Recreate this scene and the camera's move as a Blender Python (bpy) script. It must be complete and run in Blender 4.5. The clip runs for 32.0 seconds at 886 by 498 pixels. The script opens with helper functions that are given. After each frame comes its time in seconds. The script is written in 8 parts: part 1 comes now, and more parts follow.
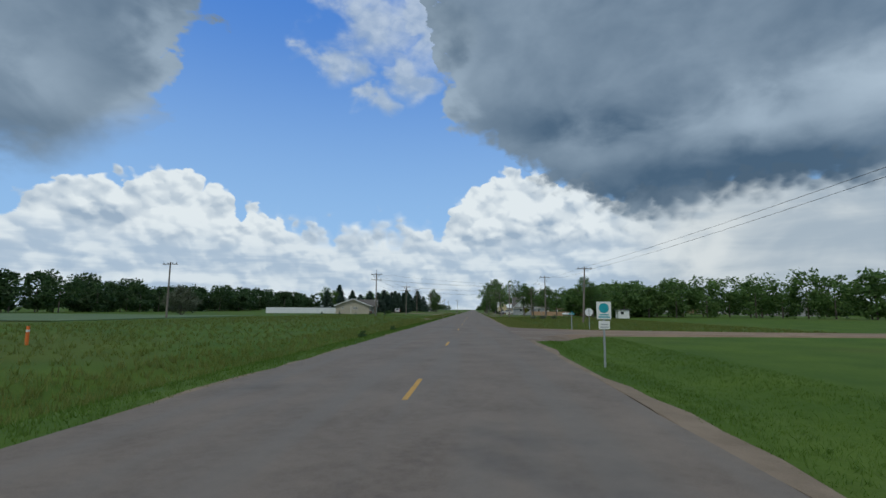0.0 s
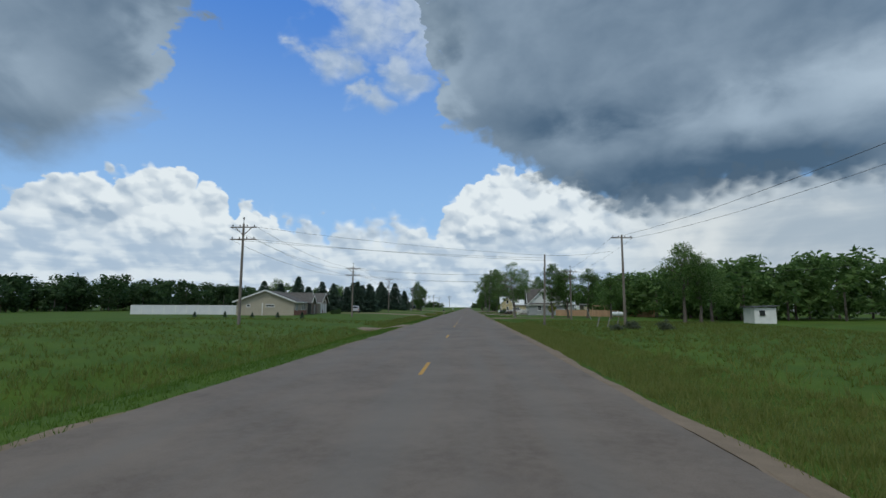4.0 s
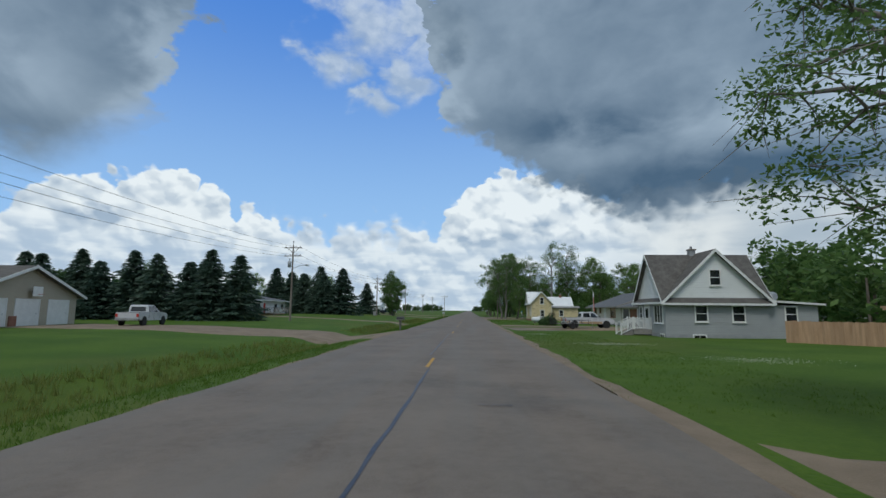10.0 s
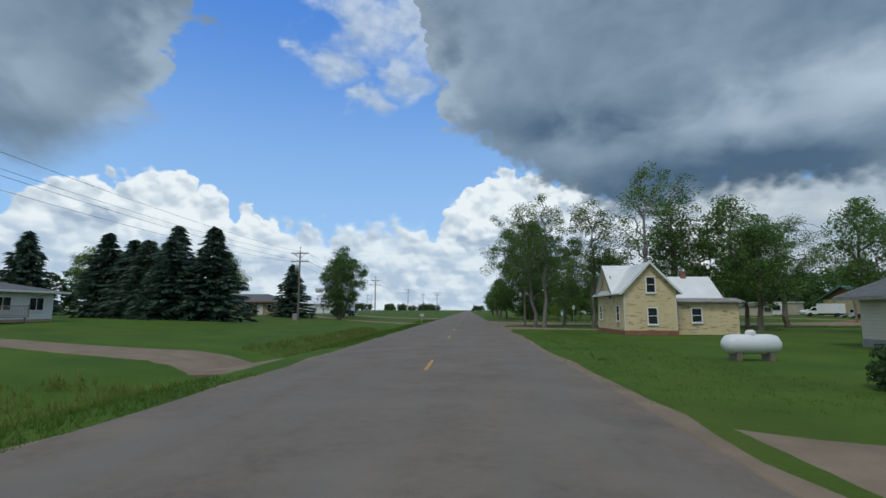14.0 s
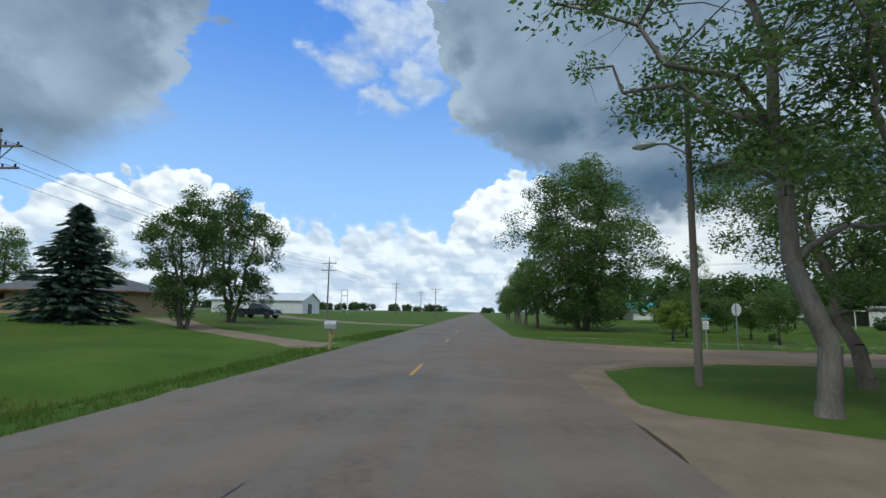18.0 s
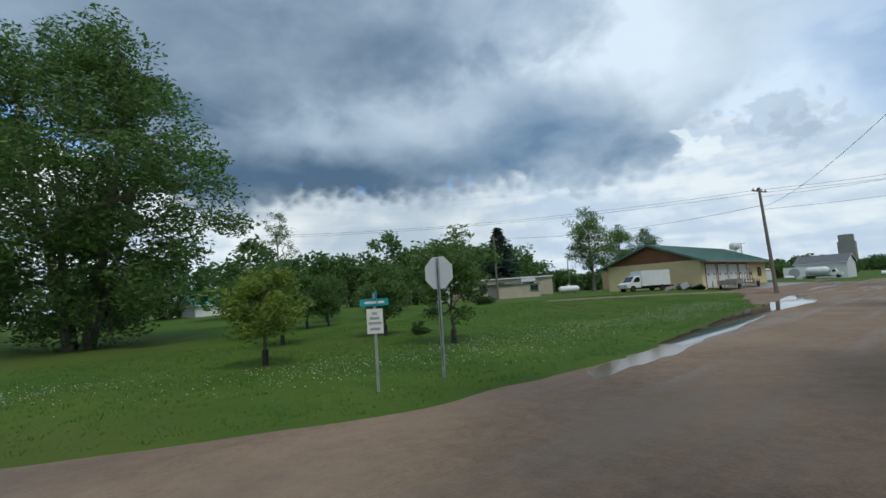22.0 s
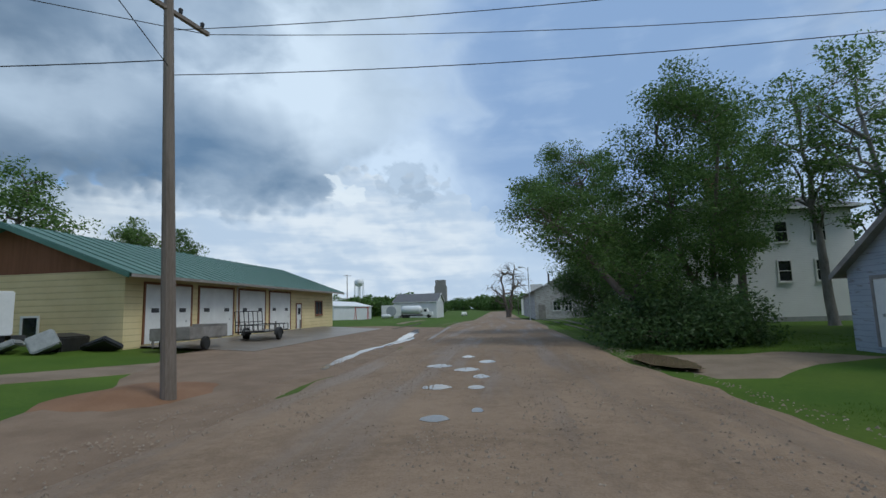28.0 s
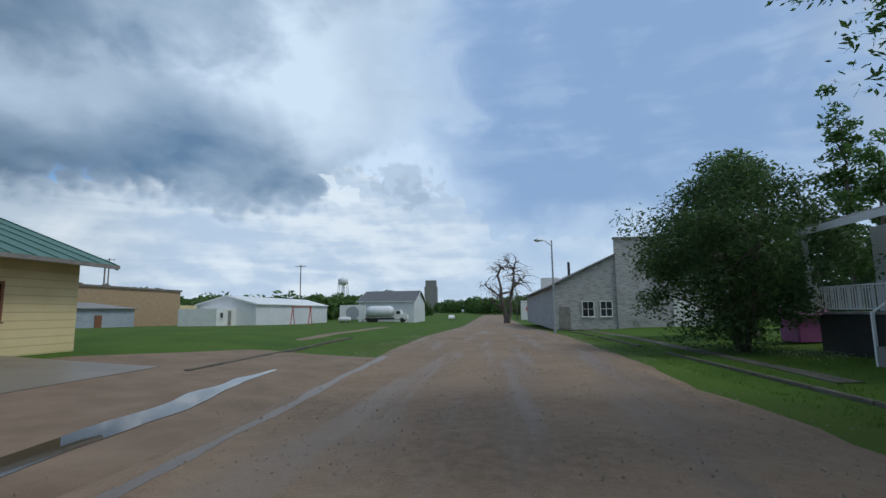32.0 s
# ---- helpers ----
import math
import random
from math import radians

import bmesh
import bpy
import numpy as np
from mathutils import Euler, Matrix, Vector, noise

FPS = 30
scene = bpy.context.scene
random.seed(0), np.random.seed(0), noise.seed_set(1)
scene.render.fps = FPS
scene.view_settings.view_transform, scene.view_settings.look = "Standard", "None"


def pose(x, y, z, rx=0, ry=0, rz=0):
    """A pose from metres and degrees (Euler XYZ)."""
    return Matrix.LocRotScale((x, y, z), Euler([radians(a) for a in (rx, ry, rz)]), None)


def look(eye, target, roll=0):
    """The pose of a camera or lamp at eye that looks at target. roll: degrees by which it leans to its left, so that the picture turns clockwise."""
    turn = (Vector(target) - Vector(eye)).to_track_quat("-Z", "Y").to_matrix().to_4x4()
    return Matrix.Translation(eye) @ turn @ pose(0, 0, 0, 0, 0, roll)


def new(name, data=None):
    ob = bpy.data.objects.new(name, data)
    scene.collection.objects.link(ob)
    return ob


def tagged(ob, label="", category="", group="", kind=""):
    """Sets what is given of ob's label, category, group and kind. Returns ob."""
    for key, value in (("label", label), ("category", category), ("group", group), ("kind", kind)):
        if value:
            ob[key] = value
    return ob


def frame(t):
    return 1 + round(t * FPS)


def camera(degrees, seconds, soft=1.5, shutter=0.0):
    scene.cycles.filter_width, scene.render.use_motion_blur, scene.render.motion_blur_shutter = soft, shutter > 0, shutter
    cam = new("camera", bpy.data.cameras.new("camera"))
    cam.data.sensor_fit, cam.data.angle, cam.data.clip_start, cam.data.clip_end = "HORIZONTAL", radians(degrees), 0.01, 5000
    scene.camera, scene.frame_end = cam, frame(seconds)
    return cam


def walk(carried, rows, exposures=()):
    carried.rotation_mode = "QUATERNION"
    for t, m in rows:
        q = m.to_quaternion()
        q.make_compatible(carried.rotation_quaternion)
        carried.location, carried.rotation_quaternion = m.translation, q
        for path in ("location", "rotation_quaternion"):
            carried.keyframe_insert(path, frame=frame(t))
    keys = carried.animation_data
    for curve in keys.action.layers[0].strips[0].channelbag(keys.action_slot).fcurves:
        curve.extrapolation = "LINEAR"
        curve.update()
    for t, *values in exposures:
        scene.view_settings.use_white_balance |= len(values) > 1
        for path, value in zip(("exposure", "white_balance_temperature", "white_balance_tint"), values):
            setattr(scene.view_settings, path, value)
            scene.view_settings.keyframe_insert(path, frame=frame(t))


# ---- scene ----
cam = camera(84.41, 32.0, 1.5, 0.0)
PATH = [
    (0, pose(0.043, -9.309, 1.906, 97.052, 0, 3.609) @ pose(0, 0, 0, 0, 0, 0.425)),
    (0.5, pose(-0.005, -1.146, 1.935, 97.317, 0, 3.610) @ pose(0, 0, 0, 0, 0, 0.415)),
    (1, pose(-0.012, 7.042, 1.945, 97.445, 0, 3.512) @ pose(0, 0, 0, 0, 0, 0.396)),
    (1.5, pose(-0.005, 15.232, 1.944, 97.424, 0, 3.414) @ pose(0, 0, 0, 0, 0, 0.367)),
    (2, pose(0.032, 23.417, 1.957, 97.315, 0, 3.362) @ pose(0, 0, 0, 0, 0, 0.326)),
    (2.5, pose(-0.107, 31.384, 1.963, 97.143, 0, 3.245) @ pose(0, 0, 0, 0, 0, 0.265)),
    (3, pose(-0.123, 39.181, 1.975, 96.947, 0, 3.214) @ pose(0, 0, 0, 0, 0, 0.201)),
    (3.5, pose(-0.026, 46.792, 1.954, 96.758, 0, 3.079) @ pose(0, 0, 0, 0, 0, 0.155)),
    (5.5, pose(-0.002, 76.456, 1.948, 97.010, 0, 2.770) @ pose(0, 0, 0, 0, 0, 0.306)),
    (6, pose(0.019, 83.661, 1.939, 97.029, 0, 2.808) @ pose(0, 0, 0, 0, 0, 0.335)),
    (6.5, pose(0.009, 90.793, 1.936, 97.055, 0, 2.903) @ pose(0, 0, 0, 0, 0, 0.359)),
    (7, pose(-0.022, 97.858, 1.937, 97.090, 0, 2.957) @ pose(0, 0, 0, 0, 0, 0.390)),
    (7.5, pose(-0.028, 104.803, 1.940, 97.110, 0, 2.975) @ pose(0, 0, 0, 0, 0, 0.440)),
    (8, pose(0.003, 111.790, 1.945, 97.108, 0, 3.073) @ pose(0, 0, 0, 0, 0, 0.494)),
    (8.5, pose(-0.036, 118.899, 1.943, 97.089, 0, 3.126) @ pose(0, 0, 0, 0, 0, 0.532)),
    (9, pose(-0.039, 126.398, 1.943, 97.087, 0, 3.108) @ pose(0, 0, 0, 0, 0, 0.546)),
    (9.5, pose(-0.002, 134.051, 1.940, 97.110, 0, 3.089) @ pose(0, 0, 0, 0, 0, 0.525)),
    (10, pose(0.038, 141.842, 1.942, 97.161, 0, 3.107) @ pose(0, 0, 0, 0, 0, 0.466)),
    (10.5, pose(0.066, 149.713, 1.938, 97.214, 0, 3.227) @ pose(0, 0, 0, 0, 0, 0.373)),
    (11, pose(0.037, 157.584, 1.939, 97.259, 0, 3.156) @ pose(0, 0, 0, 0, 0, 0.268)),
    (11.5, pose(0.010, 165.239, 1.940, 97.268, 0, 3.052) @ pose(0, 0, 0, 0, 0, 0.159)),
    (12, pose(0.039, 172.972, 1.943, 97.263, 0, 2.975) @ pose(0, 0, 0, 0, 0, 0.061)),
    (12.5, pose(0.063, 180.639, 1.945, 97.232, 0, 2.932) @ pose(0, 0, 0, 0, 0, -0.001)),
    (13, pose(0.030, 188.240, 1.939, 97.175, 0, 2.911) @ pose(0, 0, 0, 0, 0, -0.010)),
    (13.5, pose(0.001, 195.729, 1.943, 97.109, 0, 2.916) @ pose(0, 0, 0, 0, 0, 0.014)),
    (15.5, pose(0.036, 221.939, 1.948, 97.262, 0, 3.412) @ pose(0, 0, 0, 0, 0, 0.453)),
    (16, pose(0.001, 228.349, 1.941, 97.245, 0, 3.531) @ pose(0, 0, 0, 0, 0, 0.497)),
    (16.5, pose(-0.004, 234.435, 1.931, 97.237, 0, 3.636) @ pose(0, 0, 0, 0, 0, 0.555)),
    (17, pose(-0.020, 240.176, 1.938, 97.257, 0, 3.761) @ pose(0, 0, 0, 0, 0, 0.635)),
    (17.5, pose(0.239, 245.459, 1.942, 97.269, 0, 3.919) @ pose(0, 0, 0, 0, 0, 0.737)),
    (18, pose(0.606, 250.130, 1.957, 97.283, 0, 4.157) @ pose(0, 0, 0, 0, 0, 1.052)),
    (18.5, pose(0.550, 254.056, 1.961, 97.208, 0, 3.454) @ pose(0, 0, 0, 0, 0, 1.461)),
    (19, pose(0.410, 257.952, 1.962, 97.073, 0, 1.241) @ pose(0, 0, 0, 0, 0, 1.319)),
    (19.5, pose(0.856, 261.751, 1.967, 97.079, 0, -2.567) @ pose(0, 0, 0, 0, 0, 0.706)),
    (20, pose(1.628, 265.102, 1.972, 96.747, 0, -9.395) @ pose(0, 0, 0, 0, 0, -0.343)),
    (20.5, pose(2.731, 267.826, 1.959, 96.099, 0, -19.190) @ pose(0, 0, 0, 0, 0, -1.499)),
    (21, pose(4.311, 270.069, 1.927, 95.593, 0, -29.838) @ pose(0, 0, 0, 0, 0, -2.614)),
    (21.5, pose(6.415, 272.088, 1.887, 95.457, 0, -37.327) @ pose(0, 0, 0, 0, 0, -3.360)),
    (22, pose(8.778, 273.528, 1.855, 95.439, 0, -43.668) @ pose(0, 0, 0, 0, 0, -3.688)),
    (22.5, pose(11.576, 274.702, 1.847, 95.623, 0, -50.615) @ pose(0, 0, 0, 0, 0, -4.026)),
    (23, pose(14.613, 275.424, 1.871, 95.737, 0, -57.146) @ pose(0, 0, 0, 0, 0, -4.438)),
    (23.5, pose(17.940, 275.982, 1.900, 95.949, 0, -63.148) @ pose(0, 0, 0, 0, 0, -4.707)),
    (24, pose(21.232, 276.270, 1.920, 96.200, 0, -68.286) @ pose(0, 0, 0, 0, 0, -4.741)),
    (24.5, pose(24.550, 276.414, 1.930, 96.488, 0, -73.582) @ pose(0, 0, 0, 0, 0, -4.644)),
    (25, pose(27.973, 276.539, 1.938, 96.769, 0, -78.852) @ pose(0, 0, 0, 0, 0, -4.375)),
    (25.5, pose(31.762, 276.674, 1.951, 96.932, 0, -82.358) @ pose(0, 0, 0, 0, 0, -3.915)),
    (27.5, pose(47.582, 277.258, 1.973, 96.961, 0, -83.494) @ pose(0, 0, 0, 0, 0, -2.053)),
    (28, pose(51.537, 277.684, 1.985, 97.014, 0, -83.535) @ pose(0, 0, 0, 0, 0, -1.768)),
    (28.5, pose(55.515, 277.997, 1.986, 97.054, 0, -83.534) @ pose(0, 0, 0, 0, 0, -1.603)),
    (29, pose(59.232, 277.979, 1.969, 97.087, 0, -83.382) @ pose(0, 0, 0, 0, 0, -1.452)),
    (29.5, pose(62.805, 277.870, 1.953, 97.092, 0, -83.328) @ pose(0, 0, 0, 0, 0, -1.312)),
    (30, pose(66.397, 277.826, 1.939, 97.085, 0, -83.394) @ pose(0, 0, 0, 0, 0, -1.184)),
    (30.5, pose(70.192, 277.926, 1.935, 97.104, 0, -83.524) @ pose(0, 0, 0, 0, 0, -1.068)),
    (31, pose(74.334, 278.034, 1.936, 97.142, 0, -83.691) @ pose(0, 0, 0, 0, 0, -0.968)),
    (31.5, pose(78.663, 278.218, 1.940, 97.197, 0, -83.969) @ pose(0, 0, 0, 0, 0, -0.877)),
    (32, pose(83.079, 278.519, 1.944, 97.253, 0, -84.294) @ pose(0, 0, 0, 0, 0, -0.788)),
]
EXPOSE = [(0.0, -0.16, 6250, 4), (7.0, -0.10, 6250, 4), (13.0, -0.04, 6250, 4), (16.5, 0.05, 6250, 4), (18.5, 0.22, 6250, 4), (21.0, 0.14, 6250, 4), (24.0, 0.16, 6200, 4), (27.0, 0.05, 6050, 5), (32.0, 0.0, 5950, 5)]
walk(cam, PATH, EXPOSE)

# ------------------------------------------------------------------ world and light
SUN_AZ, SUN_EL = 200.0, 58.0      # degrees, clockwise from the first road's direction


def node(nt, kind, x=0, y=0, **kw):
    n = nt.nodes.new(kind)
    for k, v in kw.items():
        if k == "op":
            n.operation = v
    return n


def mth(nt, op, a, b=None, c=None, clamp=False):
    n = nt.nodes.new("ShaderNodeMath")
    n.operation, n.use_clamp = op, clamp
    for i, v in enumerate((a, b, c)):
        if v is None:
            continue
        if isinstance(v, (int, float)):
            n.inputs[i].default_value = v
        else:
            nt.links.new(v, n.inputs[i])
    return n.outputs[0]


def mixc(nt, fac, a, b):
    n = nt.nodes.new("ShaderNodeMix")
    n.data_type = "RGBA"
    for i, v in ((0, fac), (6, a), (7, b)):
        if isinstance(v, (int, float)):
            n.inputs[i].default_value = v
        elif isinstance(v, tuple):
            n.inputs[i].default_value = (*v, 1)
        else:
            nt.links.new(v, n.inputs[i])
    return n.outputs[2]


def smooth(nt, v, lo, hi):
    n = nt.nodes.new("ShaderNodeMapRange")
    n.interpolation_type = "SMOOTHSTEP"
    nt.links.new(v, n.inputs[0])
    n.inputs[1].default_value, n.inputs[2].default_value = lo, hi
    return n.outputs[0]


def noise_at(nt, vec, scale, detail=5.0, rough=0.55, dist=0.0):
    n = nt.nodes.new("ShaderNodeTexNoise")
    n.inputs["Scale"].default_value, n.inputs["Detail"].default_value = scale, detail
    n.inputs["Roughness"].default_value, n.inputs["Distortion"].default_value = rough, dist
    if vec is not None:
        nt.links.new(vec, n.inputs["Vector"])
    return n.outputs[0]


def build_world():
    """Summer sky: blue gaps, white cumulus on the horizon, a heavy rain cloud and a pale veil behind it."""
    world = bpy.data.worlds.new("sky")
    scene.world = world
    world.use_nodes = True
    nt = world.node_tree
    nt.nodes.clear()
    out = nt.nodes.new("ShaderNodeOutputWorld")
    bg = nt.nodes.new("ShaderNodeBackground")
    sky = nt.nodes.new("ShaderNodeTexSky")
    sky.sky_type, sky.sun_disc = "NISHITA", False
    sky.sun_elevation, sky.sun_rotation = radians(SUN_EL), radians(SUN_AZ)
    sky.air_density, sky.dust_density, sky.ozone_density = 1.0, 0.6, 2.0
    co = nt.nodes.new("ShaderNodeTexCoord")
    sep = nt.nodes.new("ShaderNodeSeparateXYZ")
    nt.links.new(co.outputs["Generated"], sep.inputs[0])
    x, y, z = sep.outputs

    def add(*v):
        r = v[0]
        for k in v[1:]:
            r = mth(nt, "ADD", r, k)
        return r

    def mul(a, b):
        return mth(nt, "MULTIPLY", a, b)

    def sub(a, b):
        return mth(nt, "SUBTRACT", a, b)

    def clamp(v, lo=0.0, hi=1.0):
        return mth(nt, "MAXIMUM", mth(nt, "MINIMUM", v, hi), lo)

    def vec(a, e, dx=0.0, dy=0.0):
        c = nt.nodes.new("ShaderNodeCombineXYZ")
        nt.links.new(add(a, dx), c.inputs[0])
        nt.links.new(add(e, dy), c.inputs[1])
        return c.outputs[0]

    def billow(v, scale):
        n = nt.nodes.new("ShaderNodeTexVoronoi")
        n.feature, n.voronoi_dimensions = "SMOOTH_F1", "2D"
        n.inputs["Scale"].default_value, n.inputs["Smoothness"].default_value = scale, 0.35
        nt.links.new(v, n.inputs["Vector"])
        return sub(1.0, n.outputs["Distance"])

    def profile(v, stops):
        """A height in degrees along the azimuth."""
        r = nt.nodes.new("ShaderNodeValToRGB")
        cr = r.color_ramp
        cr.interpolation = "LINEAR"
        while len(cr.elements) < len(stops):
            cr.elements.new(0.5)
        for el_, (a, h) in zip(cr.elements, stops):
            el_.position, el_.color = (a + 60.0) / 200.0, (h / 50.0, h / 50.0, h / 50.0, 1)
        nt.links.new(mth(nt, "DIVIDE", add(v, 60.0), 200.0), r.inputs[0])
        return mul(r.outputs[0], 50.0)

    def spot(a, e, wa, we, tilt=0.0):
        """A soft round spot, 1 in its middle."""
        da, de = sub(azs, a), sub(els, e)
        c, sn = math.cos(radians(tilt)), math.sin(radians(tilt))
        u = mul(add(mul(da, c), mul(de, sn)), 1.0 / wa)
        v = mul(sub(mul(de, c), mul(da, sn)), 1.0 / we)
        return mth(nt, "POWER", 2.718, mul(add(mul(u, u), mul(v, v)), -1.0))

    az = mul(mth(nt, "ARCTAN2", x, y), 57.2958)
    el = mul(mth(nt, "ARCSINE", clamp(z, -1.0)), 57.2958)
    flat = vec(az, mul(el, 1.5))
    n_big = sub(noise_at(nt, flat, 0.055, 3, 0.5, 0.6), 0.5)
    n_soft = sub(noise_at(nt, flat, 0.12, 4, 0.5, 0.5), 0.5)
    n_mid = sub(noise_at(nt, flat, 0.20, 5, 0.52, 0.3), 0.5)
    n_fine = sub(noise_at(nt, flat, 0.55, 4, 0.55, 0.3), 0.5)
    streak = sub(noise_at(nt, vec(mul(az, 0.35), mul(el, 2.4)), 0.22, 4, 0.55, 0.4), 0.5)
    # gently stirred directions for the shading of the clouds
    azs = add(az, mul(n_soft, 16.0), mul(n_mid, 7.0))
    els = add(el, mul(n_big, 6.0), mul(n_mid, -5.0))
    # cauliflower heads of the cumulus
    azb, elb = add(az, mul(n_fine, 1.8)), add(el, mul(n_mid, 2.0))
    b1, b2 = billow(vec(azb, elb), 0.30), billow(vec(azb, elb, 11.0, 5.0), 0.75)
    l1, l2 = billow(vec(azb, elb, -0.25, -0.8), 0.30), billow(vec(azb, elb, 10.9, 4.65), 0.75)
    relief = add(mul(sub(l1, b1), 1.4), mul(sub(l2, b2), 0.7))
    puff = add(mul(sub(b1, 0.74), 4.2), mul(sub(b2, 0.74), 2.4), mul(n_fine, 1.0))

    blue = mixc(nt, smooth(nt, el, 6.0, 36.0), SKY_LOW, SKY_HIGH)
    nis = nt.nodes.new("ShaderNodeMix")
    nis.data_type, nis.blend_type = "RGBA", "MULTIPLY"
    nis.inputs[0].default_value = 1.0
    nt.links.new(sky.outputs[0], nis.inputs[6])
    nis.inputs[7].default_value = (0.11, 0.11, 0.11, 1)
    col = mixc(nt, 0.85, nis.outputs[2], blue)
    # thin overcast to the east: pale beside the rain cloud, blue-grey beyond
    veil = smooth(nt, add(az, mul(n_mid, 10.0)), 52.0, 70.0)
    thin = mixc(nt, smooth(nt, add(az, mul(n_soft, 16.0), mul(el, 0.10)), 80.0, 94.0), (0.66, 0.75, 0.87), (0.275, 0.385, 0.585))
    thin = mixc(nt, mul(smooth(nt, add(n_soft, mul(streak, 0.6)), -0.05, 0.35), 0.38), thin, (0.56, 0.655, 0.79))
    thin = mixc(nt, smooth(nt, add(sub(15.0, el), mul(n_soft, 12.0)), 0.0, 11.0), thin, (0.53, 0.625, 0.755))
    col = mixc(nt, mul(veil, 0.96), col, thin)
    # torn pale cloud high over the road
    torn = spot(-11.7, 31.5, 8.5, 5.0)
    for a, e, wa, we in ((-16.5, 27.0, 4.0, 2.6), (-12.0, 23.6, 2.6, 1.8), (-8.5, 26.5, 4.0, 2.8), (-5.0, 31.0, 4.0, 5.0)):
        torn = mth(nt, "MAXIMUM", torn, spot(a, e, wa, we))
    torn = smooth(nt, add(torn, mul(n_mid, 0.9), mul(n_fine, 0.35)), 0.25, 1.0)
    col = mixc(nt, mul(torn, 0.78), col, mixc(nt, smooth(nt, add(n_soft, mul(n_fine, 0.6)), -0.2, 0.25), (0.40, 0.48, 0.60), (0.66, 0.71, 0.78)))
    # cumulus heads over a hazy band along the horizon
    top = profile(add(az, mul(n_fine, 1.6)), CUMULUS)
    edge = add(sub(top, el), mul(puff, 0.8))
    thinness = spot(-12.0, 11.0, 6.5, 5.0)
    hard, gentle = smooth(nt, edge, -0.25, 0.45), smooth(nt, add(edge, mul(n_mid, 4.0)), -1.2, 1.6)
    white = add(mul(hard, sub(1.0, thinness)), mul(gentle, thinness))
    east = smooth(nt, az, 13.0, 25.0)
    lit = clamp(add(0.82, mul(relief, 1.1), mul(n_mid, 0.5), mul(spot(3.0, 13.5, 9.0, 3.5), 0.22), mul(spot(-31.0, 13.0, 6.0, 2.5), 0.15), mul(spot(-39.0, 9.4, 4.5, 1.0), -0.42), mul(spot(3.5, 8.8, 8.5, 0.9), -0.50), mul(spot(8.0, 6.2, 6.0, 0.6), -0.3)), 0.08)
    heads = mixc(nt, lit, (0.34, 0.43, 0.56), (0.89, 0.91, 0.935))
    low = mixc(nt, smooth(nt, add(streak, mul(relief, 0.35)), -0.16, 0.20), (0.47, 0.56, 0.69), (0.79, 0.83, 0.88))
    heads = mixc(nt, smooth(nt, add(sub(9.4, el), mul(n_mid, 5.0)), 0.0, 4.0), heads, low)
    rain = mixc(nt, smooth(nt, add(n_soft, mul(streak, 0.5), mul(spot(24.0, 7.0, 4.0, 3.5), 0.5)), -0.16, 0.42), (0.44, 0.50, 0.575), (0.78, 0.79, 0.80))
    rain = mixc(nt, smooth(nt, az, 42.0, 60.0), rain, mixc(nt, smooth(nt, add(streak, mul(n_soft, 0.8), mul(relief, 0.18)), -0.2, 0.28), (0.50, 0.585, 0.705), (0.76, 0.79, 0.83)))
    heads = mixc(nt, east, heads, rain)
    col = mixc(nt, mul(mul(white, 0.97), sub(1.0, mul(smooth(nt, az, 84.0, 92.0), 0.7))), col, heads)
    # the heavy rain cloud and the grey one over the field: dark bases, paler ribs
    shade = add(0.46, mul(n_soft, 0.55), mul(n_big, 0.55), mul(n_mid, 0.30), mul(n_fine, 0.10))
    for a, e, wa, we, tilt, amount in RIBS:
        shade = add(shade, mul(spot(a, e, wa, we, tilt), amount))
    shade = clamp(shade)
    far = smooth(nt, az, 32.0, 58.0)
    grey = mixc(nt, shade, mixc(nt, far, (0.074, 0.125, 0.195), (0.140, 0.220, 0.335)), mixc(nt, far, (0.40, 0.48, 0.58), (0.68, 0.76, 0.86)))
    heavy = add(sub(el, profile(add(az, mul(n_mid, 9.0), mul(n_fine, 2.5)), BASE)), mul(n_mid, 4.0), mul(n_fine, 2.2), mul(sub(b2, 0.74), 1.6))
    field = add(sub(el, profile(add(az, mul(n_mid, 15.0), mul(n_fine, 4.0), mul(n_soft, 6.0)), FIELD_CLOUD)), mul(n_mid, 9.0), mul(n_fine, 3.5))
    fade = sub(1.0, smooth(nt, add(az, mul(n_soft, 18.0), mul(n_mid, 8.0)), 70.0, 88.0))
    dark = mth(nt, "MAXIMUM", mul(smooth(nt, heavy, -1.1, 1.9), fade), smooth(nt, field, -2.2, 3.2))
    dark = mth(nt, "MAXIMUM", dark, mul(smooth(nt, add(spot(79.0, 14.4, 2.4, 3.6), mul(n_fine, 1.3)), 0.40, 0.75), 0.5))
    col = mixc(nt, mul(dark, 0.97), col, grey)
    # a bright hole at the cloud's torn end
    hole = smooth(nt, add(spot(72.8, 13.6, 1.9, 1.6), mul(n_fine, 0.7)), 0.45, 0.7)
    col = mixc(nt, mul(hole, 0.7), col, (0.78, 0.82, 0.86))
    # broken overcast behind the road's start and overhead
    back = smooth(nt, mth(nt, "ABSOLUTE", sub(az, 32.0)), 85.0, 110.0)
    over = mul(mth(nt, "MAXIMUM", back, smooth(nt, el, 42.0, 60.0)), smooth(nt, n_mid, -0.10, 0.06))
    col = mixc(nt, mul(over, 0.9), col, (0.55, 0.58, 0.62))
    nt.links.new(col, bg.inputs[0])
    bg.inputs[1].default_value = SKY_GAIN
    nt.links.new(bg.outputs[0], out.inputs[0])


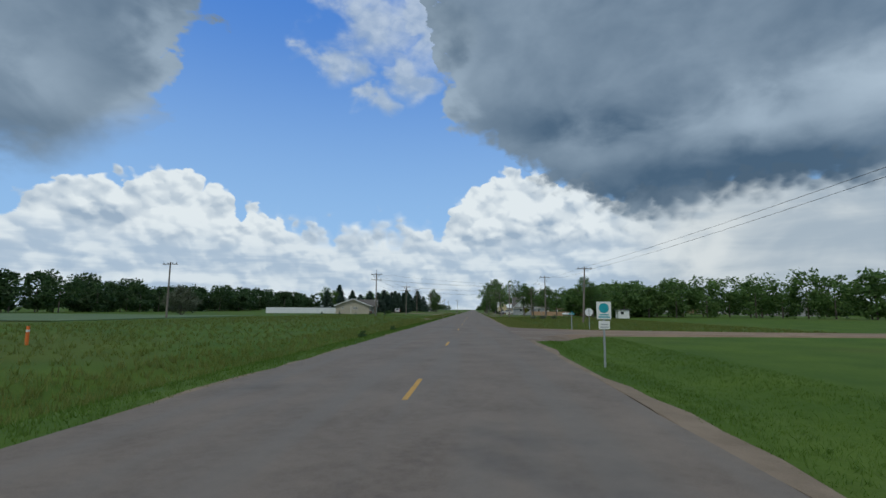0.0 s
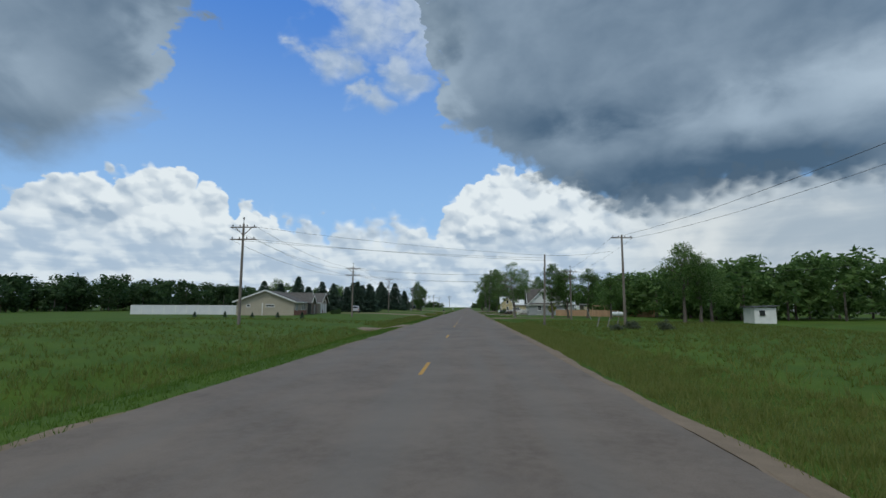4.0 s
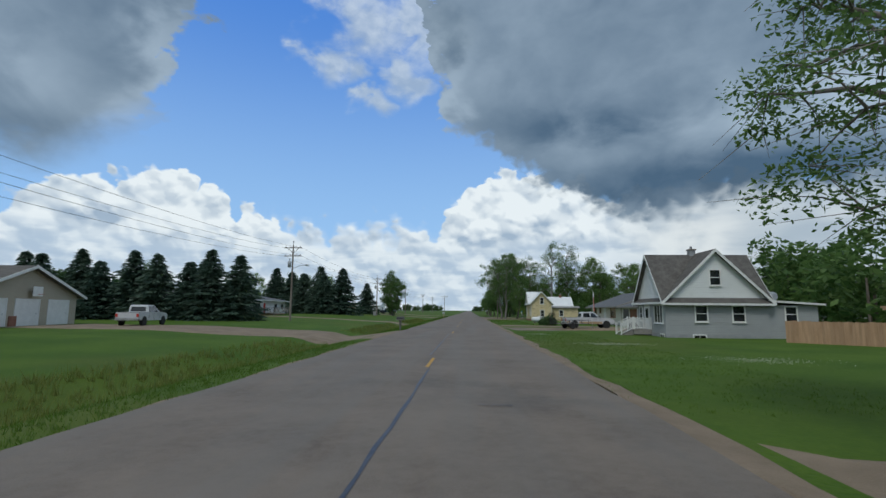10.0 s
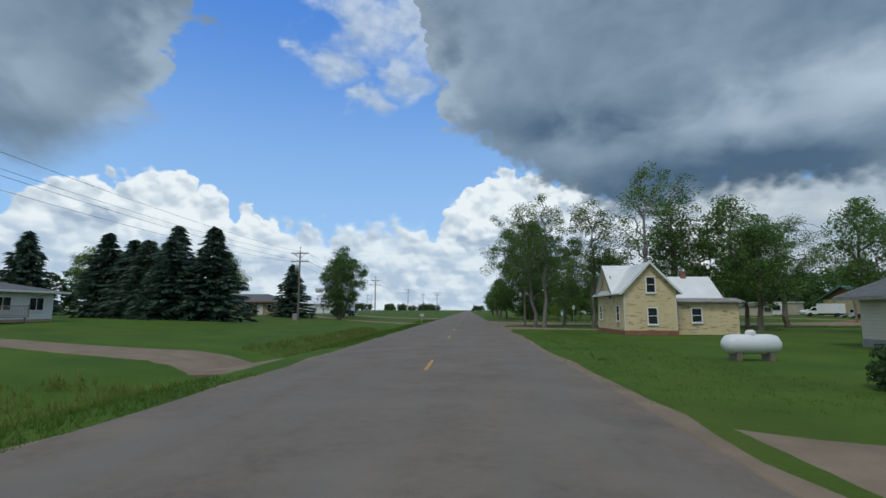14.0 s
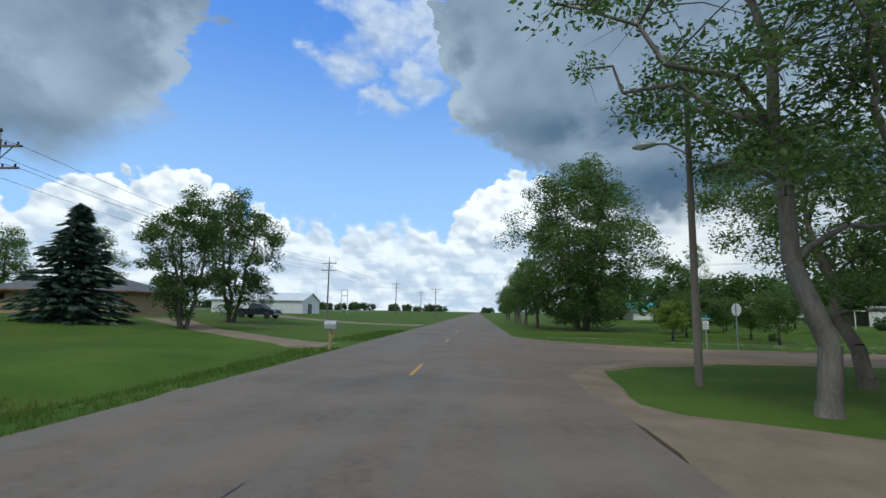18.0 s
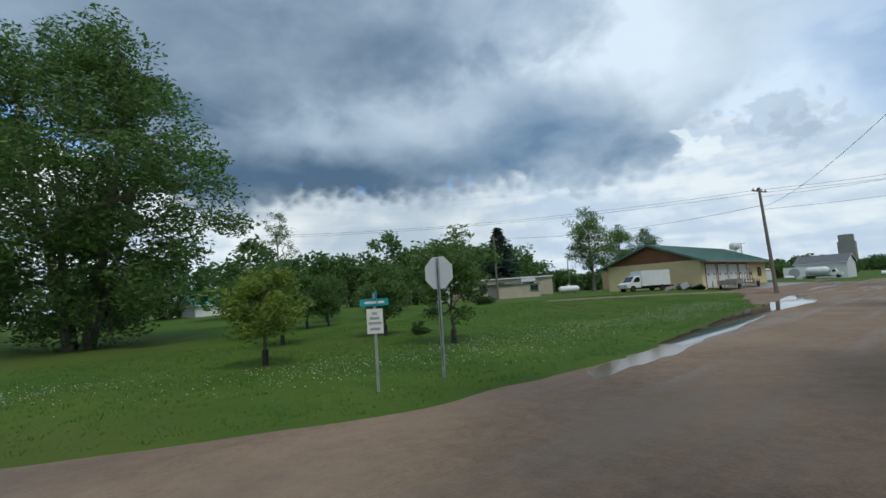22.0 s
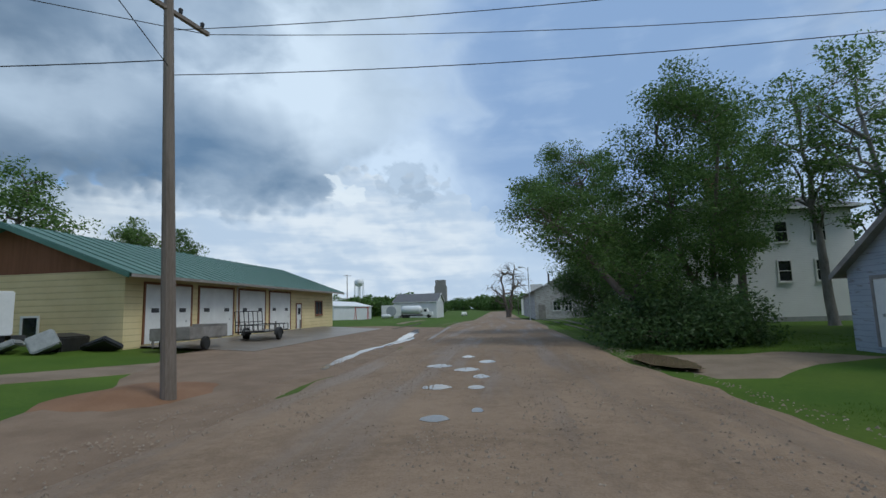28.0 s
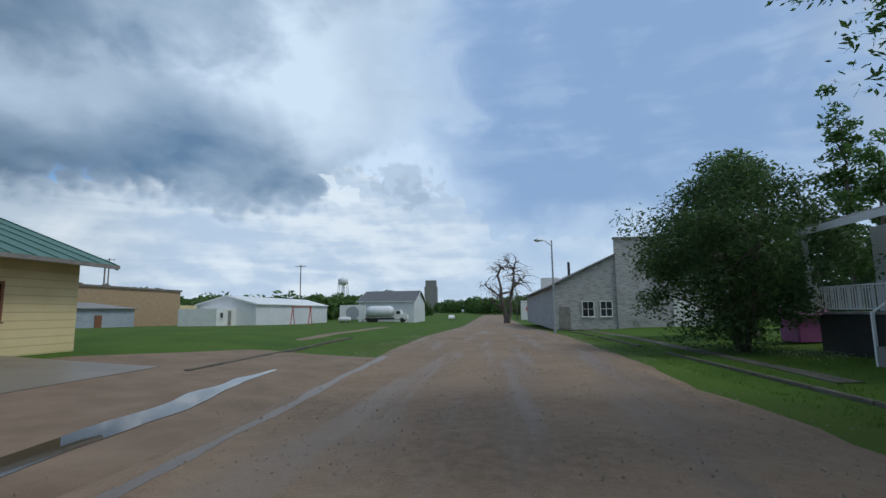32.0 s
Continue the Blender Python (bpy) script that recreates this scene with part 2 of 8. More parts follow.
SKY_LOW, SKY_HIGH, SKY_GAIN = (0.35, 0.575, 0.93), (0.085, 0.255, 0.76), 1.0
# outlines along the azimuth, in degrees: tops of the cumulus, base of the rain cloud, base of the grey cloud over the field
CUMULUS = [(-60, 9), (-47, 10), (-44.5, 10.6), (-42, 12.8), (-38, 13.4), (-34, 14.8), (-29.2, 14.6), (-27.2, 12.4), (-26.6, 8.9), (-26, 11.4), (-24.2, 12.2), (-22.2, 11.7), (-21.6, 9.6), (-12.6, 10.0), (-3.4, 10.2), (-2.7, 13.2), (-0.6, 15.4), (2.2, 16.2), (6, 16.4), (10, 16), (16, 14), (24, 14), (40, 15), (70, 17), (84, 15), (92, 9), (140, 7)]
BASE = [(-6.2, 50), (-4.9, 27), (-3.3, 22.8), (-1.9, 19.9), (3.6, 18.4), (5.0, 16.5), (13.8, 11.0), (20.2, 9.2), (24.7, 10.5), (30.7, 11.2), (39.8, 10.8), (48, 11.8), (58, 11.3), (60, 9.9), (65, 10.9), (70, 11.6), (71.5, 14.8), (76, 17.6), (79, 19), (100, 24), (140, 40)]
FIELD_CLOUD = [(-60, 10), (-47, 12.6), (-42, 14), (-38, 16.5), (-35, 18.5), (-33.6, 22), (-32.8, 27), (-31.4, 31), (-29, 50)]
# paler ribs and darker bases as (azimuth, elevation, half width, half height, tilt, amount)
RIBS = [(32, 19.5, 14, 2.6, 8, 0.42), (-2.5, 24, 2.4, 6, 0, 0.42), (7, 27, 8, 4, 0, 0.10), (9, 20.5, 8, 2.2, -6, -0.34), (20, 27, 12, 4, 0, -0.10), (28, 13.4, 16, 3.0, 0, -0.46), (14, 13, 6, 2.4, -35, -0.12), (56, 15.4, 17, 4.0, 0, -0.38), (62, 24.5, 8, 3.0, 0, 0.36), (44, 20, 7, 3.2, 10, 0.22), (45, 27, 10, 3.0, 0, -0.28), (70, 28, 7, 7, 0, 0.5), (73, 20, 5, 3, 0, 0.30), (-47, 17, 9, 4, 0, -0.10), (-34, 24, 2.6, 6, 0, 0.42), (-45, 20, 3, 3, 0, 0.25), (-40, 28, 8, 4, 0, -0.12)]

build_world()
lamp = bpy.data.lights.new("sun", "SUN")
lamp.energy, lamp.angle, lamp.color = 1.25, radians(18.0), (1.0, 0.96, 0.90)
sun = new("sun", lamp)
sun.matrix_world = look((60 * math.sin(radians(SUN_AZ)), 60 * math.cos(radians(SUN_AZ)), 90), (0, 0, 0))

# ------------------------------------------------------------------ materials
def mat(name, a, b, rough=0.8, scale=3.0, fine=40.0, bump=0.15, metal=0.0, spec=0.3, per_object=0.0, stretch=(1, 1, 1), dist=0.02, local=False):
    """A two-scale noise material between colours a and b."""
    m = bpy.data.materials.new(name)
    m.use_nodes = True
    nt = m.node_tree
    bsdf = nt.nodes["Principled BSDF"]
    if local:
        src = nt.nodes.new("ShaderNodeTexCoord").outputs["Object"]
    else:
        src = nt.nodes.new("ShaderNodeNewGeometry").outputs["Position"]
    vm = nt.nodes.new("ShaderNodeVectorMath")
    vm.operation = "MULTIPLY"
    vm.inputs[1].default_value = stretch
    nt.links.new(src, vm.inputs[0])
    n1 = noise_at(nt, vm.outputs[0], scale, 4, 0.6)
    n2 = noise_at(nt, vm.outputs[0], fine, 3, 0.65)
    f = mth(nt, "ADD", mth(nt, "MULTIPLY", n1, 0.65), mth(nt, "MULTIPLY", n2, 0.35))
    f = smooth(nt, f, 0.32, 0.68)
    col = mixc(nt, f, a, b)
    if per_object:
        info = nt.nodes.new("ShaderNodeObjectInfo")
        hs = nt.nodes.new("ShaderNodeHueSaturation")
        nt.links.new(col, hs.inputs["Color"])
        nt.links.new(mth(nt, "ADD", 1.0 - per_object, mth(nt, "MULTIPLY", info.outputs["Random"], 2 * per_object)), hs.inputs["Value"])
        col = hs.outputs[0]
    nt.links.new(col, bsdf.inputs["Base Color"])
    bsdf.inputs["Roughness"].default_value, bsdf.inputs["Metallic"].default_value = rough, metal
    bsdf.inputs["Specular IOR Level"].default_value = spec
    if bump:
        bp = nt.nodes.new("ShaderNodeBump")
        bp.inputs["Strength"].default_value, bp.inputs["Distance"].default_value = bump, dist
        nt.links.new(n2, bp.inputs["Height"])
        nt.links.new(bp.outputs[0], bsdf.inputs["Normal"])
    return m


def leaf_mat(name, a, b, glow=0.35):
    """Leaves: varied by clump and by leaf, with light through them."""
    m = bpy.data.materials.new(name)
    m.use_nodes = True
    nt = m.node_tree
    bsdf, out = nt.nodes["Principled BSDF"], nt.nodes["Material Output"]
    geo = nt.nodes.new("ShaderNodeNewGeometry")
    info = nt.nodes.new("ShaderNodeObjectInfo")
    n1 = noise_at(nt, geo.outputs["Position"], 0.9, 3, 0.6)
    f = mth(nt, "ADD", mth(nt, "MULTIPLY", n1, 0.6), mth(nt, "MULTIPLY", geo.outputs["Random Per Island"], 0.4))
    f = mth(nt, "ADD", f, mth(nt, "MULTIPLY", mth(nt, "SUBTRACT", info.outputs["Random"], 0.5), 0.25))
    col = mixc(nt, smooth(nt, f, 0.25, 0.8), a, b)
    nt.links.new(col, bsdf.inputs["Base Color"])
    bsdf.inputs["Roughness"].default_value = 0.55
    bsdf.inputs["Specular IOR Level"].default_value = 0.35
    tr = nt.nodes.new("ShaderNodeBsdfTranslucent")
    nt.links.new(col, tr.inputs[0])
    mx = nt.nodes.new("ShaderNodeMixShader")
    mx.inputs[0].default_value = glow
    nt.links.new(bsdf.outputs[0], mx.inputs[1])
    nt.links.new(tr.outputs[0], mx.inputs[2])
    nt.links.new(mx.outputs[0], out.inputs[0])
    return m


def siding_mat(name, a, b, pitch=0.12, rough=0.6, bare=None, bare_at=0.62, strength=0.6):
    """Lap siding: one shadow line per course, painted into the colour; bare: colour of flaked patches."""
    m = mat(name, a, b, rough, 0.8, 25.0, 0.0)
    nt = m.node_tree
    bsdf = nt.nodes["Principled BSDF"]
    geo = nt.nodes.new("ShaderNodeNewGeometry")
    sep = nt.nodes.new("ShaderNodeSeparateXYZ")
    nt.links.new(geo.outputs["Position"], sep.inputs[0])
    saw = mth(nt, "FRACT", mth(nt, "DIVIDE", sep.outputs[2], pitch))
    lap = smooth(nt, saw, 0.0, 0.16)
    bp = nt.nodes.new("ShaderNodeBump")
    bp.inputs["Strength"].default_value, bp.inputs["Distance"].default_value = strength, 0.02
    nt.links.new(mth(nt, "SUBTRACT", 1.0, saw), bp.inputs["Height"])
    nt.links.new(bp.outputs[0], bsdf.inputs["Normal"])
    col = bsdf.inputs["Base Color"].links[0].from_socket
    if bare:
        vm = nt.nodes.new("ShaderNodeVectorMath")
        vm.operation = "MULTIPLY"
        vm.inputs[1].default_value = (1.2, 1.2, 7.0)
        nt.links.new(geo.outputs["Position"], vm.inputs[0])
        nb = noise_at(nt, vm.outputs[0], 1.1, 5, 0.65)
        col = mixc(nt, smooth(nt, nb, bare_at - 0.04, bare_at + 0.04), col, bare)
    # shade of each lap mixed into the base colour as a dark line
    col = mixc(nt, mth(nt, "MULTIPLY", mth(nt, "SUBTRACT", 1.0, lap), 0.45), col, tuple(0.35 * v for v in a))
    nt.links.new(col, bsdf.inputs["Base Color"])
    return m


def glass_mat(name="window_glass"):
    m = mat(name, (0.015, 0.018, 0.02), (0.03, 0.034, 0.038), 0.06, 2.0, 5.0, 0.0, spec=0.8)
    return m


def road_mat():
    """Worn chip-sealed asphalt: aggregate, wheel tracks, patches and cracks."""
    m = mat("asphalt", (0.118, 0.095, 0.079), (0.200, 0.166, 0.138), 0.82, 0.5, 42.0, 0.6, dist=0.012)
    nt = m.node_tree
    bsdf = nt.nodes["Principled BSDF"]
    col = bsdf.inputs["Base Color"].links[0].from_socket
    geo = nt.nodes.new("ShaderNodeNewGeometry")
    vm = nt.nodes.new("ShaderNodeVectorMath")
    vm.operation = "MULTIPLY"
    vm.inputs[1].default_value = (1.0, 0.045, 1.0)
    nt.links.new(geo.outputs["Position"], vm.inputs[0])
    mott = noise_at(nt, geo.outputs["Position"], 5.0, 8, 0.78)
    col = mixc(nt, mth(nt, "MULTIPLY", smooth(nt, mott, 0.36, 0.64), 0.5), col, (0.212, 0.176, 0.147))
    lanes = noise_at(nt, vm.outputs[0], 0.9, 3, 0.5)
    col = mixc(nt, mth(nt, "MULTIPLY", smooth(nt, lanes, 0.42, 0.66), 0.55), col, (0.175, 0.160, 0.145))
    # loose gravel carried on to the asphalt at the junction
    sep = nt.nodes.new("ShaderNodeSeparateXYZ")
    nt.links.new(geo.outputs["Position"], sep.inputs[0])
    jx, jy = mth(nt, "DIVIDE", mth(nt, "SUBTRACT", sep.outputs[0], 5.0), 5.5), mth(nt, "DIVIDE", mth(nt, "SUBTRACT", sep.outputs[1], 275.5), 13.0)
    jr = mth(nt, "SQRT", mth(nt, "ADD", mth(nt, "MULTIPLY", jx, jx), mth(nt, "MULTIPLY", jy, jy)))
    jn = noise_at(nt, geo.outputs["Position"], 0.5, 5, 0.65)
    dirt = smooth(nt, mth(nt, "SUBTRACT", 1.05, mth(nt, "ADD", jr, mth(nt, "MULTIPLY", mth(nt, "SUBTRACT", jn, 0.5), 1.1))), -0.15, 0.35)
    col = mixc(nt, mth(nt, "MULTIPLY", dirt, 0.75), col, mixc(nt, mott, (0.130, 0.102, 0.080), (0.205, 0.160, 0.124)))
    patch = noise_at(nt, geo.outputs["Position"], 0.16, 4, 0.6)
    col = mixc(nt, mth(nt, "MULTIPLY", smooth(nt, patch, 0.58, 0.68), 0.4), col, (0.085, 0.082, 0.082))
    nt.links.new(col, bsdf.inputs["Base Color"])
    return m


def wet_gravel_mat():
    """Gravel street after rain: damp tracks and dry stony stretches."""
    m = mat("street_gravel", (0.172, 0.116, 0.074), (0.290, 0.205, 0.138), 0.85, 0.35, 26.0, 0.9, dist=0.025)
    nt = m.node_tree
    bsdf = nt.nodes["Principled BSDF"]
    col = bsdf.inputs["Base Color"].links[0].from_socket
    geo = nt.nodes.new("ShaderNodeNewGeometry")
    vm = nt.nodes.new("ShaderNodeVectorMath")
    vm.operation = "MULTIPLY"
    vm.inputs[1].default_value = (0.07, 0.9, 1.0)
    nt.links.new(geo.outputs["Position"], vm.inputs[0])
    mott = noise_at(nt, geo.outputs["Position"], 4.0, 8, 0.78)
    col = mixc(nt, mth(nt, "MULTIPLY", smooth(nt, mott, 0.38, 0.66), 0.6), col, (0.315, 0.228, 0.156))
    sep = nt.nodes.new("ShaderNodeSeparateXYZ")
    nt.links.new(geo.outputs["Position"], sep.inputs[0])
    worn = noise_at(nt, geo.outputs["Position"], 0.45, 5, 0.65)
    paved = smooth(nt, mth(nt, "SUBTRACT", 12.0, mth(nt, "ADD", sep.outputs[0], mth(nt, "MULTIPLY", mth(nt, "SUBTRACT", worn, 0.5), 14.0))), 0.0, 7.0)
    col = mixc(nt, mth(nt, "MULTIPLY", paved, 0.8), col, mixc(nt, mott, (0.125, 0.100, 0.082), (0.195, 0.158, 0.128)))
    tracks = noise_at(nt, vm.outputs[0], 0.8, 4, 0.6)
    wet = smooth(nt, tracks, 0.46, 0.64)
    col = mixc(nt, mth(nt, "MULTIPLY", wet, 0.42), col, (0.145, 0.102, 0.070))
    nt.links.new(col, bsdf.inputs["Base Color"])
    nt.links.new(mth(nt, "SUBTRACT", 0.85, mth(nt, "MULTIPLY", wet, 0.36)), bsdf.inputs["Roughness"])
    return m


def grass_mat():
    """Ground cover: mown lawn, rough verge and far crops, by large patches."""
    m = mat("grass_ground", (0.045, 0.093, 0.0105), (0.083, 0.137, 0.017), 0.9, 0.25, 9.0, 0.5, spec=0.15, dist=0.05)
    nt = m.node_tree
    bsdf = nt.nodes["Principled BSDF"]
    col = bsdf.inputs["Base Color"].links[0].from_socket
    geo = nt.nodes.new("ShaderNodeNewGeometry")
    n = noise_at(nt, geo.outputs["Position"], 0.045, 4, 0.55)
    col = mixc(nt, mth(nt, "MULTIPLY", smooth(nt, n, 0.50, 0.70), 0.55), col, (0.092, 0.104, 0.022))
    nt.links.new(col, bsdf.inputs["Base Color"])
    return m


def water_mat():
    m = mat("puddle_water", (0.07, 0.055, 0.04), (0.10, 0.08, 0.06), 0.03, 0.6, 3.0, 0.02, spec=0.6, dist=0.003)
    return m


M = dict(
    asphalt=road_mat(), gravel=wet_gravel_mat(), grass=grass_mat(), water=water_mat(), glass=glass_mat(),
    mud_water=mat("muddy_water", (0.15, 0.105, 0.065), (0.21, 0.15, 0.10), 0.10, 0.9, 5.0, 0.05, spec=0.28, dist=0.004),
    drive=mat("driveway_gravel", (0.175, 0.132, 0.092), (0.26, 0.202, 0.146), 0.9, 0.8, 40, 0.5),
    damp=mat("damp_track", (0.13, 0.10, 0.076), (0.18, 0.14, 0.108), 0.42, 0.8, 12, 0.25, spec=0.5),
    pebble=mat("loose_stone", (0.20, 0.15, 0.11), (0.36, 0.30, 0.24), 0.8, 3.0, 60, 0.2),
    soil=mat("bare_soil", (0.170, 0.114, 0.074), (0.250, 0.178, 0.122), 0.8, 0.8, 34, 0.5),
    red_soil=mat("reddish_soil", (0.19, 0.098, 0.052), (0.27, 0.155, 0.09), 0.85, 0.8, 30, 0.6),
    concrete=mat("concrete", (0.15, 0.125, 0.100), (0.23, 0.195, 0.16), 0.42, 0.5, 30, 0.2),
    kerb_stone=mat("mossy_concrete", (0.085, 0.080, 0.060), (0.16, 0.145, 0.115), 0.85, 1.2, 26, 0.5),
    paint_yellow=mat("road_paint", (0.55, 0.30, 0.045), (0.42, 0.26, 0.08), 0.7, 3, 30, 0.2),
    tar=mat("crack_sealer", (0.03, 0.032, 0.045), (0.06, 0.06, 0.075), 0.45, 3, 20, 0.1),
    pole=mat("weathered_pole_wood", (0.15, 0.125, 0.105), (0.25, 0.215, 0.19), 0.9, 2.0, 30, 0.5, stretch=(1, 1, 0.15)),
    wire=mat("cable", (0.03, 0.03, 0.03), (0.05, 0.05, 0.05), 0.6, 5, 20, 0),
    bark=mat("bark", (0.105, 0.085, 0.07), (0.20, 0.17, 0.145), 0.95, 3.0, 22, 0.8, stretch=(1, 1, 0.35)),
    bark_grey=mat("grey_bark", (0.13, 0.115, 0.10), (0.25, 0.23, 0.21), 0.95, 3.0, 22, 0.9, stretch=(1, 1, 0.3)),
    bark_pale=mat("pale_bark", (0.20, 0.185, 0.17), (0.34, 0.32, 0.30), 0.95, 3.0, 22, 0.8, stretch=(1, 1, 0.35)),
    leaf=leaf_mat("ash_leaves", (0.070, 0.138, 0.036), (0.185, 0.290, 0.085), 0.5),
    leaf_dark=leaf_mat("shade_leaves", (0.034, 0.074, 0.025), (0.100, 0.165, 0.055), 0.45),
    leaf_grey=leaf_mat("olive_leaves", (0.075, 0.095, 0.055), (0.14, 0.16, 0.10)),
    leaf_yellow=leaf_mat("golden_leaves", (0.16, 0.19, 0.02), (0.32, 0.30, 0.04)),
    leaf_lime=leaf_mat("young_leaves", (0.130, 0.205, 0.030), (0.27, 0.35, 0.070), 0.5),
    spruce=leaf_mat("spruce_needles", (0.032, 0.066, 0.046), (0.085, 0.130, 0.090), 0.25),
    blade=leaf_mat("grass_blades", (0.118, 0.158, 0.027), (0.255, 0.262, 0.075), 0.6),
    blade_lawn=leaf_mat("lawn_blades", (0.074, 0.146, 0.016), (0.128, 0.208, 0.031), 0.5),
    clover=leaf_mat("clover_blossom", (0.5, 0.52, 0.42), (0.7, 0.7, 0.62), 0.2),
    white=mat("white_paint", (0.70, 0.70, 0.68), (0.82, 0.82, 0.80), 0.5, 1.5, 20, 0.05),
    trim=mat("white_trim", (0.72, 0.72, 0.70), (0.80, 0.80, 0.79), 0.45, 2, 20, 0.03),
    white_metal=mat("white_steel", (0.66, 0.68, 0.70), (0.76, 0.77, 0.79), 0.35, 0.7, 10, 0.03, spec=0.5),
    black=mat("black_steel", (0.02, 0.02, 0.022), (0.04, 0.04, 0.042), 0.45, 4, 20, 0.1, spec=0.5),
    rubber=mat("tyre_rubber", (0.022, 0.022, 0.022), (0.04, 0.04, 0.04), 0.85, 6, 30, 0.2),
    chrome=mat("grey_steel", (0.45, 0.45, 0.46), (0.6, 0.6, 0.6), 0.35, 4, 30, 0.05, metal=0.8),
    galv=mat("galvanised_steel", (0.34, 0.36, 0.38), (0.46, 0.48, 0.50), 0.5, 4, 30, 0.1, metal=0.5),
    shingle=mat("asphalt_shingle", (0.085, 0.078, 0.072), (0.15, 0.14, 0.13), 0.95, 2.0, 14, 0.6),
    shingle_grey=mat("grey_shingle", (0.10, 0.105, 0.115), (0.16, 0.165, 0.175), 0.95, 2.0, 14, 0.6),
    shingle_old=mat("weathered_shingle", (0.20, 0.195, 0.19), (0.31, 0.30, 0.29), 0.95, 1.0, 12, 0.7),
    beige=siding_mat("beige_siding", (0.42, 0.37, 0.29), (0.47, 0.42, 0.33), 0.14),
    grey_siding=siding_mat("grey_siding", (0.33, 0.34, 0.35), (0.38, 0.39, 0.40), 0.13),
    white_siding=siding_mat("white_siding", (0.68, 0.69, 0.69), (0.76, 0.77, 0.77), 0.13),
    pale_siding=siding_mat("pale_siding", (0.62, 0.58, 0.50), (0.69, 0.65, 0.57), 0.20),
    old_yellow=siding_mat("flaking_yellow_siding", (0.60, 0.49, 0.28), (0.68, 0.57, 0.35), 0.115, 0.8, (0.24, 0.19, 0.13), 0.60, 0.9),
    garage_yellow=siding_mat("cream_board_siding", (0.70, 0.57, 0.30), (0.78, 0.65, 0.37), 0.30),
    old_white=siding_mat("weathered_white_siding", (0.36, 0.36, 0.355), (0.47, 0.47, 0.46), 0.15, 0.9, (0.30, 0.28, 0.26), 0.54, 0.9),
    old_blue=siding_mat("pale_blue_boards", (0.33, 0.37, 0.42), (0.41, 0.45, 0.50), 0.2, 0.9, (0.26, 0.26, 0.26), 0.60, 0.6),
    brown_board=mat("brown_boards", (0.19, 0.085, 0.045), (0.25, 0.115, 0.065), 0.8, 1.0, 12, 0.3, stretch=(6, 6, 0.3)),
    green_roof=mat("green_metal_roof", (0.05, 0.135, 0.105), (0.075, 0.17, 0.135), 0.45, 0.8, 10, 0.05, spec=0.5),
    white_roof=mat("white_metal_roof", (0.66, 0.67, 0.68), (0.78, 0.79, 0.80), 0.4, 0.8, 10, 0.05, spec=0.5),
    brick=mat("brick", (0.22, 0.10, 0.07), (0.32, 0.16, 0.11), 0.9, 3, 18, 0.5),
    tan_brick=mat("tan_brick", (0.36, 0.25, 0.15), (0.46, 0.33, 0.21), 0.9, 2, 18, 0.5),
    stone=mat("stone_base", (0.24, 0.19, 0.16), (0.34, 0.28, 0.24), 0.9, 3, 14, 0.6),
    found=mat("foundation_block", (0.27, 0.28, 0.29), (0.36, 0.37, 0.38), 0.9, 2, 20, 0.4),
    cedar=mat("cedar_boards", (0.36, 0.22, 0.13), (0.50, 0.33, 0.21), 0.8, 2, 20, 0.3, per_object=0.12, stretch=(3, 3, 0.3)),
    grey_wood=mat("weathered_deck_wood", (0.20, 0.185, 0.17), (0.32, 0.30, 0.28), 0.9, 2, 25, 0.4),
    orange=mat("orange_plastic", (0.75, 0.16, 0.03), (0.85, 0.22, 0.05), 0.5, 3, 20, 0.02),
    teal=mat("teal_sign_sheet", (0.02, 0.30, 0.36), (0.03, 0.36, 0.42), 0.45, 3, 20, 0.0),
    red=mat("red_paint", (0.45, 0.04, 0.03), (0.55, 0.07, 0.05), 0.5, 3, 20, 0.05),
    navy=mat("navy_car_paint", (0.012, 0.018, 0.035), (0.02, 0.028, 0.05), 0.25, 2, 10, 0.0, spec=0.6),
    silver=mat("silver_car_paint", (0.50, 0.51, 0.53), (0.58, 0.59, 0.60), 0.3, 2, 10, 0.0, spec=0.6),
    pink=mat("magenta_paint", (0.30, 0.09, 0.24), (0.38, 0.13, 0.30), 0.6, 2, 10, 0.05),
    crop=mat("field_crop", (0.075, 0.125, 0.055), (0.11, 0.165, 0.075), 0.95, 0.05, 2.0, 0.3),
    dirtfield=mat("tilled_strip", (0.20, 0.19, 0.11), (0.27, 0.25, 0.16), 0.95, 0.2, 6.0, 0.3),
)

# ------------------------------------------------------------------ mesh helpers
def mesh_of(name, verts, faces, material):
    me = bpy.data.meshes.new(name)
    me.from_pydata([tuple(v) for v in verts], [], [tuple(f) for f in faces])
    me.materials.append(material)
    return me


def quads_mesh(name, verts, count, corners, material):
    """A mesh of separate faces with that many corners each, from one array of vertices."""
    me = bpy.data.meshes.new(name)
    n = count * corners
    me.vertices.add(n)
    me.vertices.foreach_set("co", np.asarray(verts, dtype=np.float32).reshape(-1))
    me.loops.add(n)
    me.loops.foreach_set("vertex_index", np.arange(n, dtype=np.int32))
    me.polygons.add(count)
    me.polygons.foreach_set("loop_start", np.arange(0, n, corners, dtype=np.int32))
    me.materials.append(material)
    me.update(calc_edges=True)
    return me


def bm_mesh(name, bm, material, smooth_faces=False):
    me = bpy.data.meshes.new(name)
    bmesh.ops.recalc_face_normals(bm, faces=bm.faces)
    bm.to_mesh(me)
    bm.free()
    me.materials.append(material)
    if smooth_faces:
        me.polygons.foreach_set("use_smooth", [True] * len(me.polygons))
    return me


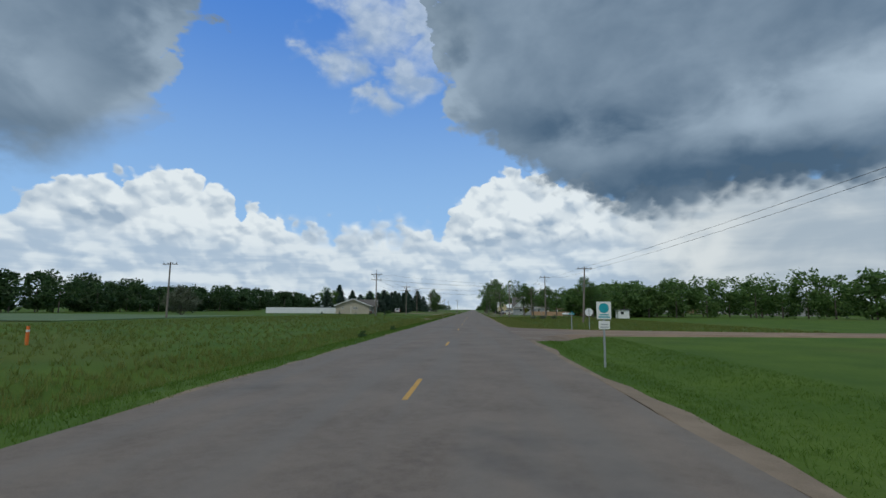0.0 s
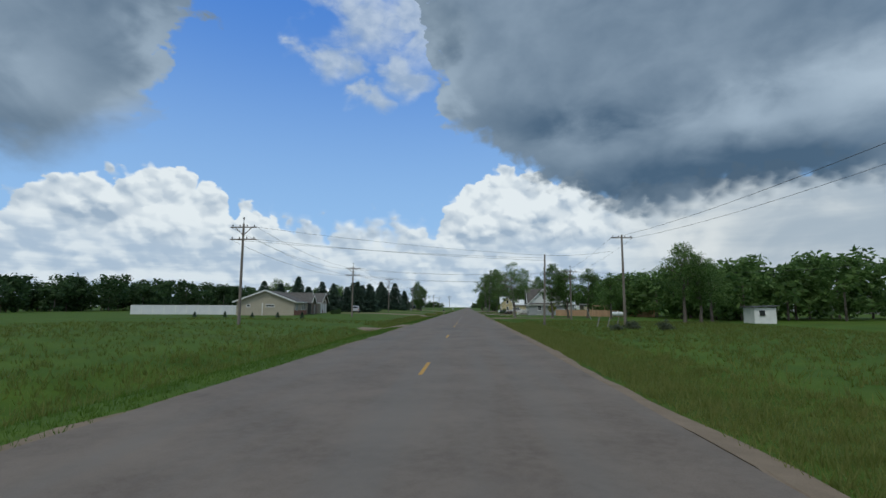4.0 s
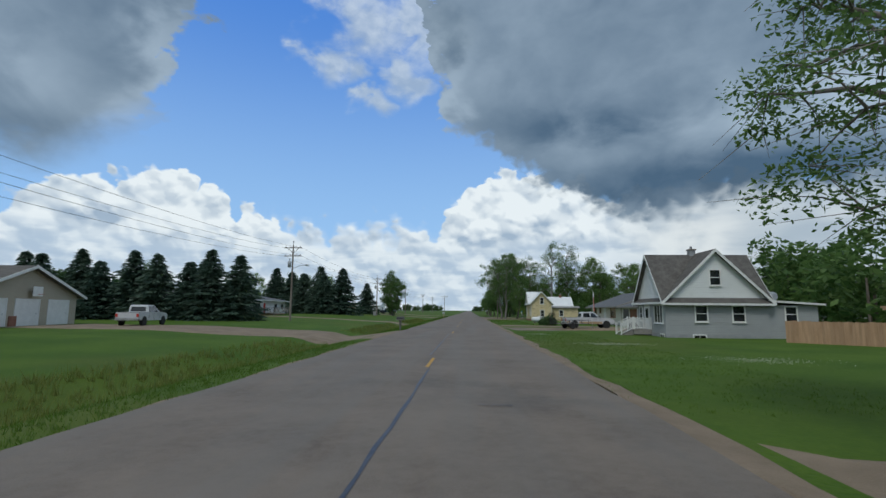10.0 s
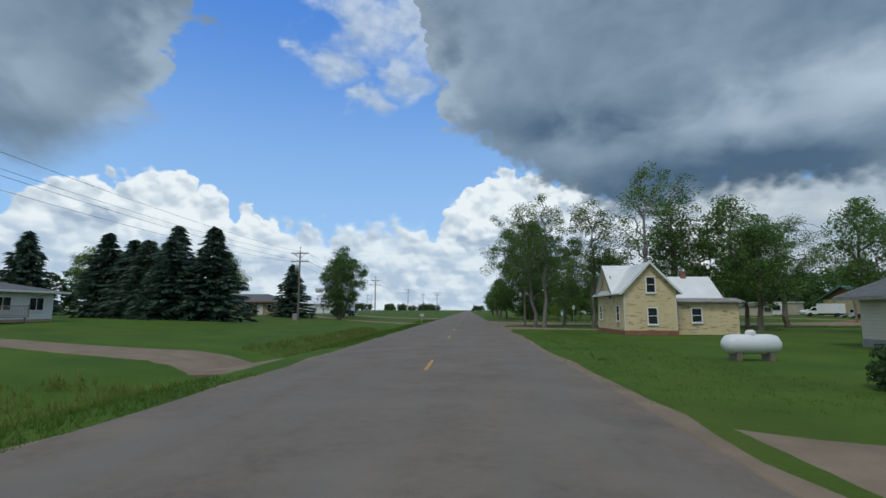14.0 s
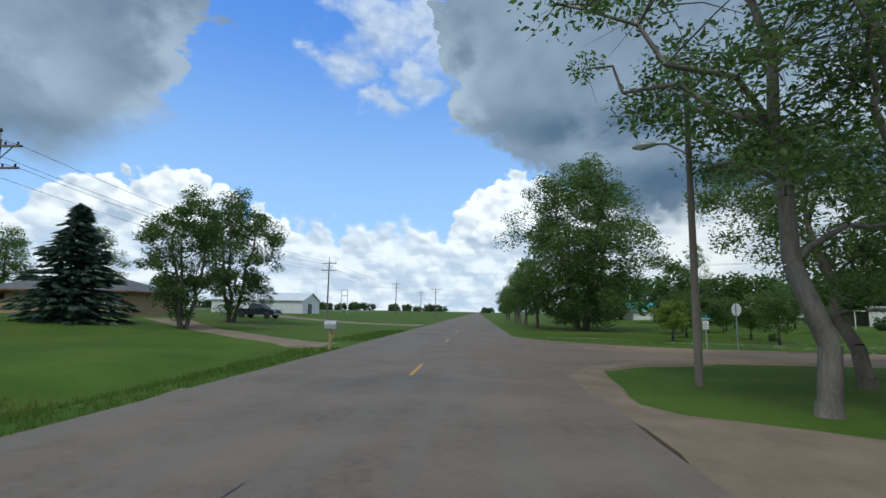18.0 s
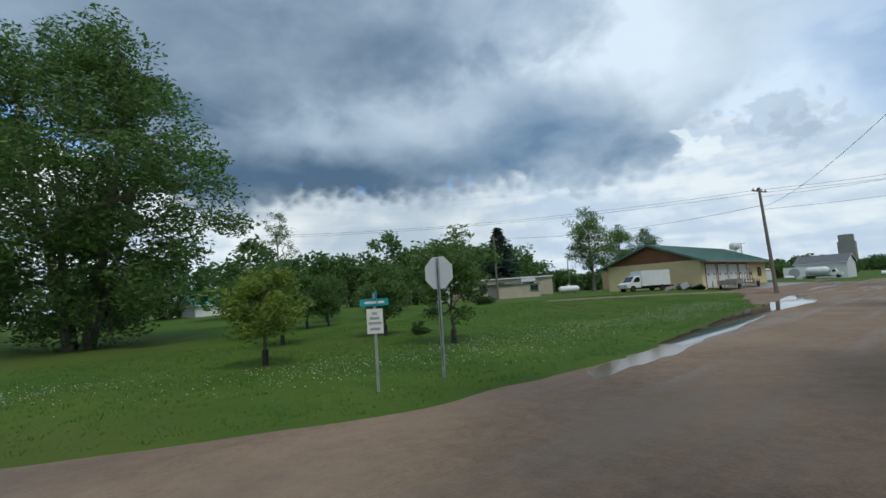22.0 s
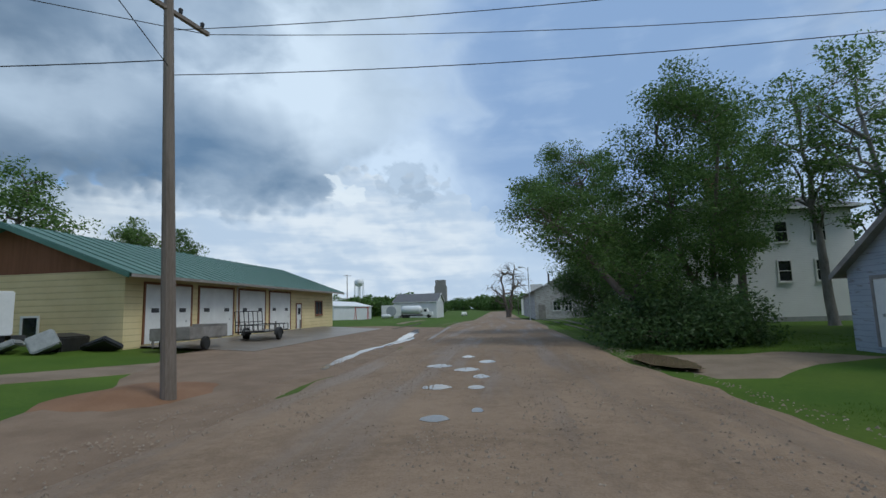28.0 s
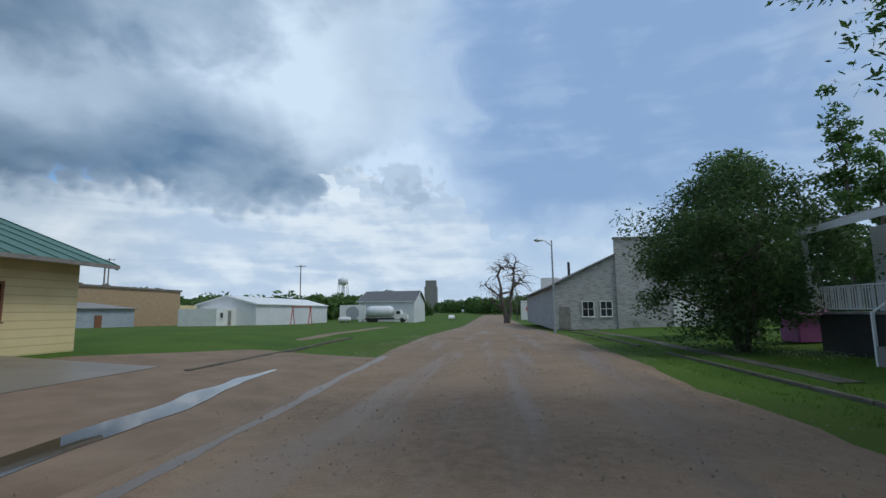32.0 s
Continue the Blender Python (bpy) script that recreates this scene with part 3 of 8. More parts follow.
def thing(name, loc, label, category, group="", rz=0.0, kind=""):
    ob = new(name)
    ob.empty_display_size = 0.2
    ob.matrix_world = pose(*loc, 0, 0, rz)
    return tagged(ob, label, category, group, kind)


def part(name, bm, material, parent, label="", round_off=False):
    me = bm if isinstance(bm, bpy.types.Mesh) else bm_mesh(name, bm, material, round_off)
    ob = new(name, me)
    ob.parent = parent
    if label:
        ob["label"] = label
    return ob


def single(name, bm, material, label, category, kind="", group="", loc=(0, 0, 0), rz=0.0, round_off=False):
    me = bm if isinstance(bm, bpy.types.Mesh) else bm_mesh(name, bm, material, round_off)
    ob = new(name, me)
    ob.matrix_world = pose(*loc, 0, 0, rz)
    return tagged(ob, label, category, group, kind)


def box(bm, x0, x1, y0, y1, z0, z1, bevel=0.0):
    vs = [bm.verts.new(p) for p in ((x0, y0, z0), (x1, y0, z0), (x1, y1, z0), (x0, y1, z0), (x0, y0, z1), (x1, y0, z1), (x1, y1, z1), (x0, y1, z1))]
    fs = [bm.faces.new([vs[i] for i in f]) for f in ((3, 2, 1, 0), (4, 5, 6, 7), (0, 1, 5, 4), (1, 2, 6, 5), (2, 3, 7, 6), (3, 0, 4, 7))]
    if bevel:
        es = list({e for f in fs for e in f.edges})
        bmesh.ops.bevel(bm, geom=es, offset=bevel, segments=2, affect="EDGES", clamp_overlap=True)
    return bm


def boxm(*a, bevel=0.0):
    return box(bmesh.new(), *a, bevel=bevel)


def tube(bm, p0, p1, r0, r1=None, n=8, caps=True):
    r1 = r0 if r1 is None else r1
    p0, p1 = Vector(p0), Vector(p1)
    d = (p1 - p0).normalized()
    a = d.orthogonal().normalized()
    b = d.cross(a)
    ring = []
    for p, r in ((p0, r0), (p1, r1)):
        ring.append([bm.verts.new(p + r * (math.cos(2 * math.pi * i / n) * a + math.sin(2 * math.pi * i / n) * b)) for i in range(n)])
    for i in range(n):
        bm.faces.new((ring[0][i], ring[0][(i + 1) % n], ring[1][(i + 1) % n], ring[1][i]))
    if caps:
        bm.faces.new(ring[0][::-1])
        bm.faces.new(ring[1])
    return bm


def tubem(p0, p1, r0, r1=None, n=8):
    return tube(bmesh.new(), p0, p1, r0, r1, n)


def extrude(bm, poly, d):
    """A prism: the polygon (3D points) swept by the vector d."""
    a = [bm.verts.new(p) for p in poly]
    b = [bm.verts.new(Vector(p) + Vector(d)) for p in poly]
    n = len(a)
    bm.faces.new(a[::-1])
    bm.faces.new(b)
    for i in range(n):
        bm.faces.new((a[i], a[(i + 1) % n], b[(i + 1) % n], b[i]))
    return bm


def lathe(bm, prof, axis, centre=(0, 0, 0), n=20):
    """Turn (offset along axis, radius) pairs round an axis 'x', 'y' or 'z'."""
    rings = []
    for o, r in prof:
        ring = []
        for i in range(n):
            c, s = r * math.cos(2 * math.pi * i / n), r * math.sin(2 * math.pi * i / n)
            p = {"x": (o, c, s), "y": (c, o, s), "z": (c, s, o)}[axis]
            ring.append(bm.verts.new(Vector(p) + Vector(centre)))
        rings.append(ring)
    for a, b in zip(rings, rings[1:]):
        for i in range(n):
            bm.faces.new((a[i], a[(i + 1) % n], b[(i + 1) % n], b[i]))
    bm.faces.new(rings[0][::-1])
    bm.faces.new(rings[-1])
    return bm


def sstep(v, a, b):
    t = min(1.0, max(0.0, (v - a) / (b - a)))
    return t * t * (3 - 2 * t)


# ------------------------------------------------------------------ terrain and roads
STREET = ((3.3, 263.5, 293), (4.2, 266.6, 289.8), (5.1, 268.6, 287.6), (7.2, 270.6, 284.4), (9, 271.2, 282.8), (10.5, 271.8, 281.9), (13.8, 272, 280.3), (21, 271.8, 279.9), (26, 271.6, 280.3), (37.5, 271.4, 281.8),
          (57, 272.4, 283.6), (70, 273.0, 283.3), (96, 273.1, 283.8), (130, 272.4, 284.6), (420, 272.4, 285.6))


SIDE = ((3.3, 20.0, 48.5), (4.2, 22.3, 45.5), (5.1, 24.7, 43.2), (6.5, 27.0, 42.0), (7.8, 28.3, 41.0), (11.2, 29.2, 39.3), (19, 30.0, 38.0), (24, 30.5, 37.2), (120, 33.0, 39.0))


def street_edges(x, rows=STREET):
    """South and north edge of a side street at x."""
    for (xa, sa, na), (xb, sb, nb) in zip(rows, rows[1:]):
        if xa <= x <= xb:
            t = (x - xa) / (xb - xa)
            return sa + (sb - sa) * t, na + (nb - na) * t
    return rows[-1][1], rows[-1][1]


def dip(x):
    """The street falls a little towards its far end."""
    return -1.0 * sstep(x, 108, 186)


def height(x, y):
    """The lie of the land: a ditch beside the main road, a rise behind the side street."""
    h = 0.0
    if x < -6.3:
        ditch = math.exp(-((x + 10.2) / 1.7) ** 2) * 0.55 * (1 - sstep(y, 262, 285))
        h -= ditch + 0.06
        h += 0.35 * sstep(-x, 13, 26) + 0.55 * sstep(-x, 20, 36) * sstep(y, 185, 260)
    elif x > 3.4:
        bank = math.exp(-((x - 6.6) / 1.6) ** 2) * 0.28 * (1 - sstep(y, 136, 150))
        h -= 0.05 * sstep(x, 3.4, 4.5) + bank
        h += 0.92 * sstep(x, 14, 45) * sstep(y, 282.0, 303.0) + 0.35 * sstep(x, 40, 70) * sstep(-y, -270.0, -258.0)
    else:
        h -= 0.05
    if x > 3.4 and (262 < y < 292 or 19 < y < 50):
        lo, hi = street_edges(x, STREET if y > 200 else SIDE)
        if lo - 0.5 < y < hi + 0.5:
            h = min(h, -0.03)
    h += dip(x)
    return h + 0.05 * noise.noise((x * 0.11, y * 0.11, 0.0)) * (1 if (x < -7 or x > 5) and not 270 < y < 284 else 0)


def ground_sheet():
    xs = [-4500, -2200, -1100, -600, -350, -220, -150, -110, -80, -60, -48] + [-40 + i for i in range(0, 160)] + [122, 126, 131, 138, 147, 158, 172, 190, 215, 250, 300, 380, 520, 750, 1200, 2200, 4500]
    ys = [-3000, -1200, -500, -220, -110, -60, -40, -30, -22] + [-16 + 2 * i for i in range(0, 210)] + [408, 416, 426, 440, 460, 490, 540, 620, 760, 1000, 1500, 2400, 4800]
    xs, ys = sorted(set(xs)), sorted(set(ys))
    verts = [(x, y, height(x, y)) for y in ys for x in xs]
    w = len(xs)
    faces = [(j * w + i, j * w + i + 1, (j + 1) * w + i + 1, (j + 1) * w + i) for j in range(len(ys) - 1) for i in range(w - 1)]
    me = mesh_of("ground", verts, faces, M["grass"])
    me.polygons.foreach_set("use_smooth", [True] * len(me.polygons))
    tagged(new("ground", me), "green mown lawns and rough roadside grass over flat prairie", "ground", kind="structure")


SOFT = ("driveway", "garage_apron", "muddy_corner", "gravel_corner", "track", "lot_path")   # loose edges that feather into the ground


def strip(name, pts, material, label, category, lift=0.02, depth=0.5, rag=0.12, step=1.5, kind="structure", follow=True):
    """A surfaced strip along a line of (x, y, half width): ragged edges, sides that go into the ground."""
    line = []
    for (x0, y0, w0), (x1, y1, w1) in zip(pts, pts[1:]):
        n = max(1, int(math.hypot(x1 - x0, y1 - y0) / step))
        line += [(x0 + (x1 - x0) * k / n, y0 + (y1 - y0) * k / n, w0 + (w1 - w0) * k / n) for k in range(n)]
    line.append(pts[-1])
    verts, faces = [], []
    for k, (x, y, w) in enumerate(line):
        xa, ya, _ = line[max(0, k - 1)]
        xb, yb, _ = line[min(len(line) - 1, k + 1)]
        dx, dy = xb - xa, yb - ya
        d = math.hypot(dx, dy) or 1.0
        nx, ny = -dy / d, dx / d
        cols = 9
        side = [max(0.35 * w, w + rag * (noise.noise((x * 0.7, y * 0.7, q * 9)) * 1.4 + noise.noise((x * 0.17, y * 0.17, q * 7)) * 1.6)) for q in (-1, 1)]
        for c in range(cols):
            s = -1 + 2 * c / (cols - 1)
            e = side[0] if s < 0 else side[1]
            px, py = x + nx * e * s, y + ny * e * s
            hz = (max(height(x, y), height(px, py)) if depth > 0.35 else height(px, py)) if follow else dip(px)
            sink = 0.0
            if name in SOFT and (c in (0, cols - 1) or k in (0, len(line) - 1)):
                sink = lift + 0.05
            verts.append((px, py, hz + lift - sink))
        verts.append((verts[-cols][0], verts[-cols][1], verts[-cols][2] - depth))
        verts.append((verts[-2][0], verts[-2][1], verts[-2][2] - depth))
    m = 11
    for k in range(len(line) - 1):
        a, b = k * m, (k + 1) * m
        for c in range(8):
            faces.append((a + c, b + c, b + c + 1, a + c + 1)[::-1])
        faces += [(a + 9, b + 9, b, a)[::-1], (a + 8, b + 8, b + 10, a + 10)[::-1]]
    return single(name, mesh_of(name, verts, faces, material), material, label, category, kind)


ground_sheet()
# main road, ten metres wide with worn edges
strip("road", [(-1.37, -160, 4.78), (-1.37, 420, 4.78), (-1.37, 2600, 4.78)], M["asphalt"], "worn grey-brown asphalt two-lane county road", "road", 0.05, 0.3, 0.07, 2.0, follow=False)
# gravel street that leaves the main road to the east
def street_sheet(name, rows, xs, material, label):
    """A gravel surface between two uneven edges, with rounded mouths where it meets the main road."""
    verts, faces, m = [], [], 15
    for x in xs:
        lo, hi = street_edges(x, rows)
        lo += 0.22 * noise.noise((x * 0.6, 3.0, 0)) + 0.25 * noise.noise((x * 0.15, 9.0, 0))
        hi += 0.22 * noise.noise((x * 0.6, 5.0, 0)) + 0.25 * noise.noise((x * 0.15, 7.0, 0))
        for c in range(m):
            y = lo + (hi - lo) * c / (m - 1)
            z = 0.066 + dip(x) - (0.014 if x < 3.5 else 0.0)
            if c in (0, m - 1):
                z = min(z - 0.10, height(x, y) - 0.05)
            verts.append((x, y, z))
    for k in range(len(xs) - 1):
        a, b = k * m, (k + 1) * m
        faces += [(a + c, b + c, b + c + 1, a + c + 1) for c in range(m - 1)]
    single(name, mesh_of(name, verts, faces, material), material, label, name.replace("_", " "), "structure")


street_sheet("street", STREET, [3.3 + 0.45 * k for k in range(26)] + [15 + 1.0 * k for k in range(100)] + [116 + 4.0 * k for k in range(76)], M["gravel"], "wet brown gravel village street with wheel tracks")
street_sheet("side_road", SIDE, [3.3 + 0.45 * k for k in range(26)] + [15 + 2.5 * k for k in range(42)], M["gravel"], "brown gravel side road that meets the county road")
for x0, w in ((3.62, 0.36), (-6.28, 0.22)):
    strip("shoulder", [(x0, -160, w), (x0, 262, w)], M["drive"], "loose brown gravel shoulder along the asphalt edge", "shoulder", 0.035, 0.3, 0.22, 1.5)
strip("driveway", [(3.4, 147, 4.4), (5.2, 147, 2.4), (9, 147.2, 1.5), (14, 147.5, 1.2), (20, 148.5, 0.5)], M["drive"], "damp brown gravel driveway", "driveway", 0.05, 0.4)
strip("driveway", [(-5.9, 108.0, 4.6), (-7.4, 108.0, 3.2), (-9.4, 107.9, 2.3), (-13, 107.6, 1.7)], M["drive"], "grassy gravel field entrance", "driveway", 0.085, 0.5)
strip("driveway", [(-5.6, 182.5, 8.0), (-6.6, 182.5, 7.2), (-9, 182.5, 5.6), (-20, 182, 4.8), (-38, 184, 5.0)], M["drive"], "wide gravel driveway of the beige ranch house", "driveway", 0.085, 0.5)
strip("driveway", [(-6.4, 223.5, 5.0), (-9, 223.5, 2.6), (-26, 227, 1.2), (-40, 231, 2.2)], M["drive"], "gravel driveway of the white ranch house", "driveway", 0.05, 0.5)
strip("driveway", [(3.4, 208.3, 4.6), (5.2, 208.4, 2.7), (12, 206.6, 1.8), (20, 206.2, 3.0)], M["drive"], "gravel driveway with a wheel-worn centre", "driveway", 0.05, 0.4)
strip("driveway", [(3.2, 197.0, 7.0), (5.5, 197.6, 4.2), (12, 198.4, 3.4), (26, 198.6, 4.6)], M["gravel"], "broad wet gravel parking apron", "driveway", 0.056, 0.4)
strip("driveway", [(-6.4, 278.6, 2.6), (-9, 278.6, 1.6), (-22, 289, 1.4), (-32, 299, 2.4)], M["drive"], "narrow driveway beside the mailbox", "driveway", 0.05, 0.5)
strip("driveway", [(-6.4, 320, 6), (-10, 320, 3.0), (-30, 325, 3.0), (-42, 340, 3.0)], M["drive"], "pale gravel yard entrance", "driveway", 0.05, 0.5)
strip("driveway", [(3.3, 258.0, 5.2), (4.4, 257.9, 3.3), (6.0, 257.6, 2.3), (8.0, 256.6, 1.6), (11, 255.3, 1.2), (20, 253.6, 1.0)], M["drive"], "worn gravel lane under the corner trees", "driveway", 0.06, 0.4)
strip("garage_apron", [(60, 284.6, 0.6), (63, 285.5, 2.2), (72, 287.4, 5.2), (99, 288.4, 6.0), (106, 286.4, 3.6)], M["soil"], "wet reddish earth and gravel apron before the garage", "apron", 0.09, 0.3, 0.35, kind="structure")
strip("concrete_pad", [(73.5, 292.0, 2.9), (98, 292.0, 2.9)], M["concrete"], "wet concrete pad before the garage doors", "pad", 0.11, 0.3, 0.05)
strip("track", [(44, 299, 0.9), (64, 292, 1.1), (70, 289, 1.3)], M["drive"], "worn earth track across the lawn", "track", 0.03, 0.2)
strip("driveway", [(68.2, 273.3, 3.9), (68.4, 271.4, 3.6), (69.2, 268.8, 1.7), (70.5, 265.8, 1.9)], M["drive"], "puddled drive to the grey wooden shed", "driveway", 0.075, 0.3, 0.3)
strip("gravel_corner", [(3.6, 260.5, 0.7), (3.8, 264.5, 0.9), (4.6, 268.4, 0.9), (6.6, 270.9, 0.7), (11, 272.2, 0.4)], M["drive"], "loose gravel at the inside of the junction", "gravel corner", 0.085, 0.3, 0.3)
strip("lot_path", [(112, 290.6, 0.35), (150, 293.0, 0.5)], M["drive"], "worn old footpath through the grass lot", "path", 0.04, 0.2)
strip("field", [(-200, 420, 130), (-200, 1400, 160)], M["crop"], "blue-green field of young crops", "field", 0.15, 0.6, 0.8, 20)
strip("field", [(-90, 40, 45), (-90, 92, 45)], M["crop"], "dark green field of young crops", "field", 0.1, 0.5, 0.8, 6)
# painted centre dashes, ten feet long, unevenly worn away
dash = thing("centre_line", (0, 0, 0), "faded yellow dashed centre line on the asphalt", "road marking", kind="structure")
DASHES = [-29.5, -14.5, 1.0, 16.4, 35.4, 51.6, 68.4, 85.4, 102.3, 111.3, 120.3, 136.8, 158.6, 183.4, 201.2, 218.6, 236.2, 248.8, 265.0]
for y0 in DASHES + [281.4 + 15.24 * k for k in range(20)]:
    part("dash", boxm(-1.44, -1.32, y0, y0 + 3.1, 0.045, 0.054), M["paint_yellow"], dash)


def ribbon(pts, w, z):
    """A wandering flat ribbon through (x, y) points."""
    bm = bmesh.new()
    prev = None
    for k, (x, y) in enumerate(pts):
        xa, ya = pts[max(0, k - 1)]
        xb, yb = pts[min(len(pts) - 1, k + 1)]
        d = math.hypot(xb - xa, yb - ya) or 1
        nx, ny = -(yb - ya) / d, (xb - xa) / d
        ww = w * (0.7 + 0.6 * random.random())
        cur = (bm.verts.new((x + nx * ww, y + ny * ww, z)), bm.verts.new((x - nx * ww, y - ny * ww, z)))
        if prev:
            bm.faces.new((prev[0], prev[1], cur[1], cur[0]))
        prev = cur
    return bm


rnd = random.Random(5)
seal = thing("crack_seal", (0, 0, 0), "dark tar crack sealing lines on the road", "road marking", kind="structure")
for y0, y1, x0 in ((112, 124, -1.25), (128, 142, -1.3), (142, 158, -1.25), (163, 182, -1.6)):
    part("tar_line", ribbon([(x0 + 0.025 * rnd.uniform(-1, 1), y0 + (y1 - y0) * k / 14) for k in range(15)], 0.035, 0.056), M["tar"], seal)
for y, x0, x1 in ((12.5, -0.2, 0.9), (12.0, 1.6, 2.3), (98.5, -4.2, -2.6), (116.5, -4.9, -3.0), (152, 0.2, 0.9), (202, -0.2, 0.6), (204, 0.8, 1.9), (245, 1.2, 2.6), (196.5, 0.8, 2.4), (247.5, 2.0, 3.3), (269.3, 3.8, 9.5)):
    part("tar_line", ribbon([(x0 + (x1 - x0) * k / 10, y + 0.12 * rnd.uniform(-1, 1)) for k in range(11)], 0.018, 0.07), M["tar"], seal)
for x0, y0 in ((-2.5, 190), (-1.9, 255)):
    part("tar_line", ribbon([(x0 - 0.5 + 0.05 * k + 0.05 * math.sin(k), y0 - 3 + k * 0.4) for k in range(10)], 0.012, 0.056), M["tar"], seal)


def puddle(pts, z, label, material="water"):
    """Standing water: an irregular flat pool."""
    bm = bmesh.new()
    n = len(pts)
    ring = []
    for k in range(n):
        (xa, ya), (xb, yb) = pts[k], pts[(k + 1) % n]
        for s in range(6):
            t = s / 6
            ring.append((xa + (xb - xa) * t + rnd.uniform(-0.12, 0.12), ya + (yb - ya) * t + rnd.uniform(-0.1, 0.1)))
    top = [bm.verts.new((x, y, z)) for x, y in ring]
    bm.faces.new(top)
    bmesh.ops.triangulate(bm, faces=bm.faces)
    return single("puddle", bm, M[material], label, "puddle", "structure")


strip("muddy_corner", [(45, 282.7, 0.3), (50, 283.6, 1.0), (55, 284.5, 1.9), (60, 284.9, 2.4), (66, 286.0, 3.0)], M["soil"], "muddy gravel margin between street and lawn", "mud margin", 0.075, 0.3, 0.25)
puddle([(23, 278.9), (27, 279.0), (31, 279.4), (38, 280.0), (45, 279.6), (49, 280.1), (50, 281.2), (55.4, 281.7), (56.6, 283.0), (53.5, 282.9), (48, 282.2), (41, 281.8), (34, 281.1), (28, 280.4), (23, 279.7)], 0.072, "long muddy rain puddle along the street edge")
puddle([(17.5, 278.6), (20.5, 278.5), (24.2, 278.9), (24.4, 279.7), (20.6, 279.4), (18.2, 279.2)], 0.0715, "brown end of the rain puddle at the lawn edge", "mud_water")
puddle([(39.4, 272.7), (41, 274.1), (45, 274.5), (50, 273.8), (54.5, 273.1), (50.2, 272.9), (45, 272.7), (41, 272.2)][::-1], 0.072, "muddy brown puddle at the street edge", "mud_water")
puddle([(70.2, 273.2), (71.3, 272.3), (69.9, 271.8), (67.7, 271.7), (66.4, 272.0), (66.8, 272.6), (67.6, 273.1)], 0.08, "shallow brown puddle on the shed drive", "mud_water")
for px, py, w, d in ((63.9, 279.3, 0.40, 0.42), (63.8, 278.35, 0.22, 0.3), (65.7, 278.3, 0.26, 0.42), (67.3, 278.8, 0.42, 0.5), (68.4, 279.8, 0.46, 0.5), (69.5, 278.2, 0.3, 0.5), (60.4, 278.9, 0.28, 0.28), (61.1, 278.2, 0.12, 0.2), (71.4, 279.0, 0.3, 0.5)):
    strip("puddle", [(px - d, py, 0.08), (px - d * 0.4, py, w), (px + d * 0.3, py + 0.03, w * 0.85), (px + d, py, 0.08)], M["water"], "small pothole filled with rain water", "puddle", 0.073, 0.02, 0.07, 0.15, follow=False)
# same runnel in two materials; the colour change paints the garage reflection's edge
strip("puddle", [(68.0, 283.9, 0.05), (71, 284.2, 0.22), (75, 284.3, 0.2), (79.5, 283.9, 0.2), (82.4, 283.9, 0.35)], M["mud_water"], "shallow brown runnel along the garage apron", "puddle", 0.1, 0.02, 0.14, 0.5)
strip("puddle", [(82.4, 283.9, 0.36), (85.2, 284.2, 0.44), (89.6, 284.7, 0.42), (94, 285.15, 0.24), (98.6, 285.5, 0.05)], M["water"], "pale runnel of rain water along the street", "puddle", 0.1, 0.02, 0.14, 0.5)


def soil_mound(x, y, rx, ry, h, label):
    """A low irregular heap of earth."""
    bm = bmesh.new()
    rings = []
    for j in range(7):
        f = j / 6
        ring = []
        for k in range(28):
            a = 2 * math.pi * k / 28
            w = f * (1 + 0.22 * noise.noise((math.cos(a) * 1.6, math.sin(a) * 1.6, x)))
            px, py = x + rx * w * math.cos(a), y + ry * w * math.sin(a)
            z = height(px, py) + 0.07 + h * (math.cos(math.pi * f) * 0.5 + 0.5) + 0.05 * noise.noise((px * 1.7, py * 1.7, 2.0)) * (1 - f) - 0.06 * (f > 0.95)
            ring.append(bm.verts.new((px, py, z)))
        rings.append(ring)
    for ra, rb in zip(rings[1:], rings[2:]):
        for k in range(28):
            bm.faces.new((ra[k], ra[(k + 1) % 28], rb[(k + 1) % 28], rb[k]))
    bm.faces.new(rings[1])
    for v in rings[0]:
        bm.verts.remove(v)
    return single("soil_mound", bm, M["red_soil"], label, "earth mound", "structure", round_off=True)


soil_mound(62.9, 286.5, 2.6, 1.9, 0.24, "low mound of damp reddish earth round the power pole")
strip("wet_track", [(83, 282.4, 0.04), (86, 282.5, 0.10), (92, 282.7, 0.14), (104, 283.2, 0.12)], M["damp"], "damp wheel track in the gravel", "wet track", 0.0705, 0.02, 0.1, 0.8, follow=False)

# ------------------------------------------------------------------ trees and plants
def leaf_quads(rng, centres, per, radius, size, flat=0.7, droop=0.0):
    """Many small leaf faces round cluster centres."""
    c = np.repeat(np.asarray(centres, dtype=np.float64), per, axis=0)
    n = len(c)
    r = np.repeat(np.asarray(radius, dtype=np.float64) if np.ndim(radius) else np.full(len(centres), radius), per)
    off = rng.normal(size=(n, 3))
    off /= np.linalg.norm(off, axis=1)[:, None] + 1e-9
    off *= (rng.random(n) ** 0.45 * r)[:, None]
    off[:, 2] *= flat
    p = c + off
    u = rng.normal(size=(n, 3))
    u[:, 2] *= 0.6
    u /= np.linalg.norm(u, axis=1)[:, None] + 1e-9
    u[:, 2] -= droop
    w = np.cross(u, rng.normal(size=(n, 3)))
    w /= np.linalg.norm(w, axis=1)[:, None] + 1e-9
    s = size * (0.6 + 0.8 * rng.random(n))[:, None]
    a, b = u * s, w * s * 0.42
    v = np.stack([p - a, p + b, p + a, p - b], axis=1)
    return v.reshape(-1, 3), n


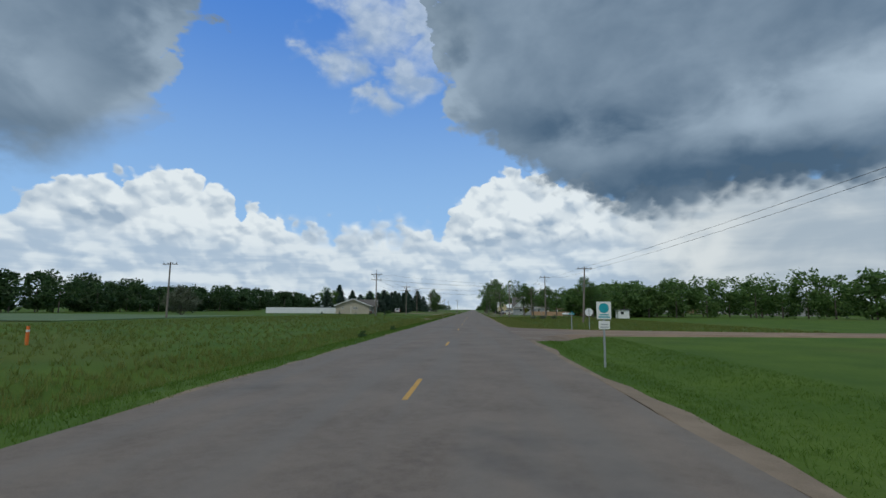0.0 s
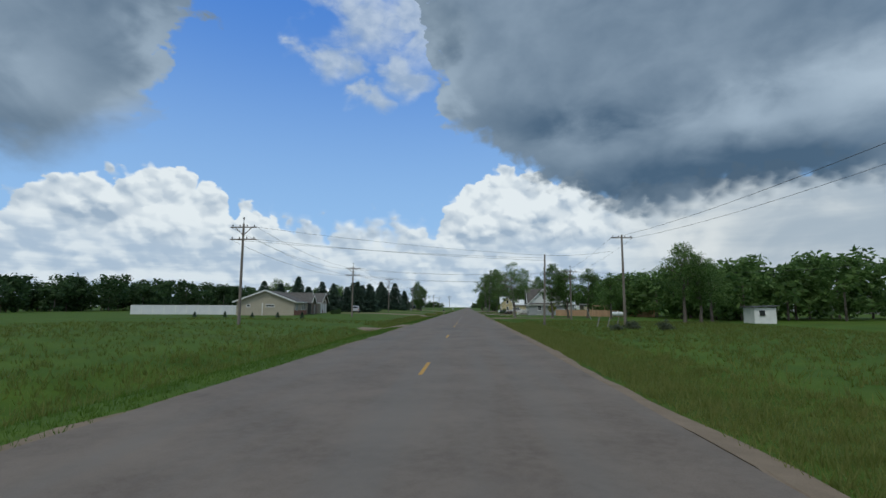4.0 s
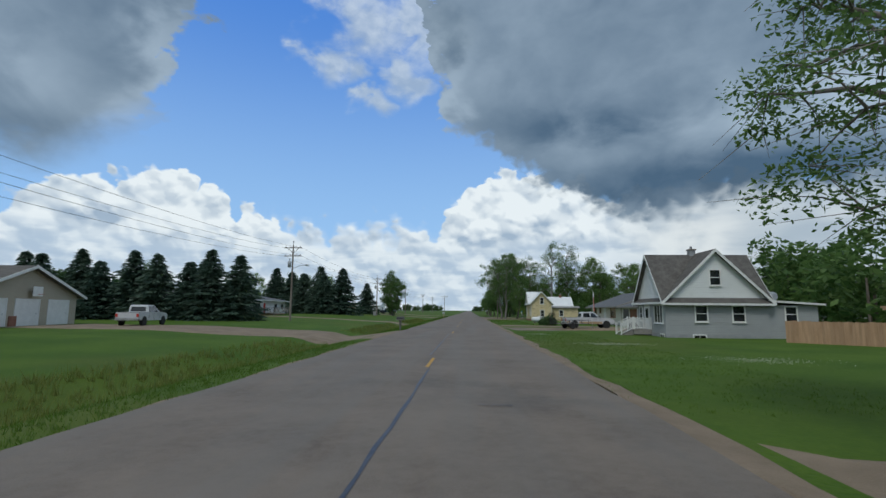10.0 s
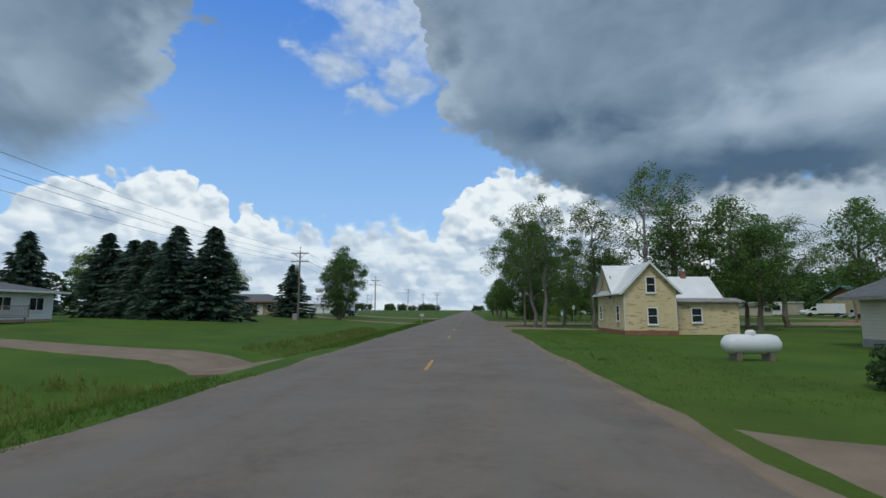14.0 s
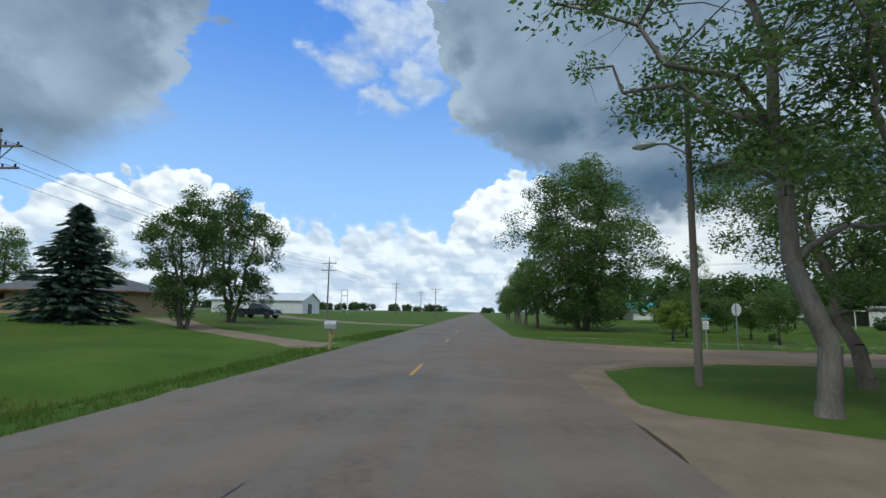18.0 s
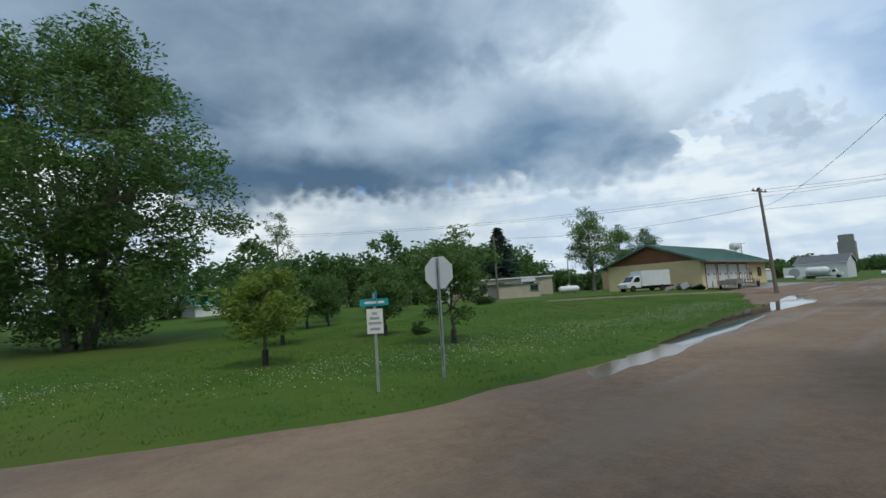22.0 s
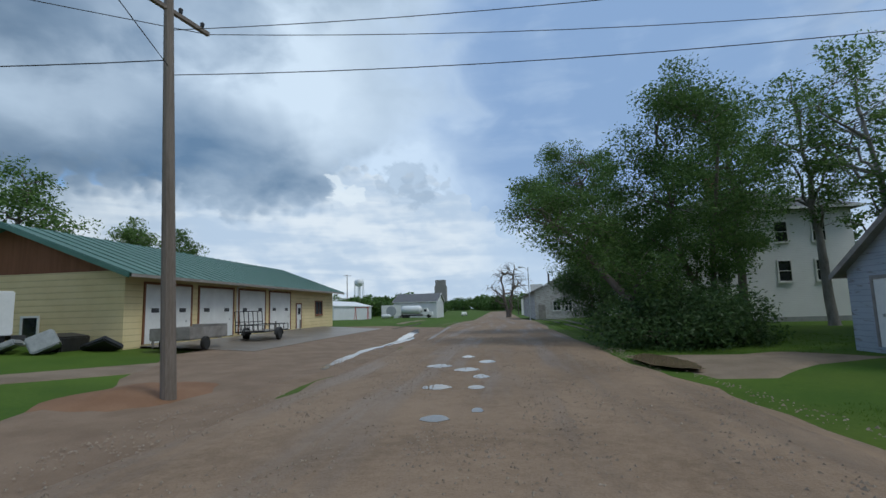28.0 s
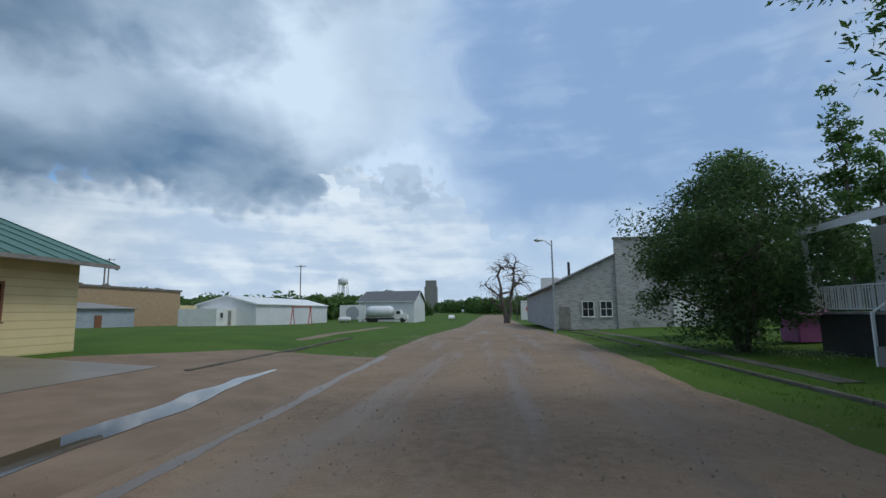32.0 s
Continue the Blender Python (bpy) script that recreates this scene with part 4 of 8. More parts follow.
def limb(bm, p0, p1, r0, r1, rng, bend=0.12, segs=4, sides=6):
    """A crooked tapering limb; returns points along it."""
    p0, p1 = Vector(p0), Vector(p1)
    length = (p1 - p0).length
    pts = []
    for k in range(segs + 1):
        t = k / segs
        q = p0.lerp(p1, t)
        if 0 < k < segs:
            q += Vector(rng.normal(size=3)) * length * bend * 0.5
        q.z += math.sin(math.pi * t) * length * bend * 0.6
        pts.append(q)
    for k in range(segs):
        ra, rb = r0 + (r1 - r0) * k / segs, r0 + (r1 - r0) * (k + 1) / segs
        tube(bm, pts[k], pts[k + 1], ra, rb, sides, caps=False)
    return pts


def broadleaf(seed, h, crown_r, bare, clusters=70, per=70, leaf=0.17, trunk_r=None, lean=(0, 0), stems=1, shape=1.0, material="leaf", clump=0.95, twigs=0, flat=0.7, droop=0.0, bark="bark"):
    """Meshes of a broad-leaved tree: trunk with limbs, and a crown with gaps. bare: height of the clear trunk."""
    rng = np.random.default_rng(seed)
    bm = bmesh.new()
    tr = trunk_r or 0.022 * h
    mid = (bare + h) / 2
    cen = []
    while len(cen) < clusters:
        p = rng.uniform(-1, 1, size=3)
        rr = np.linalg.norm(p)
        if rr > 1 or rr < 0.35:
            continue
        wide = 1.0 - 0.45 * max(0, p[2]) ** 1.5 if shape >= 1 else 1.0 - 0.2 * abs(p[2])
        lump = 0.78 + 0.4 * noise.noise((p[0] * 1.7 + seed, p[1] * 1.7, p[2] * 1.7))
        cen.append((p[0] * crown_r * wide * lump + lean[0] * (p[2] + 1) * 0.5, p[1] * crown_r * wide * lump + lean[1] * (p[2] + 1) * 0.5, mid + p[2] * (h - bare) / 2 * (0.85 + 0.3 * lump) * 0.92))
    cen = np.array(cen)
    mains = []
    for s in range(stems):
        ang = 2 * math.pi * s / stems + rng.random()
        base = (0.35 * stems * 0.25 * math.cos(ang) * (stems > 1), 0.35 * stems * 0.25 * math.sin(ang) * (stems > 1), -0.15)
        spread = crown_r * 0.35 * (stems > 1)
        top = (lean[0] * 0.7 + spread * math.cos(ang), lean[1] * 0.7 + spread * math.sin(ang), bare + (h - bare) * 0.62)
        pts = limb(bm, base, top, tr * (1.15 if stems == 1 else 0.75), tr * 0.3, rng, 0.022, 7, 9)
        mains += pts[2:]
        tube(bm, (base[0], base[1], -0.3), (base[0], base[1], 0.35), tr * 1.6 / (1 if stems == 1 else 1.5), tr * 1.12 / (1 if stems == 1 else 1.5), 9, caps=False)
    order = np.argsort(cen[:, 2] + 0.3 * np.hypot(cen[:, 0], cen[:, 1]))
    big = order[:: max(1, len(order) // 9)]
    joints = list(mains)
    for k in big:
        lower = [q for q in mains if q.z < cen[k][2] - 0.05 * h] or mains[:1]
        q = min(lower, key=lambda v: (v - Vector(cen[k])).length + abs(v.z - cen[k][2] + 0.2 * h) * 0.6)
        joints += limb(bm, q, cen[k], tr * 0.42, tr * 0.1, rng, 0.12, 5, 6)[1:]
    for k in range(len(cen)):
        q = min(joints, key=lambda v: (v - Vector(cen[k])).length)
        limb(bm, q, cen[k], tr * 0.13, tr * 0.03, rng, 0.1, 2, 4)
    for k in range(twigs):
        c = cen[rng.integers(len(cen))]
        d = Vector(rng.normal(size=3))
        d.z = -abs(d.z) * 0.7
        tube(bm, c, Vector(c) + d.normalized() * (0.8 + rng.random()), 0.014, 0.004, 3, caps=False)
    v, n = leaf_quads(rng, cen, per, clump * (0.7 + 0.7 * rng.random(len(cen))), leaf, flat, droop)
    v[:, 2] = np.maximum(v[:, 2], 0.15)
    return bm_mesh("trunk", bm, M[bark], True), quads_mesh("crown", v, n, 4, M[material])


def spruce(seed, h, r, material="spruce"):
    """A spruce: whorls of drooping boughs down to the ground."""
    rng = np.random.default_rng(seed)
    bm = bmesh.new()
    tube(bm, (0, 0, -0.2), (0, 0, h * 0.96), 0.016 * h, 0.015, 7)
    vs = []
    z = 0.5
    while z < h:
        f = 1 - z / h
        reach = r * (f ** 0.85) * (0.8 + 0.35 * rng.random()) + 0.12
        nb = int(6 + 9 * f)
        for b in range(nb):
            a = 2 * math.pi * (b + rng.random()) / nb
            ln = reach * (0.75 + 0.4 * rng.random())
            d = np.array([math.cos(a), math.sin(a), 0])
            s = np.array([-math.sin(a), math.cos(a), 0])
            m = max(3, int(ln / 0.22))
            for k in range(m):
                t = (k + 0.6) / m
                p = d * ln * t + np.array([0, 0, z - 0.30 * ln * t + 0.14 * ln * t * t])
                for q in range(3):
                    o = s * rng.normal() * 0.34 * (1.2 - t) * ln * 0.6 + np.array([0, 0, rng.normal() * 0.08])
                    dd = d * (0.36 + 0.2 * rng.random()) + s * rng.normal() * 0.2 - np.array([0, 0, 0.12 + 0.12 * rng.random()])
                    w = np.cross(dd, rng.normal(size=3))
                    w = w / (np.linalg.norm(w) + 1e-9) * 0.12
                    vs += [p + o - dd * 0.3, p + o + w, p + o + dd, p + o - w]
        z += 0.30 + 0.26 * f
    vs = np.array(vs)
    return bm_mesh("trunk", bm, M["bark"], True), quads_mesh("crown", vs, len(vs) // 4, 4, M[material])


def plant(name, meshes, x, y, label, category="tree", scale=1.0, rz=0.0, group="", sz=None, dz=0.0):
    ob = new(name)
    ob.empty_display_size = 0.2
    ob.matrix_world = pose(x, y, height(x, y) - 0.03 + dz, 0, 0, rz) @ Matrix.Diagonal((scale, scale, sz or scale, 1))
    tagged(ob, label, category, group)
    for n, me in zip(("trunk", "crown"), meshes):
        if me:
            c = new(n, me)
            c.parent = ob
    return ob


def bush(seed, r, h, clusters=40, per=60, leaf=0.12, material="leaf_dark"):
    rng = np.random.default_rng(seed)
    cen = []
    while len(cen) < clusters:
        p = rng.uniform(-1, 1, size=3)
        if np.linalg.norm(p) > 1 or p[2] < -0.1:
            continue
        k = 0.8 + 0.35 * noise.noise((p[0] * 2 + seed, p[1] * 2, p[2] * 2))
        cen.append((p[0] * r * k, p[1] * r * k, max(0.25, (p[2] + 0.1) * h * 0.85 * k)))
    bm = bmesh.new()
    for k in range(0, clusters, 2):
        limb(bm, (rng.normal() * 0.1 * r, rng.normal() * 0.1 * r, -0.1), cen[k], 0.03, 0.01, rng, 0.1, 2, 4)
    v, n = leaf_quads(rng, cen, per, 0.42 * min(r, h) * 0.8, leaf, 0.8)
    v[:, 2] = np.maximum(v[:, 2], 0.03)
    return bm_mesh("stems", bm, M["bark"], True), quads_mesh("foliage", v, n, 4, M[material])


def woods(name, spots, label, seed=3, leaf=0.5, material="leaf_dark", per=34):
    """A far belt of trees: (x, y, height, radius) crowns joined into one."""
    rng = np.random.default_rng(seed)
    cen, rad = [], []
    bm = bmesh.new()
    for x, y, h, r in spots:
        z0 = height(x, y)
        k = 20
        for q in range(k):
            a, t = rng.random() * 6.283, rng.random()
            w = r * (0.35 + 0.65 * math.sin(math.pi * (0.12 + 0.80 * t)))
            cen.append((x + w * 0.75 * math.cos(a), y + w * 0.75 * math.sin(a), z0 + h * (0.12 + 0.82 * t)))
            rad.append(r * 0.42 * (0.7 + 0.6 * rng.random()))
        tube(bm, (x, y, z0 - 0.3), (x, y, z0 + h * 0.6), 0.2, 0.1, 5, caps=False)
    v, n = leaf_quads(rng, cen, per, np.array(rad), leaf, 0.8)
    v[:, 2] = np.maximum(v[:, 2], -0.3)
    ob = thing(name, (0, 0, 0), label, "woods", kind="stuff")
    part("trunks", bm_mesh("trunks", bm, M["bark"]), None, ob)["kind"] = "stuff"
    part("foliage", quads_mesh("foliage", v, n, 4, M[material]), None, ob)["kind"] = "stuff"
    return ob


def row_spots(x0, y0, x1, y1, n, h, r, seed, dx=5):
    g = random.Random(seed)
    return [(x0 + (x1 - x0) * k / (n - 1) + g.uniform(-dx, dx), y0 + (y1 - y0) * k / (n - 1) + g.uniform(-dx, dx), h * g.uniform(0.75, 1.15), r * g.uniform(0.8, 1.2)) for k in range(n)]


# prototypes: meshes that the copies share
ASH = [broadleaf(11, 11.5, 4.0, 2.6, 85, 105, 0.135, 0.24), broadleaf(12, 10.5, 3.6, 2.2, 80, 105, 0.135, 0.22, (0.8, 0.2)), broadleaf(13, 12.5, 4.2, 3.4, 90, 100, 0.135, 0.26, shape=0.8)]
TALL = [broadleaf(21, 15.0, 3.6, 5.0, 58, 75, 0.11, 0.24, (-1.0, 0.6), 1, 0.8, clump=0.8, twigs=90, bark="bark_pale"), broadleaf(22, 16.5, 4.2, 6.0, 62, 75, 0.11, 0.26, (0.7, -0.3), 1, 0.8, clump=0.8, twigs=90, bark="bark_pale")]
YOUNG = [broadleaf(31, 4.3, 1.95, 1.0, 50, 110, 0.085, 0.07, clump=0.5), broadleaf(32, 3.6, 1.5, 0.95, 44, 110, 0.085, 0.06, clump=0.48), broadleaf(33, 3.2, 1.7, 0.8, 46, 100, 0.085, 0.06, material="leaf_lime", clump=0.48)]
SPR = [spruce(41, 9.0, 3.3), spruce(42, 10.0, 3.5), spruce(43, 8.0, 3.2)]
OLIVE = broadleaf(51, 6.5, 4.2, 0.4, 80, 70, 0.18, 0.14, material="leaf_grey", clump=1.0, stems=3)
WILLOW = broadleaf(52, 13.2, 5.0, 1.0, 140, 150, 0.125, 0.26, stems=3, shape=0.8, clump=0.9)
GOLD = broadleaf(53, 2.7, 1.1, 0.9, 36, 60, 0.09, 0.05, material="leaf_yellow", clump=0.42)
BIGTREE = broadleaf(54, 20.5, 9.4, 0.2, 340, 190, 0.15, 0.34, stems=6, shape=1.0, clump=1.35)
DEAD = broadleaf(55, 9.5, 4.6, 1.4, 230, 2, 0.07, 0.42, stems=2, twigs=260, material="leaf_dark", clump=0.8)
LOMB = [broadleaf(56, 15.0, 1.4, 1.0, 60, 70, 0.17, 0.2, shape=0.8, clump=0.7), broadleaf(57, 13.0, 1.2, 1.0, 50, 70, 0.17, 0.2, shape=0.8, clump=0.65)]
BUSH = [bush(61, 1.0, 1.6, 30, 60, 0.10), bush(62, 1.2, 1.9, 36, 60, 0.10), bush(63, 3.9, 3.0, 120, 280, 0.08)]

# ------------------------------------------------------------------ buildings
def window(parent, face, u, z, w, h, at, frame_mat="trim", cols=1, rows=2, deep=0.07, name="window", sill=True):
    """A window on a wall: face is the way it looks (local axes), u its place along the wall, at the wall's plane."""
    def put(bm, u0, u1, z0, z1, d0, d1):
        if face in "SN":
            s = -1 if face == "S" else 1
            box(bm, u0, u1, min(at + s * d0, at + s * d1), max(at + s * d0, at + s * d1), z0, z1)
        else:
            s = -1 if face == "W" else 1
            box(bm, min(at + s * d0, at + s * d1), max(at + s * d0, at + s * d1), u0, u1, z0, z1)
        return bm
    t = 0.09
    bm = bmesh.new()
    for a, b, c, d in ((u - w / 2 - t, u - w / 2, z - h / 2 - t, z + h / 2 + t), (u + w / 2, u + w / 2 + t, z - h / 2 - t, z + h / 2 + t), (u - w / 2, u + w / 2, z + h / 2, z + h / 2 + t), (u - w / 2, u + w / 2, z - h / 2 - t, z - h / 2)):
        put(bm, a, b, c, d, -0.05, deep)
    for k in range(1, cols):
        put(bm, u - w / 2 + w * k / cols - 0.03, u - w / 2 + w * k / cols + 0.03, z - h / 2, z + h / 2, -0.05, deep - 0.02)
    for k in range(1, rows):
        put(bm, u - w / 2, u + w / 2, z - h / 2 + h * k / rows - 0.025, z - h / 2 + h * k / rows + 0.025, -0.05, deep - 0.025)
    win = part(name, put(bmesh.new(), u - w / 2, u + w / 2, z - h / 2, z + h / 2, -0.05, 0.02), M["glass"], parent)
    part("frame", bm, M[frame_mat], win)
    if sill:
        part("sill", put(bmesh.new(), u - w / 2 - t - 0.03, u + w / 2 + t + 0.03, z - h / 2 - t - 0.05, z - h / 2 - t, 0.0, deep + 0.05), M[frame_mat], win)
    return win


def panel_door(parent, face, u, w, h, at, material="trim", z0=0.0, panels=4, name="door", windows=False, frame_mat="trim"):
    """A door leaf with raised panels or sections, in a proud frame."""
    def put(bm, u0, u1, za, zb, d0, d1):
        if face in "SN":
            s = -1 if face == "S" else 1
            box(bm, u0, u1, min(at + s * d0, at + s * d1), max(at + s * d0, at + s * d1), za, zb)
        else:
            s = -1 if face == "W" else 1
            box(bm, min(at + s * d0, at + s * d1), max(at + s * d0, at + s * d1), u0, u1, za, zb)
        return bm
    leaf = part(name, put(bmesh.new(), u - w / 2, u + w / 2, z0, z0 + h, -0.06, 0.018), M[material], parent)
    for k in range(panels):
        part("section", put(bmesh.new(), u - w / 2 + 0.004, u + w / 2 - 0.004, z0 + h * k / panels + 0.014, z0 + h * (k + 1) / panels - 0.014, 0.01, 0.034), M[material], leaf)
    fr = bmesh.new()
    put(fr, u - w / 2 - 0.12, u - w / 2, z0, z0 + h + 0.12, -0.05, 0.06)
    put(fr, u + w / 2, u + w / 2 + 0.12, z0, z0 + h + 0.12, -0.05, 0.06)
    put(fr, u - w / 2, u + w / 2, z0 + h, z0 + h + 0.12, -0.05, 0.06)
    part("frame", fr, M[frame_mat], leaf)
    if windows:
        for s in (-0.3, 0.3):
            part("pane", put(bmesh.new(), u + s * w - 0.27, u + s * w + 0.27, z0 + h * 0.52, z0 + h * 0.52 + 0.22, 0.0, 0.045), M["black"], leaf)
    part("handle", put(bmesh.new(), u + w * 0.38, u + w * 0.38 + 0.06, z0 + min(1.0, h * 0.45), z0 + min(1.0, h * 0.45) + 0.1, 0.0, 0.08), M["chrome"], leaf)
    return leaf


def gable_body(parent, x0, x1, y0, y1, eave, ridge, axis, wall, z0=0.0, gable=None):
    """Walls under a gable roof; axis: the ridge's direction. The gable triangles can have a facing of their own."""
    bm = bmesh.new()
    box(bm, x0, x1, y0, y1, z0 - 0.4, eave)
    part("wall", bm, M[wall], parent)
    for s in (0, 1):
        g = bmesh.new()
        if axis == "y":
            y = y0 if s == 0 else y1 - 0.15
            extrude(g, [(x0, y, eave), (x1, y, eave), ((x0 + x1) / 2, y, ridge)], (0, 0.15, 0))
        else:
            x = x0 if s == 0 else x1 - 0.15
            extrude(g, [(x, y0, eave), (x, y1, eave), (x, (y0 + y1) / 2, ridge)], (0.15, 0, 0))
        part("gable", g, M[gable or wall], parent)


def gable_roof(parent, x0, x1, y0, y1, eave, ridge, axis, material, over=0.5, thick=0.14, trim="trim", ridge_at=None):
    """Two roof slopes with thickness, overhang and fascia boards."""
    for s in (-1, 1):
        bm = bmesh.new()
        if axis == "y":
            c = (x0 + x1) / 2 if ridge_at is None else ridge_at
            e = x0 if s < 0 else x1
            k = (ridge - eave) / abs(c - e)
            ex, ez = e + s * over, eave - k * over
            a = [(c, y0 - over, ridge), (ex, y0 - over, ez), (ex, y0 - over, ez + thick), (c, y0 - over, ridge + thick * 1.15)]
            extrude(bm, a, (0, y1 - y0 + 2 * over, 0))
        else:
            c = (y0 + y1) / 2 if ridge_at is None else ridge_at
            e = y0 if s < 0 else y1
            k = (ridge - eave) / abs(c - e)
            ey, ez = e + s * over, eave - k * over
            a = [(x0 - over, c, ridge), (x0 - over, ey, ez), (x0 - over, ey, ez + thick), (x0 - over, c, ridge + thick * 1.15)]
            extrude(bm, a, (x1 - x0 + 2 * over, 0, 0))
        part("roof", bm, M[material], parent)
        # barge boards and gutter
        tb = bmesh.new()
        if axis == "y":
            for yy in (y0 - over - 0.03, y1 + over):
                extrude(tb, [(c, yy, ridge - 0.08), (ex, yy, ez - 0.1), (ex, yy, ez + thick + 0.02), (c, yy, ridge + thick * 1.15 + 0.03)], (0, 0.03, 0))
            box(tb, min(ex, ex + s * 0.1), max(ex, ex + s * 0.1), y0 - over, y1 + over, ez - 0.03, ez + thick - 0.01)
        else:
            for xx in (x0 - over - 0.03, x1 + over):
                extrude(tb, [(xx, c, ridge - 0.08), (xx, ey, ez - 0.1), (xx, ey, ez + thick + 0.02), (xx, c, ridge + thick * 1.15 + 0.03)], (0.03, 0, 0))
            box(tb, x0 - over, x1 + over, min(ey, ey + s * 0.1), max(ey, ey + s * 0.1), ez - 0.03, ez + thick - 0.01)
        part("barge_board", tb, M[trim], parent)


def hip_roof(parent, x0, x1, y0, y1, eave, ridge, material, over=0.6, inset=None, trim="trim"):
    """A hipped roof with thick eaves."""
    a, b, c, d = x0 - over, x1 + over, y0 - over, y1 + over
    bm = bmesh.new()
    if (b - a) > (d - c):
        k = inset or (d - c) / 2
        r0, r1 = (a + k, (c + d) / 2, ridge), (b - k, (c + d) / 2, ridge)
    else:
        k = inset or (b - a) / 2
        r0, r1 = ((a + b) / 2, c + k, ridge), ((a + b) / 2, d - k, ridge)
    z = eave
    v = [bm.verts.new(p) for p in ((a, c, z), (b, c, z), (b, d, z), (a, d, z), (a, c, z + 0.14), (b, c, z + 0.14), (b, d, z + 0.14), (a, d, z + 0.14), r0, r1)]
    fs = [(3, 2, 1, 0), (0, 1, 5, 4), (1, 2, 6, 5), (2, 3, 7, 6), (3, 0, 4, 7)]
    fs += [(4, 5, 9, 8), (5, 6, 9), (6, 7, 8, 9), (7, 4, 8)] if (b - a) > (d - c) else [(4, 5, 8), (5, 6, 9, 8), (6, 7, 9), (7, 4, 8, 9)]
    for f in fs:
        bm.faces.new([v[i] for i in f])
    part("roof", bm, M[material], parent)
    tb = bmesh.new()
    for q in ((a - 0.06, b + 0.06, c - 0.06, c), (a - 0.06, b + 0.06, d, d + 0.06), (a - 0.06, a, c, d), (b, b + 0.06, c, d)):
        box(tb, *q, z - 0.02, z + 0.16)
    part("gutter", tb, M[trim], parent)


def chimney(parent, x, y, z0, z1, w=0.5, material="brick"):
    bm = boxm(x - w / 2, x + w / 2, y - w / 2, y + w / 2, z0, z1, bevel=0.015)
    c = part("chimney", bm, M[material], parent)
    part("cap", boxm(x - w / 2 - 0.06, x + w / 2 + 0.06, y - w / 2 - 0.06, y + w / 2 + 0.06, z1, z1 + 0.1), M["concrete"], c)
    part("flue", tubem((x, y, z1 + 0.1), (x, y, z1 + 0.35), 0.1, n=10), M["found"], c)


def railing(parent, p0, p1, h=0.95, material="trim", gap=0.13):
    p0, p1 = Vector(p0), Vector(p1)
    rail = bmesh.new()
    for dz in (h, 0.12):
        tube(rail, p0 + Vector((0, 0, dz)), p1 + Vector((0, 0, dz)), 0.035, n=4)
    r = part("railing", rail, M[material], parent)
    n = max(2, int((p1 - p0).length / gap))
    me = bm_mesh("baluster", tubem((0, 0, 0.1), (0, 0, h), 0.02, n=4), M[material])
    for k in range(n + 1):
        q = p0.lerp(p1, k / n)
        if k in (0, n):
            part("post", tubem(q, q + Vector((0, 0, h + 0.1)), 0.06, n=4), M[material], r)
        else:
            b = new("baluster", me)
            b.parent, b.location = r, q


